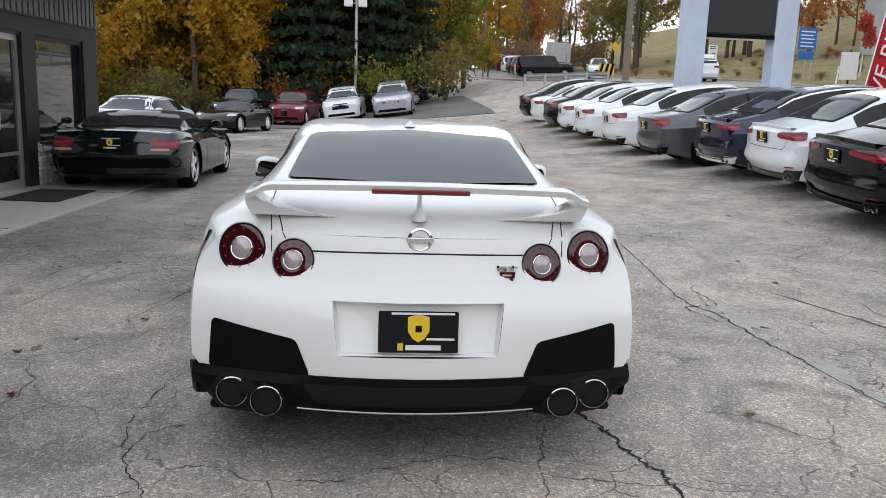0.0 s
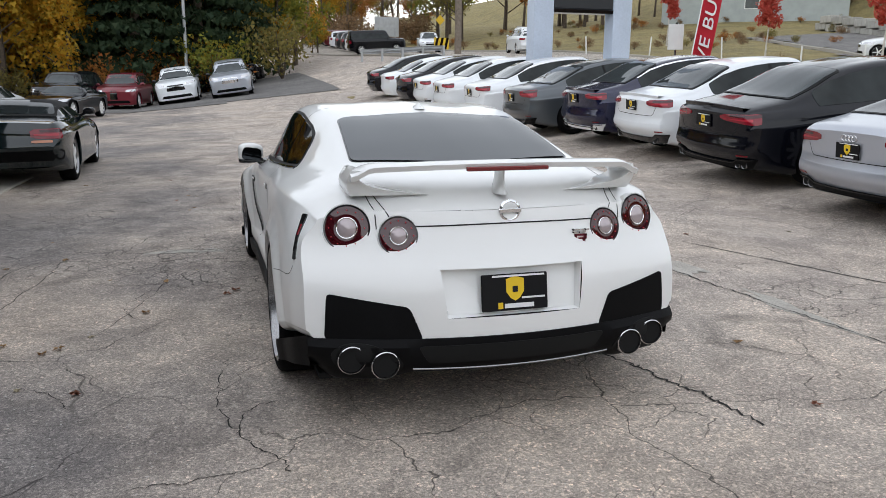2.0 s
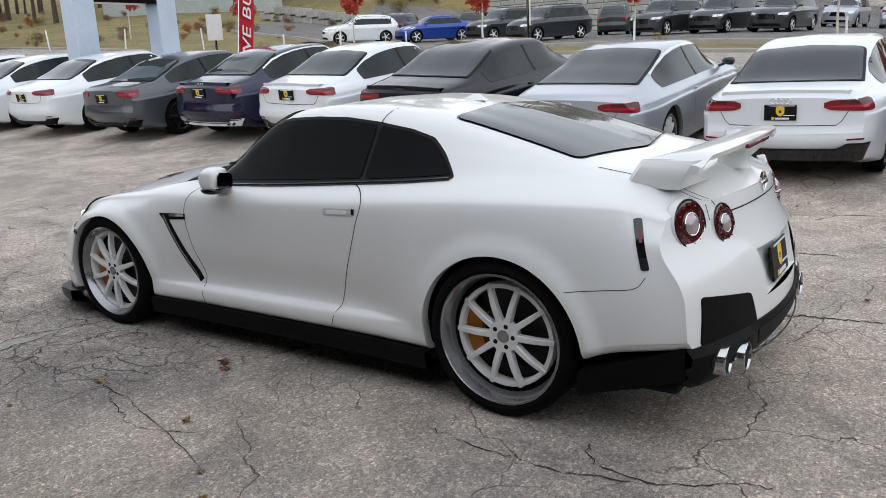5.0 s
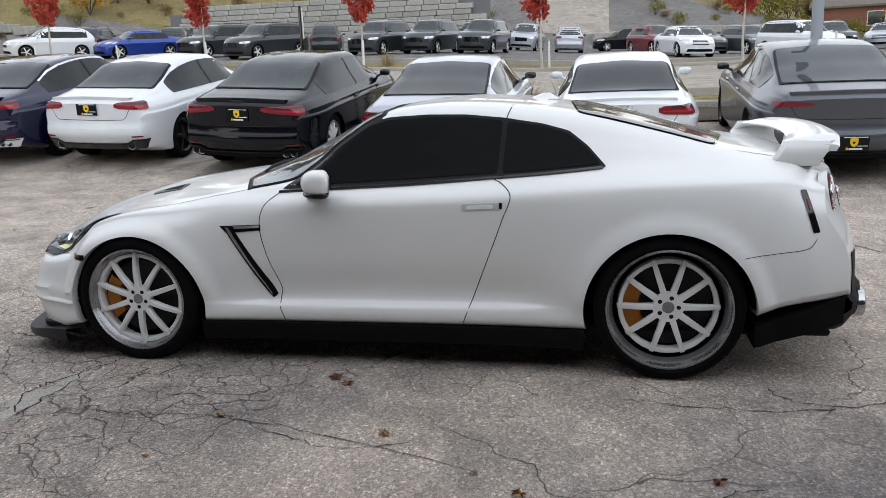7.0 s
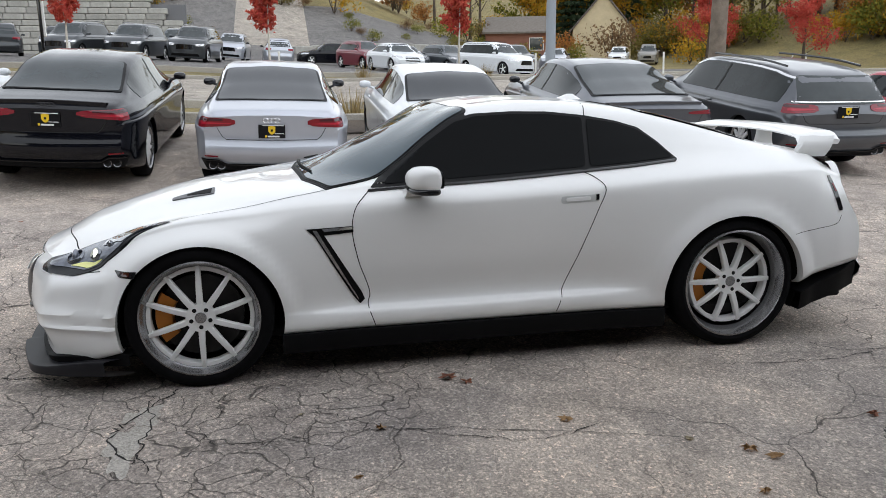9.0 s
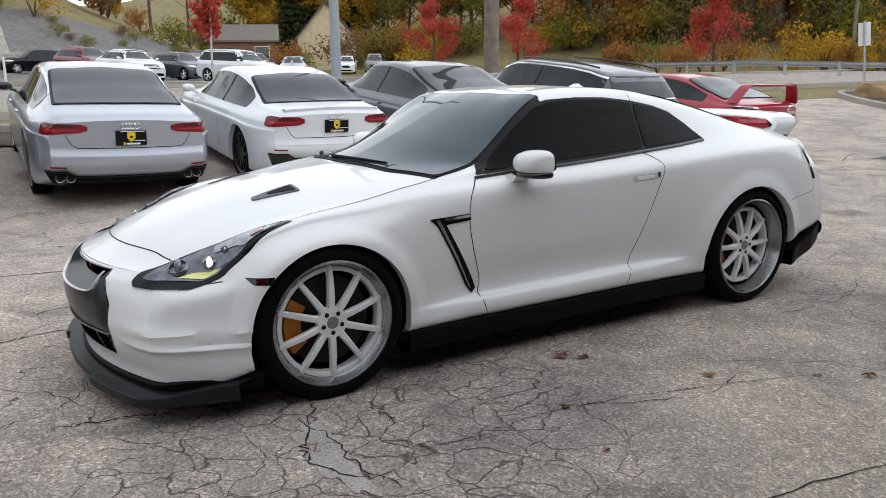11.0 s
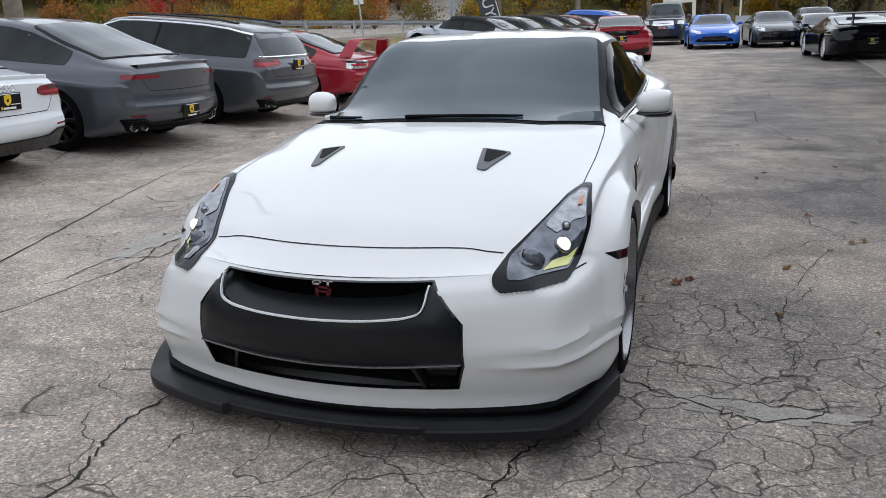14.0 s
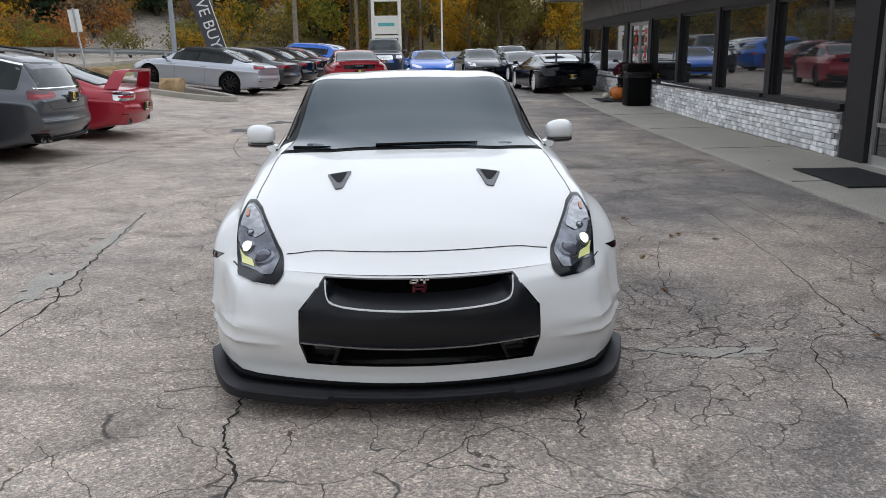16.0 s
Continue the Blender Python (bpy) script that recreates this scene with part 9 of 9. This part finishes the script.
pole("lamp_post", 14.6, -4.35, 9, 0.13, POLEGREY, "grey painted steel lamp post")
pole("lamp_post", 9.7, -28.6, 9, 0.11, POLEGREY, "grey painted steel lamp post")
for x, y, lean in ((6.0, -40, 2), (2.6, -62, 0), (3.6, -60, 0), (-1.6, -63, 0), (30, -52, 1), (12, -46, 2)):
    pole("utility_pole", x, y, 12, 0.14, WOODPOLE, "slim wooden utility pole at the wood", lean)
fl = pole("lamp_post", -1.65, 42.6, 9.5, 0.10, GALV, "steel pole with two white floodlights")
for x in (-0.45, 0.35):
    bm = box(bmesh.new(), x - 0.24, -0.35, 6.1, x + 0.24, -0.2, 6.55, 0.03, 1)
    part("floodlight", bm, SIGNWHITE, fl, "square white floodlight", smooth=False)
part("arm", cyl(bmesh.new(), (-0.5, -0.1, 6.3), (0.5, -0.1, 6.3), 0.03, seg=6), GALV, fl)


def wire(a, b_, sag, n=14):
    a, b_ = Vector(a), Vector(b_)
    bm = tube(bmesh.new(), [a.lerp(b_, t) - Vector((0, 0, sag * 4 * t * (1 - t))) for t in np.linspace(0, 1, n)], 0.022, 5)
    single("overhead_wire", bm, GLOSS_BLACK, "thin black overhead wire between poles", "wire", group="overhead wires")


for dz, dx in ((0, 0), (0.5, 0.3), (1.0, -0.3), (-0.6, 0.1)):
    wire((15.6 + dx, 47.5, up(15.6, 47.5) + 10 + dz * 0.6), (14.5 + dx, 112, up(14.5, 112) + 11 + dz), 1.2)
    wire((14.5 + dx, 112, up(14.5, 112) + 11 + dz), (4 + dx, 108, up(4, 108) + 11.5 + dz), 0.6)
for dz in (0, 0.4, 0.8, -0.5):
    wire((6.0, -40, 7.6 + dz), (12, -46, 8.0 + dz), 0.5)
    wire((6.0, -40, 7.6 + dz), (2.6, -62, 8.5 + dz), 1.0)


def guard_rail(pts, label):
    g = thing("guard_rail", label, "guard rail", pose(0, 0, 0))
    prof = [(0, 0.45), (0.04, 0.50), (0.0, 0.57), (0.0, 0.61), (0.04, 0.68), (0, 0.74)]
    bm = bmesh.new()
    rows = []
    for i, (x, y) in enumerate(pts):
        a, c = pts[max(0, i - 1)], pts[min(len(pts) - 1, i + 1)]
        d = Vector((c[0] - a[0], c[1] - a[1])).normalized()
        rows.append([(x - d.y * o, y + d.x * o, up(x, y) + z) for o, z in prof])
    grid_faces(bm, rows)
    bmesh.ops.solidify(bm, geom=bm.faces[:], thickness=0.006)
    part("rail", bm, GALV, g, "galvanised steel beam")
    for x, y in pts[::2]:
        part("post", box(bmesh.new(), x - 0.06, y - 0.06, up(x, y) - 0.1, x + 0.06, y + 0.06, up(x, y) + 0.72), GALV, g, smooth=False)


guard_rail([(8.2 + 4.4 * t, 43 - 2.0 * t) for t in np.linspace(0, 1, 9)], "galvanised guard rail at the lot's edge")
guard_rail([(30 - 20 * t, -31 - 7 * t) for t in np.linspace(0, 1, 17)], "long galvanised guard rail by the road")

# retaining walls of big blocks
def block_mesh(w, h, d):
    return mesh("block", box(bmesh.new(), 0, -d / 2, 0, w - 0.03, d / 2, h - 0.03, 0.04, 1), BLOCK, smooth=False)


wall = thing("retaining_wall", "tall retaining wall of stacked grey blocks", "retaining wall", pose(0, 0, 0), kind="structure")
bme = block_mesh(1.34, 0.42, 0.7)
part("wall_core", box(bmesh.new(), 57.5, 8.5, 1.8, 58.0, 35, 6.4), MORTAR, wall, smooth=False)
for k in range(11):
    n = 20 - (k // 3 if k > 4 else 0)
    for i in range(n):
        o = new("block", bme)
        o.parent = wall
        o.matrix_local = pose(56.9 + 0.06 * k, 8.2 + i * 1.34 + (0.67 if k % 2 else 0) + max(0, k - 5) * 0.5, 2.35 + 0.42 * k, 0, 0, 90)
wall2 = thing("retaining_wall", "low retaining wall of pale grey blocks", "retaining wall", pose(0, 0, 0), kind="structure")
bme2 = block_mesh(1.5, 0.62, 0.8)
for k in range(2):
    for i in range(10 - k):
        o = new("block", bme2)
        o.parent = wall2
        x, y = 46.5 + 0.25 * i, 37.5 + i * 1.48 + 0.7 * k
        o.matrix_local = pose(x, y, up(x, y) + 0.62 * k - 0.1 + 0.02 * i, 0, 0, 80)
wall3 = thing("retaining_wall", "low pale block wall at the foot of the slope", "retaining wall", pose(0, 0, 0), kind="structure")
for i in range(12):
    o = new("block", bme2)
    o.parent = wall3
    x, y = 60 + 0.5 * i, 0.8 - i * 1.42
    o.matrix_local = pose(x, y, up(x, y) - 0.05, 0, 0, -72)
single("driveway", sheet(61.5, 100, -0.5, 5.5, 1.5, 1.5, 0.05), ROADMAT, "asphalt drive up the slope", "driveway", kind="structure")

# white marker stakes along the far kerb
for i, (x, y, h) in enumerate(((26.0, 33.5, 1.1), (26.0, 27.5, 1.0), (26.2, 24.0, 1.1), (26.4, 20.2, 1.0), (26.4, 16.2, 1.1), (26.4, 9.5, 1.0), (26.6, 2.2, 1.0), (26.8, -8.0, 1.0), (27.5, -14, 1.0), (33, -24, 0.9), (36, -27, 0.9), (24, 37.5, 1.1), (22, 41.5, 1.1))):
    single("marker_stake", cyl(bmesh.new(), (0, 0, -0.1), (0, 0, h), 0.04, seg=8), SIGNWHITE, "slim white marker stake in the verge", "stake", pose(x, y, up(x, y), 0, (i % 3 - 1) * 4, 0), group="marker stakes")
# grass tufts along the kerb
STRAW = leaf_stuff("straw_grass", (0.30, 0.22, 0.10), (0.38, 0.29, 0.15), (0.22, 0.17, 0.08))
tr = random.Random(8)
for i, (x, y) in enumerate(((11.6, 0.9), (11.9, 1.9), (26.9, 18.2), (27.0, 8.7), (26.9, -1.0), (27.1, -5.9), (27.0, 30.2), (26.9, 25.0))):
    bm = bmesh.new()
    for k in range(90):
        a, r = tr.uniform(0, 6.28), tr.uniform(0, 0.3)
        p = Vector((r * math.cos(a), r * math.sin(a), 0))
        e = p * 2.2 + Vector((tr.uniform(-0.1, 0.1), tr.uniform(-0.1, 0.1), tr.uniform(0.35, 0.7)))
        s = Vector((-math.sin(a), math.cos(a), 0)) * 0.012
        bm.faces.new([bm.verts.new(q) for q in (p - s, p + s, e)])
    single("grass_tuft", bm, STRAW, "tuft of straw-coloured ornamental grass", "grass", pose(x, y, up(x, y) - 0.03), group="grass tufts", smooth=False)


def boulder(x, y, sx, sy, sz, seed, label):
    bm = bmesh.new()
    bmesh.ops.create_icosphere(bm, subdivisions=4, radius=1)
    for v in bm.verts:
        n = noise.noise(v.co * 1.3 + Vector((seed, 0, 0))) * 0.35 + noise.noise(v.co * 4 + Vector((0, seed, 0))) * 0.08
        c = v.co * (1 + n)
        v.co = Vector((max(-0.8, min(0.85, c.x)) * sx, max(-0.8, min(0.8, c.y)) * sy, max(-0.5, min(0.72, c.z)) * sz))
    single("boulder", bm, BOULDER, label, "boulder", pose(x, y, up(x, y) + 0.4 * sz, 0, 0, seed * 40), group="boulders")


boulder(6.75, -17.3, 0.45, 0.36, 0.42, 2.0, "tan sandstone boulder on the island")
boulder(9.6, -19.6, 0.6, 0.45, 0.45, 5.0, "brown sandstone boulder on the island")
# kerbed island
isl = [(7.9 + 3.6 * math.cos(a) * 0.83 + 0.55 * math.sin(a), -18.4 - 3.6 * math.cos(a) * 0.55 + 0.8 * math.sin(a)) for a in np.linspace(0, 2 * math.pi, 40)]
kerb("kerb_island", isl, 0.16, 0.15, "pale concrete kerb of the planted island")
bm = bmesh.new()
bm.faces.new([bm.verts.new((x, y, up(x, y) + 0.09)) for x, y in isl[:-1]])
bmesh.ops.triangulate(bm, faces=bm.faces)
single("island_bed", bm, EARTH, "brown planted bed of the island", "bed", kind="structure", smooth=False)

# things on the walkway
def on_walk(u, v):
    p = B @ Vector((v, u, 0))
    return p.x, p.y, H(p.x, p.y) + 0.046 - 0.0108 * v


ORANGE = mat("pumpkin_skin", (0.55, 0.15, 0.015), rough=0.5, var=0.12, scale=6)
STALK = mat("dry_stalk", (0.16, 0.13, 0.06), rough=0.9)


def pumpkin(u, v, r, m_, label):
    x, y, z = on_walk(u, v)
    t = thing("pumpkin", label, "pumpkin", pose(x, y, z, 0, 0, 20), "pumpkins")
    bm = bmesh.new()
    bmesh.ops.create_uvsphere(bm, u_segments=48, v_segments=20, radius=r)
    for w in bm.verts:
        a = math.atan2(w.co.y, w.co.x)
        k = 1 - 0.055 * abs(math.sin(5 * a)) ** 0.5 * 0 - 0.07 * (1 - abs(math.sin(5 * a)) ** 0.6)
        rad = math.hypot(w.co.x, w.co.y) / r
        w.co.x *= k * 1.08
        w.co.y *= k * 1.08
        w.co.z = w.co.z * 0.84 - 0.05 * r * (1 - rad) * (1 if w.co.z > 0 else -1) + 0.82 * r
    part("rind", bm, m_, t, "ribbed rind")
    part("stalk", tube(bmesh.new(), [(0, 0, 1.55 * r), (0.01, 0, 1.75 * r), (0.04, 0.01, 1.9 * r)], [0.025, 0.018, 0.02], 7), STALK, t)


pumpkin(-14.2, 0.42, 0.21, ORANGE, "large orange pumpkin on the walkway")
pumpkin(-15.0, 0.32, 0.2, ORANGE, "orange pumpkin on the walkway")
pumpkin(-15.0, 0.62, 0.10, mat("white_gourd", (0.65, 0.62, 0.52), rough=0.5), "small white gourd beside the pumpkins")
pumpkin(-13.85, 0.2, 0.11, mat("white_gourd", (0.65, 0.62, 0.52), rough=0.5), "small white gourd beside the pumpkins")
MUMS = leaf_stuff("crimson_flowers", (0.09, 0.006, 0.014), (0.15, 0.012, 0.022), (0.06, 0.008, 0.014))
for u, v in ((-14.9, 0.05), (-13.5, 0.12)):
    x, y, z = on_walk(u, v + 0.12)
    t = thing("potted_chrysanthemum", "dark red chrysanthemum in a black pot", "potted plant", pose(x, y, z), "potted flowers")
    part("pot", cyl(bmesh.new(), (0, 0, 0), (0, 0, 0.55), 0.13, 0.19, seg=20), BLACK_PLASTIC, t, "tall black pot")
    bm = bmesh.new()
    rr = random.Random(int(u * 10))
    for k in range(520):
        a, b_ = rr.uniform(0, 6.28), math.acos(rr.uniform(-0.35, 1))
        p = Vector((math.sin(b_) * math.cos(a), math.sin(b_) * math.sin(a), math.cos(b_) * 0.8)) * 0.30 * rr.uniform(0.86, 1.04) + Vector((0, 0, 0.70))
        leaf_cards(bm, p, 0.01, 1, 0.05, rr)
    part("flowers", bm, MUMS, t, "dome of dark red flowers", smooth=False)
x, y, z = on_walk(-12.75, 0.36)
bin_ = thing("litter_bin", "square black litter bin beside the wall", "bin", pose(x, y, z, 0, 0, -2.7))
part("body", box(bmesh.new(), -0.28, -0.28, 0, 0.28, 0.28, 0.82, 0.03, 2), BLACK_PLASTIC, bin_)
part("lid", box(bmesh.new(), -0.31, -0.31, 0.82, 0.31, 0.31, 1.0, 0.05, 2), BLACK_PLASTIC, bin_, "black lid")
part("bag", box(bmesh.new(), -0.295, -0.295, 0.66, 0.295, 0.295, 0.82, 0.02, 2), mat("black_bag", (0.008, 0.008, 0.009), rough=0.25, bump=0.6, bump_scale=30), bin_, "folded black bin bag")

# houses
def house(x, y, yaw, w, d, eave, ridge, wall_c, roof_c, label, wins=()):
    t = thing("house", label, "house", pose(x, y, up(x, y), 0, 0, yaw))
    wm = mat("house_wall_" + str(len(MATS)), wall_c, rough=0.85, var=0.08, scale=1.5, fine=0.05)
    rm = mat("house_roof_" + str(len(MATS)), roof_c, rough=0.9, var=0.15, scale=4, fine=0.1)
    bm = bmesh.new()
    vs = [[bm.verts.new(p) for p in ((-w / 2, q, -1), (w / 2, q, -1), (w / 2, q, eave), (0, q, ridge), (-w / 2, q, eave))] for q in (-d / 2, d / 2)]
    bm.faces.new(vs[0])
    bm.faces.new(vs[1][::-1])
    for i in range(5):
        bm.faces.new((vs[0][i], vs[0][(i + 1) % 5], vs[1][(i + 1) % 5], vs[1][i]))
    bmesh.ops.recalc_face_normals(bm, faces=bm.faces)
    part("wall", bm, wm, t, smooth=False)
    for sg in (-1, 1):
        bm = bmesh.new()
        k = (ridge - eave) / (w / 2)
        a = [(sg * (w / 2 + 0.4), eave - 0.4 * k + 0.05), (0, ridge + 0.05), (0, ridge + 0.28), (sg * (w / 2 + 0.4), eave - 0.4 * k + 0.25)]
        f = [[bm.verts.new((p, q, z)) for p, z in a] for q in (-d / 2 - 0.35, d / 2 + 0.35)]
        bm.faces.new(f[0])
        bm.faces.new(f[1][::-1])
        for i in range(4):
            bm.faces.new((f[0][i], f[0][(i + 1) % 4], f[1][(i + 1) % 4], f[1][i]))
        bmesh.ops.recalc_face_normals(bm, faces=bm.faces)
        part("roof", bm, rm, t, "sloping roof side", smooth=False)
    for wx, wz, ww, wh, face in wins:
        if face == "f":
            wn_ = part("window", box(bmesh.new(), wx - ww / 2, -d / 2 - 0.05, wz, wx + ww / 2, -d / 2 - 0.02, wz + wh), FARGLASS, t, smooth=False)
            part("window_frame", box(bmesh.new(), wx - ww / 2 - 0.08, -d / 2 - 0.04, wz - 0.08, wx + ww / 2 + 0.08, -d / 2 + 0.02, wz + wh + 0.08), SIGNWHITE, wn_, smooth=False)
        else:
            wn_ = part("window", box(bmesh.new(), -w / 2 - 0.05, wx - ww / 2, wz, -w / 2 - 0.02, wx + ww / 2, wz + wh), FARGLASS, t, smooth=False)
            part("window_frame", box(bmesh.new(), -w / 2 - 0.04, wx - ww / 2 - 0.08, wz - 0.08, -w / 2 + 0.02, wx + ww / 2 + 0.08, wz + wh + 0.08), SIGNWHITE, wn_, smooth=False)
    return t


house(86, -35.5, 70, 6.5, 9, 3.4, 7.2, (0.55, 0.46, 0.30), (0.13, 0.11, 0.10), "cream gabled house with a dark roof", ((0, 4.3, 1.1, 1.5, "f"), (-1.0, 0.9, 1.1, 1.6, "f")))
house(84, -25, -20, 9, 7, 2.6, 4.3, (0.22, 0.10, 0.07), (0.16, 0.14, 0.12), "low brick building with a hipped roof", ((-2, 0.8, 1.4, 1.2, "l"),))
house(50, -67, 30, 6, 6, 4, 7.5, (0.30, 0.32, 0.34), (0.16, 0.16, 0.17), "grey house among the trees", ((0, 4.2, 1.0, 1.4, "f"), (-1.4, 1.5, 0.9, 1.4, "f"), (1.4, 1.5, 0.9, 1.4, "f")))
house(54, 67, -42, 17, 10, 4.5, 7.0, (0.34, 0.37, 0.36), (0.15, 0.15, 0.16), "grey clad house on the slope", ((-4, 0.4, 1.2, 2.0, "f"), (0, 0.4, 1.2, 2.0, "f"), (3.5, 2.2, 1.4, 1.4, "f"), (0, 1.5, 1.4, 1.6, "l"), (3, 1.5, 1.4, 1.6, "l")))

# sign frame, flagpole and barrier at the south end
sf = thing("sign_frame", "white steel frame with two sign panels", "sign", pose(1.1, -54, up(1.1, -54)))
for x in (-0.98, 0.98):
    part("post", box(bmesh.new(), x - 0.12, -0.12, -0.1, x + 0.12, 0.12, 7.5), SIGNWHITE, sf, "white square post", smooth=False)
part("panel", box(bmesh.new(), -0.85, -0.06, 2.3, 0.85, 0.06, 3.6), SIGNWHITE, sf, "white panel", smooth=False)
part("panel", box(bmesh.new(), -0.85, -0.06, 4.6, 0.85, 0.06, 6.2), SIGNWHITE, sf, "upper white panel", smooth=False)
part("crossbar", box(bmesh.new(), -0.86, -0.05, 2.0, 0.86, 0.05, 2.2), SIGNWHITE, sf, smooth=False)
for i in range(3):
    part("print_bar", box(bmesh.new(), -0.7, 0.062, 4.75 + 0.45 * i, 0.7 - 0.1 * i, 0.07, 5.0 + 0.45 * i), GLOSS_BLACK, sf, smooth=False)
part("print_bar", box(bmesh.new(), -0.6, 0.062, 2.85, 0.6, 0.07, 3.1), mat("teal_print", (0.1, 0.4, 0.42), rough=0.5), sf, smooth=False)
fp = pole("flagpole", -2.8, -50, 9, 0.06, SIGNWHITE, "white flagpole with a striped flag")
for i in range(7):
    bm = bmesh.new()
    grid_faces(bm, [[(0.06 + 1.5 * u, 0.06 * math.sin(6 * u), 5.0 + 0.13 * (i + w) - 0.25 * u) for u in np.linspace(0, 1, 8)] for w in (0, 1)])
    part("flag_stripe", bm, FLAGRED if i % 2 == 0 else SIGNWHITE, fp)
single("barrier_wall", box(bmesh.new(), -26, -48.6, -0.1, -2.5, -48.2, 1.42), mat("pale_barrier", (0.42, 0.43, 0.45), rough=0.7, var=0.08, scale=1), "long low pale grey barrier wall", "wall", kind="structure", smooth=False)

# stone veneer below the showroom windows
veneer = thing("stone_veneer", "pale grey stacked ledge-stone veneer wall", "wall", B, kind="structure")
sv = random.Random(21)
stone_meshes = []
for i in range(12):
    w, h = (0.16, 0.22, 0.28, 0.34, 0.42, 0.5)[i % 6], 0.074 if i < 6 else 0.05
    bm = box(bmesh.new(), 0, 0, 0, 0.05, w - 0.008, h - 0.006, 0.008, 1)
    for v in bm.verts:
        v.co.x += sv.uniform(-0.006, 0.006) if v.co.x > 0.02 else 0
        v.co.z += sv.uniform(-0.003, 0.003)
    stone_meshes.append((w, h, mesh("stone", bm, STONES, smooth=False)))
for u0, u1, far in ((-12.7, -3.35, False), (8.0, 9.75, False), (-22.5, -16.1, True)):
    part("backing", box(bmesh.new(), -0.05, u0, -0.1, 0.004, u1, 0.63), MORTAR, veneer, "dark backing of the veneer", smooth=False)
    z = 0.05
    while z < 0.61:
        u = u0
        hrow = sv.choice((0.074, 0.074, 0.05))
        while u < u1 - 0.08:
            w, h, me = sv.choice([q for q in stone_meshes if abs(q[1] - hrow) < 0.005])
            if u + w > u1:
                w, h, me = min((q for q in stone_meshes if abs(q[1] - hrow) < 0.005), key=lambda q: q[0])
            if u + w > u1 + 0.02:
                break
            o = new("stone", me)
            o.parent = veneer
            o.matrix_local = Matrix.Translation((sv.uniform(-0.025, 0.004), u, z + H(-5.5, u)))
            u += w * (2.4 if far else 1) if not far else w
        z += hrow
    part("coping", box(bmesh.new(), -0.02, u0, 0.63, 0.075, u1, 0.665, 0.006, 1), DARKMETAL, veneer, "charcoal coping over the stone", smooth=False)
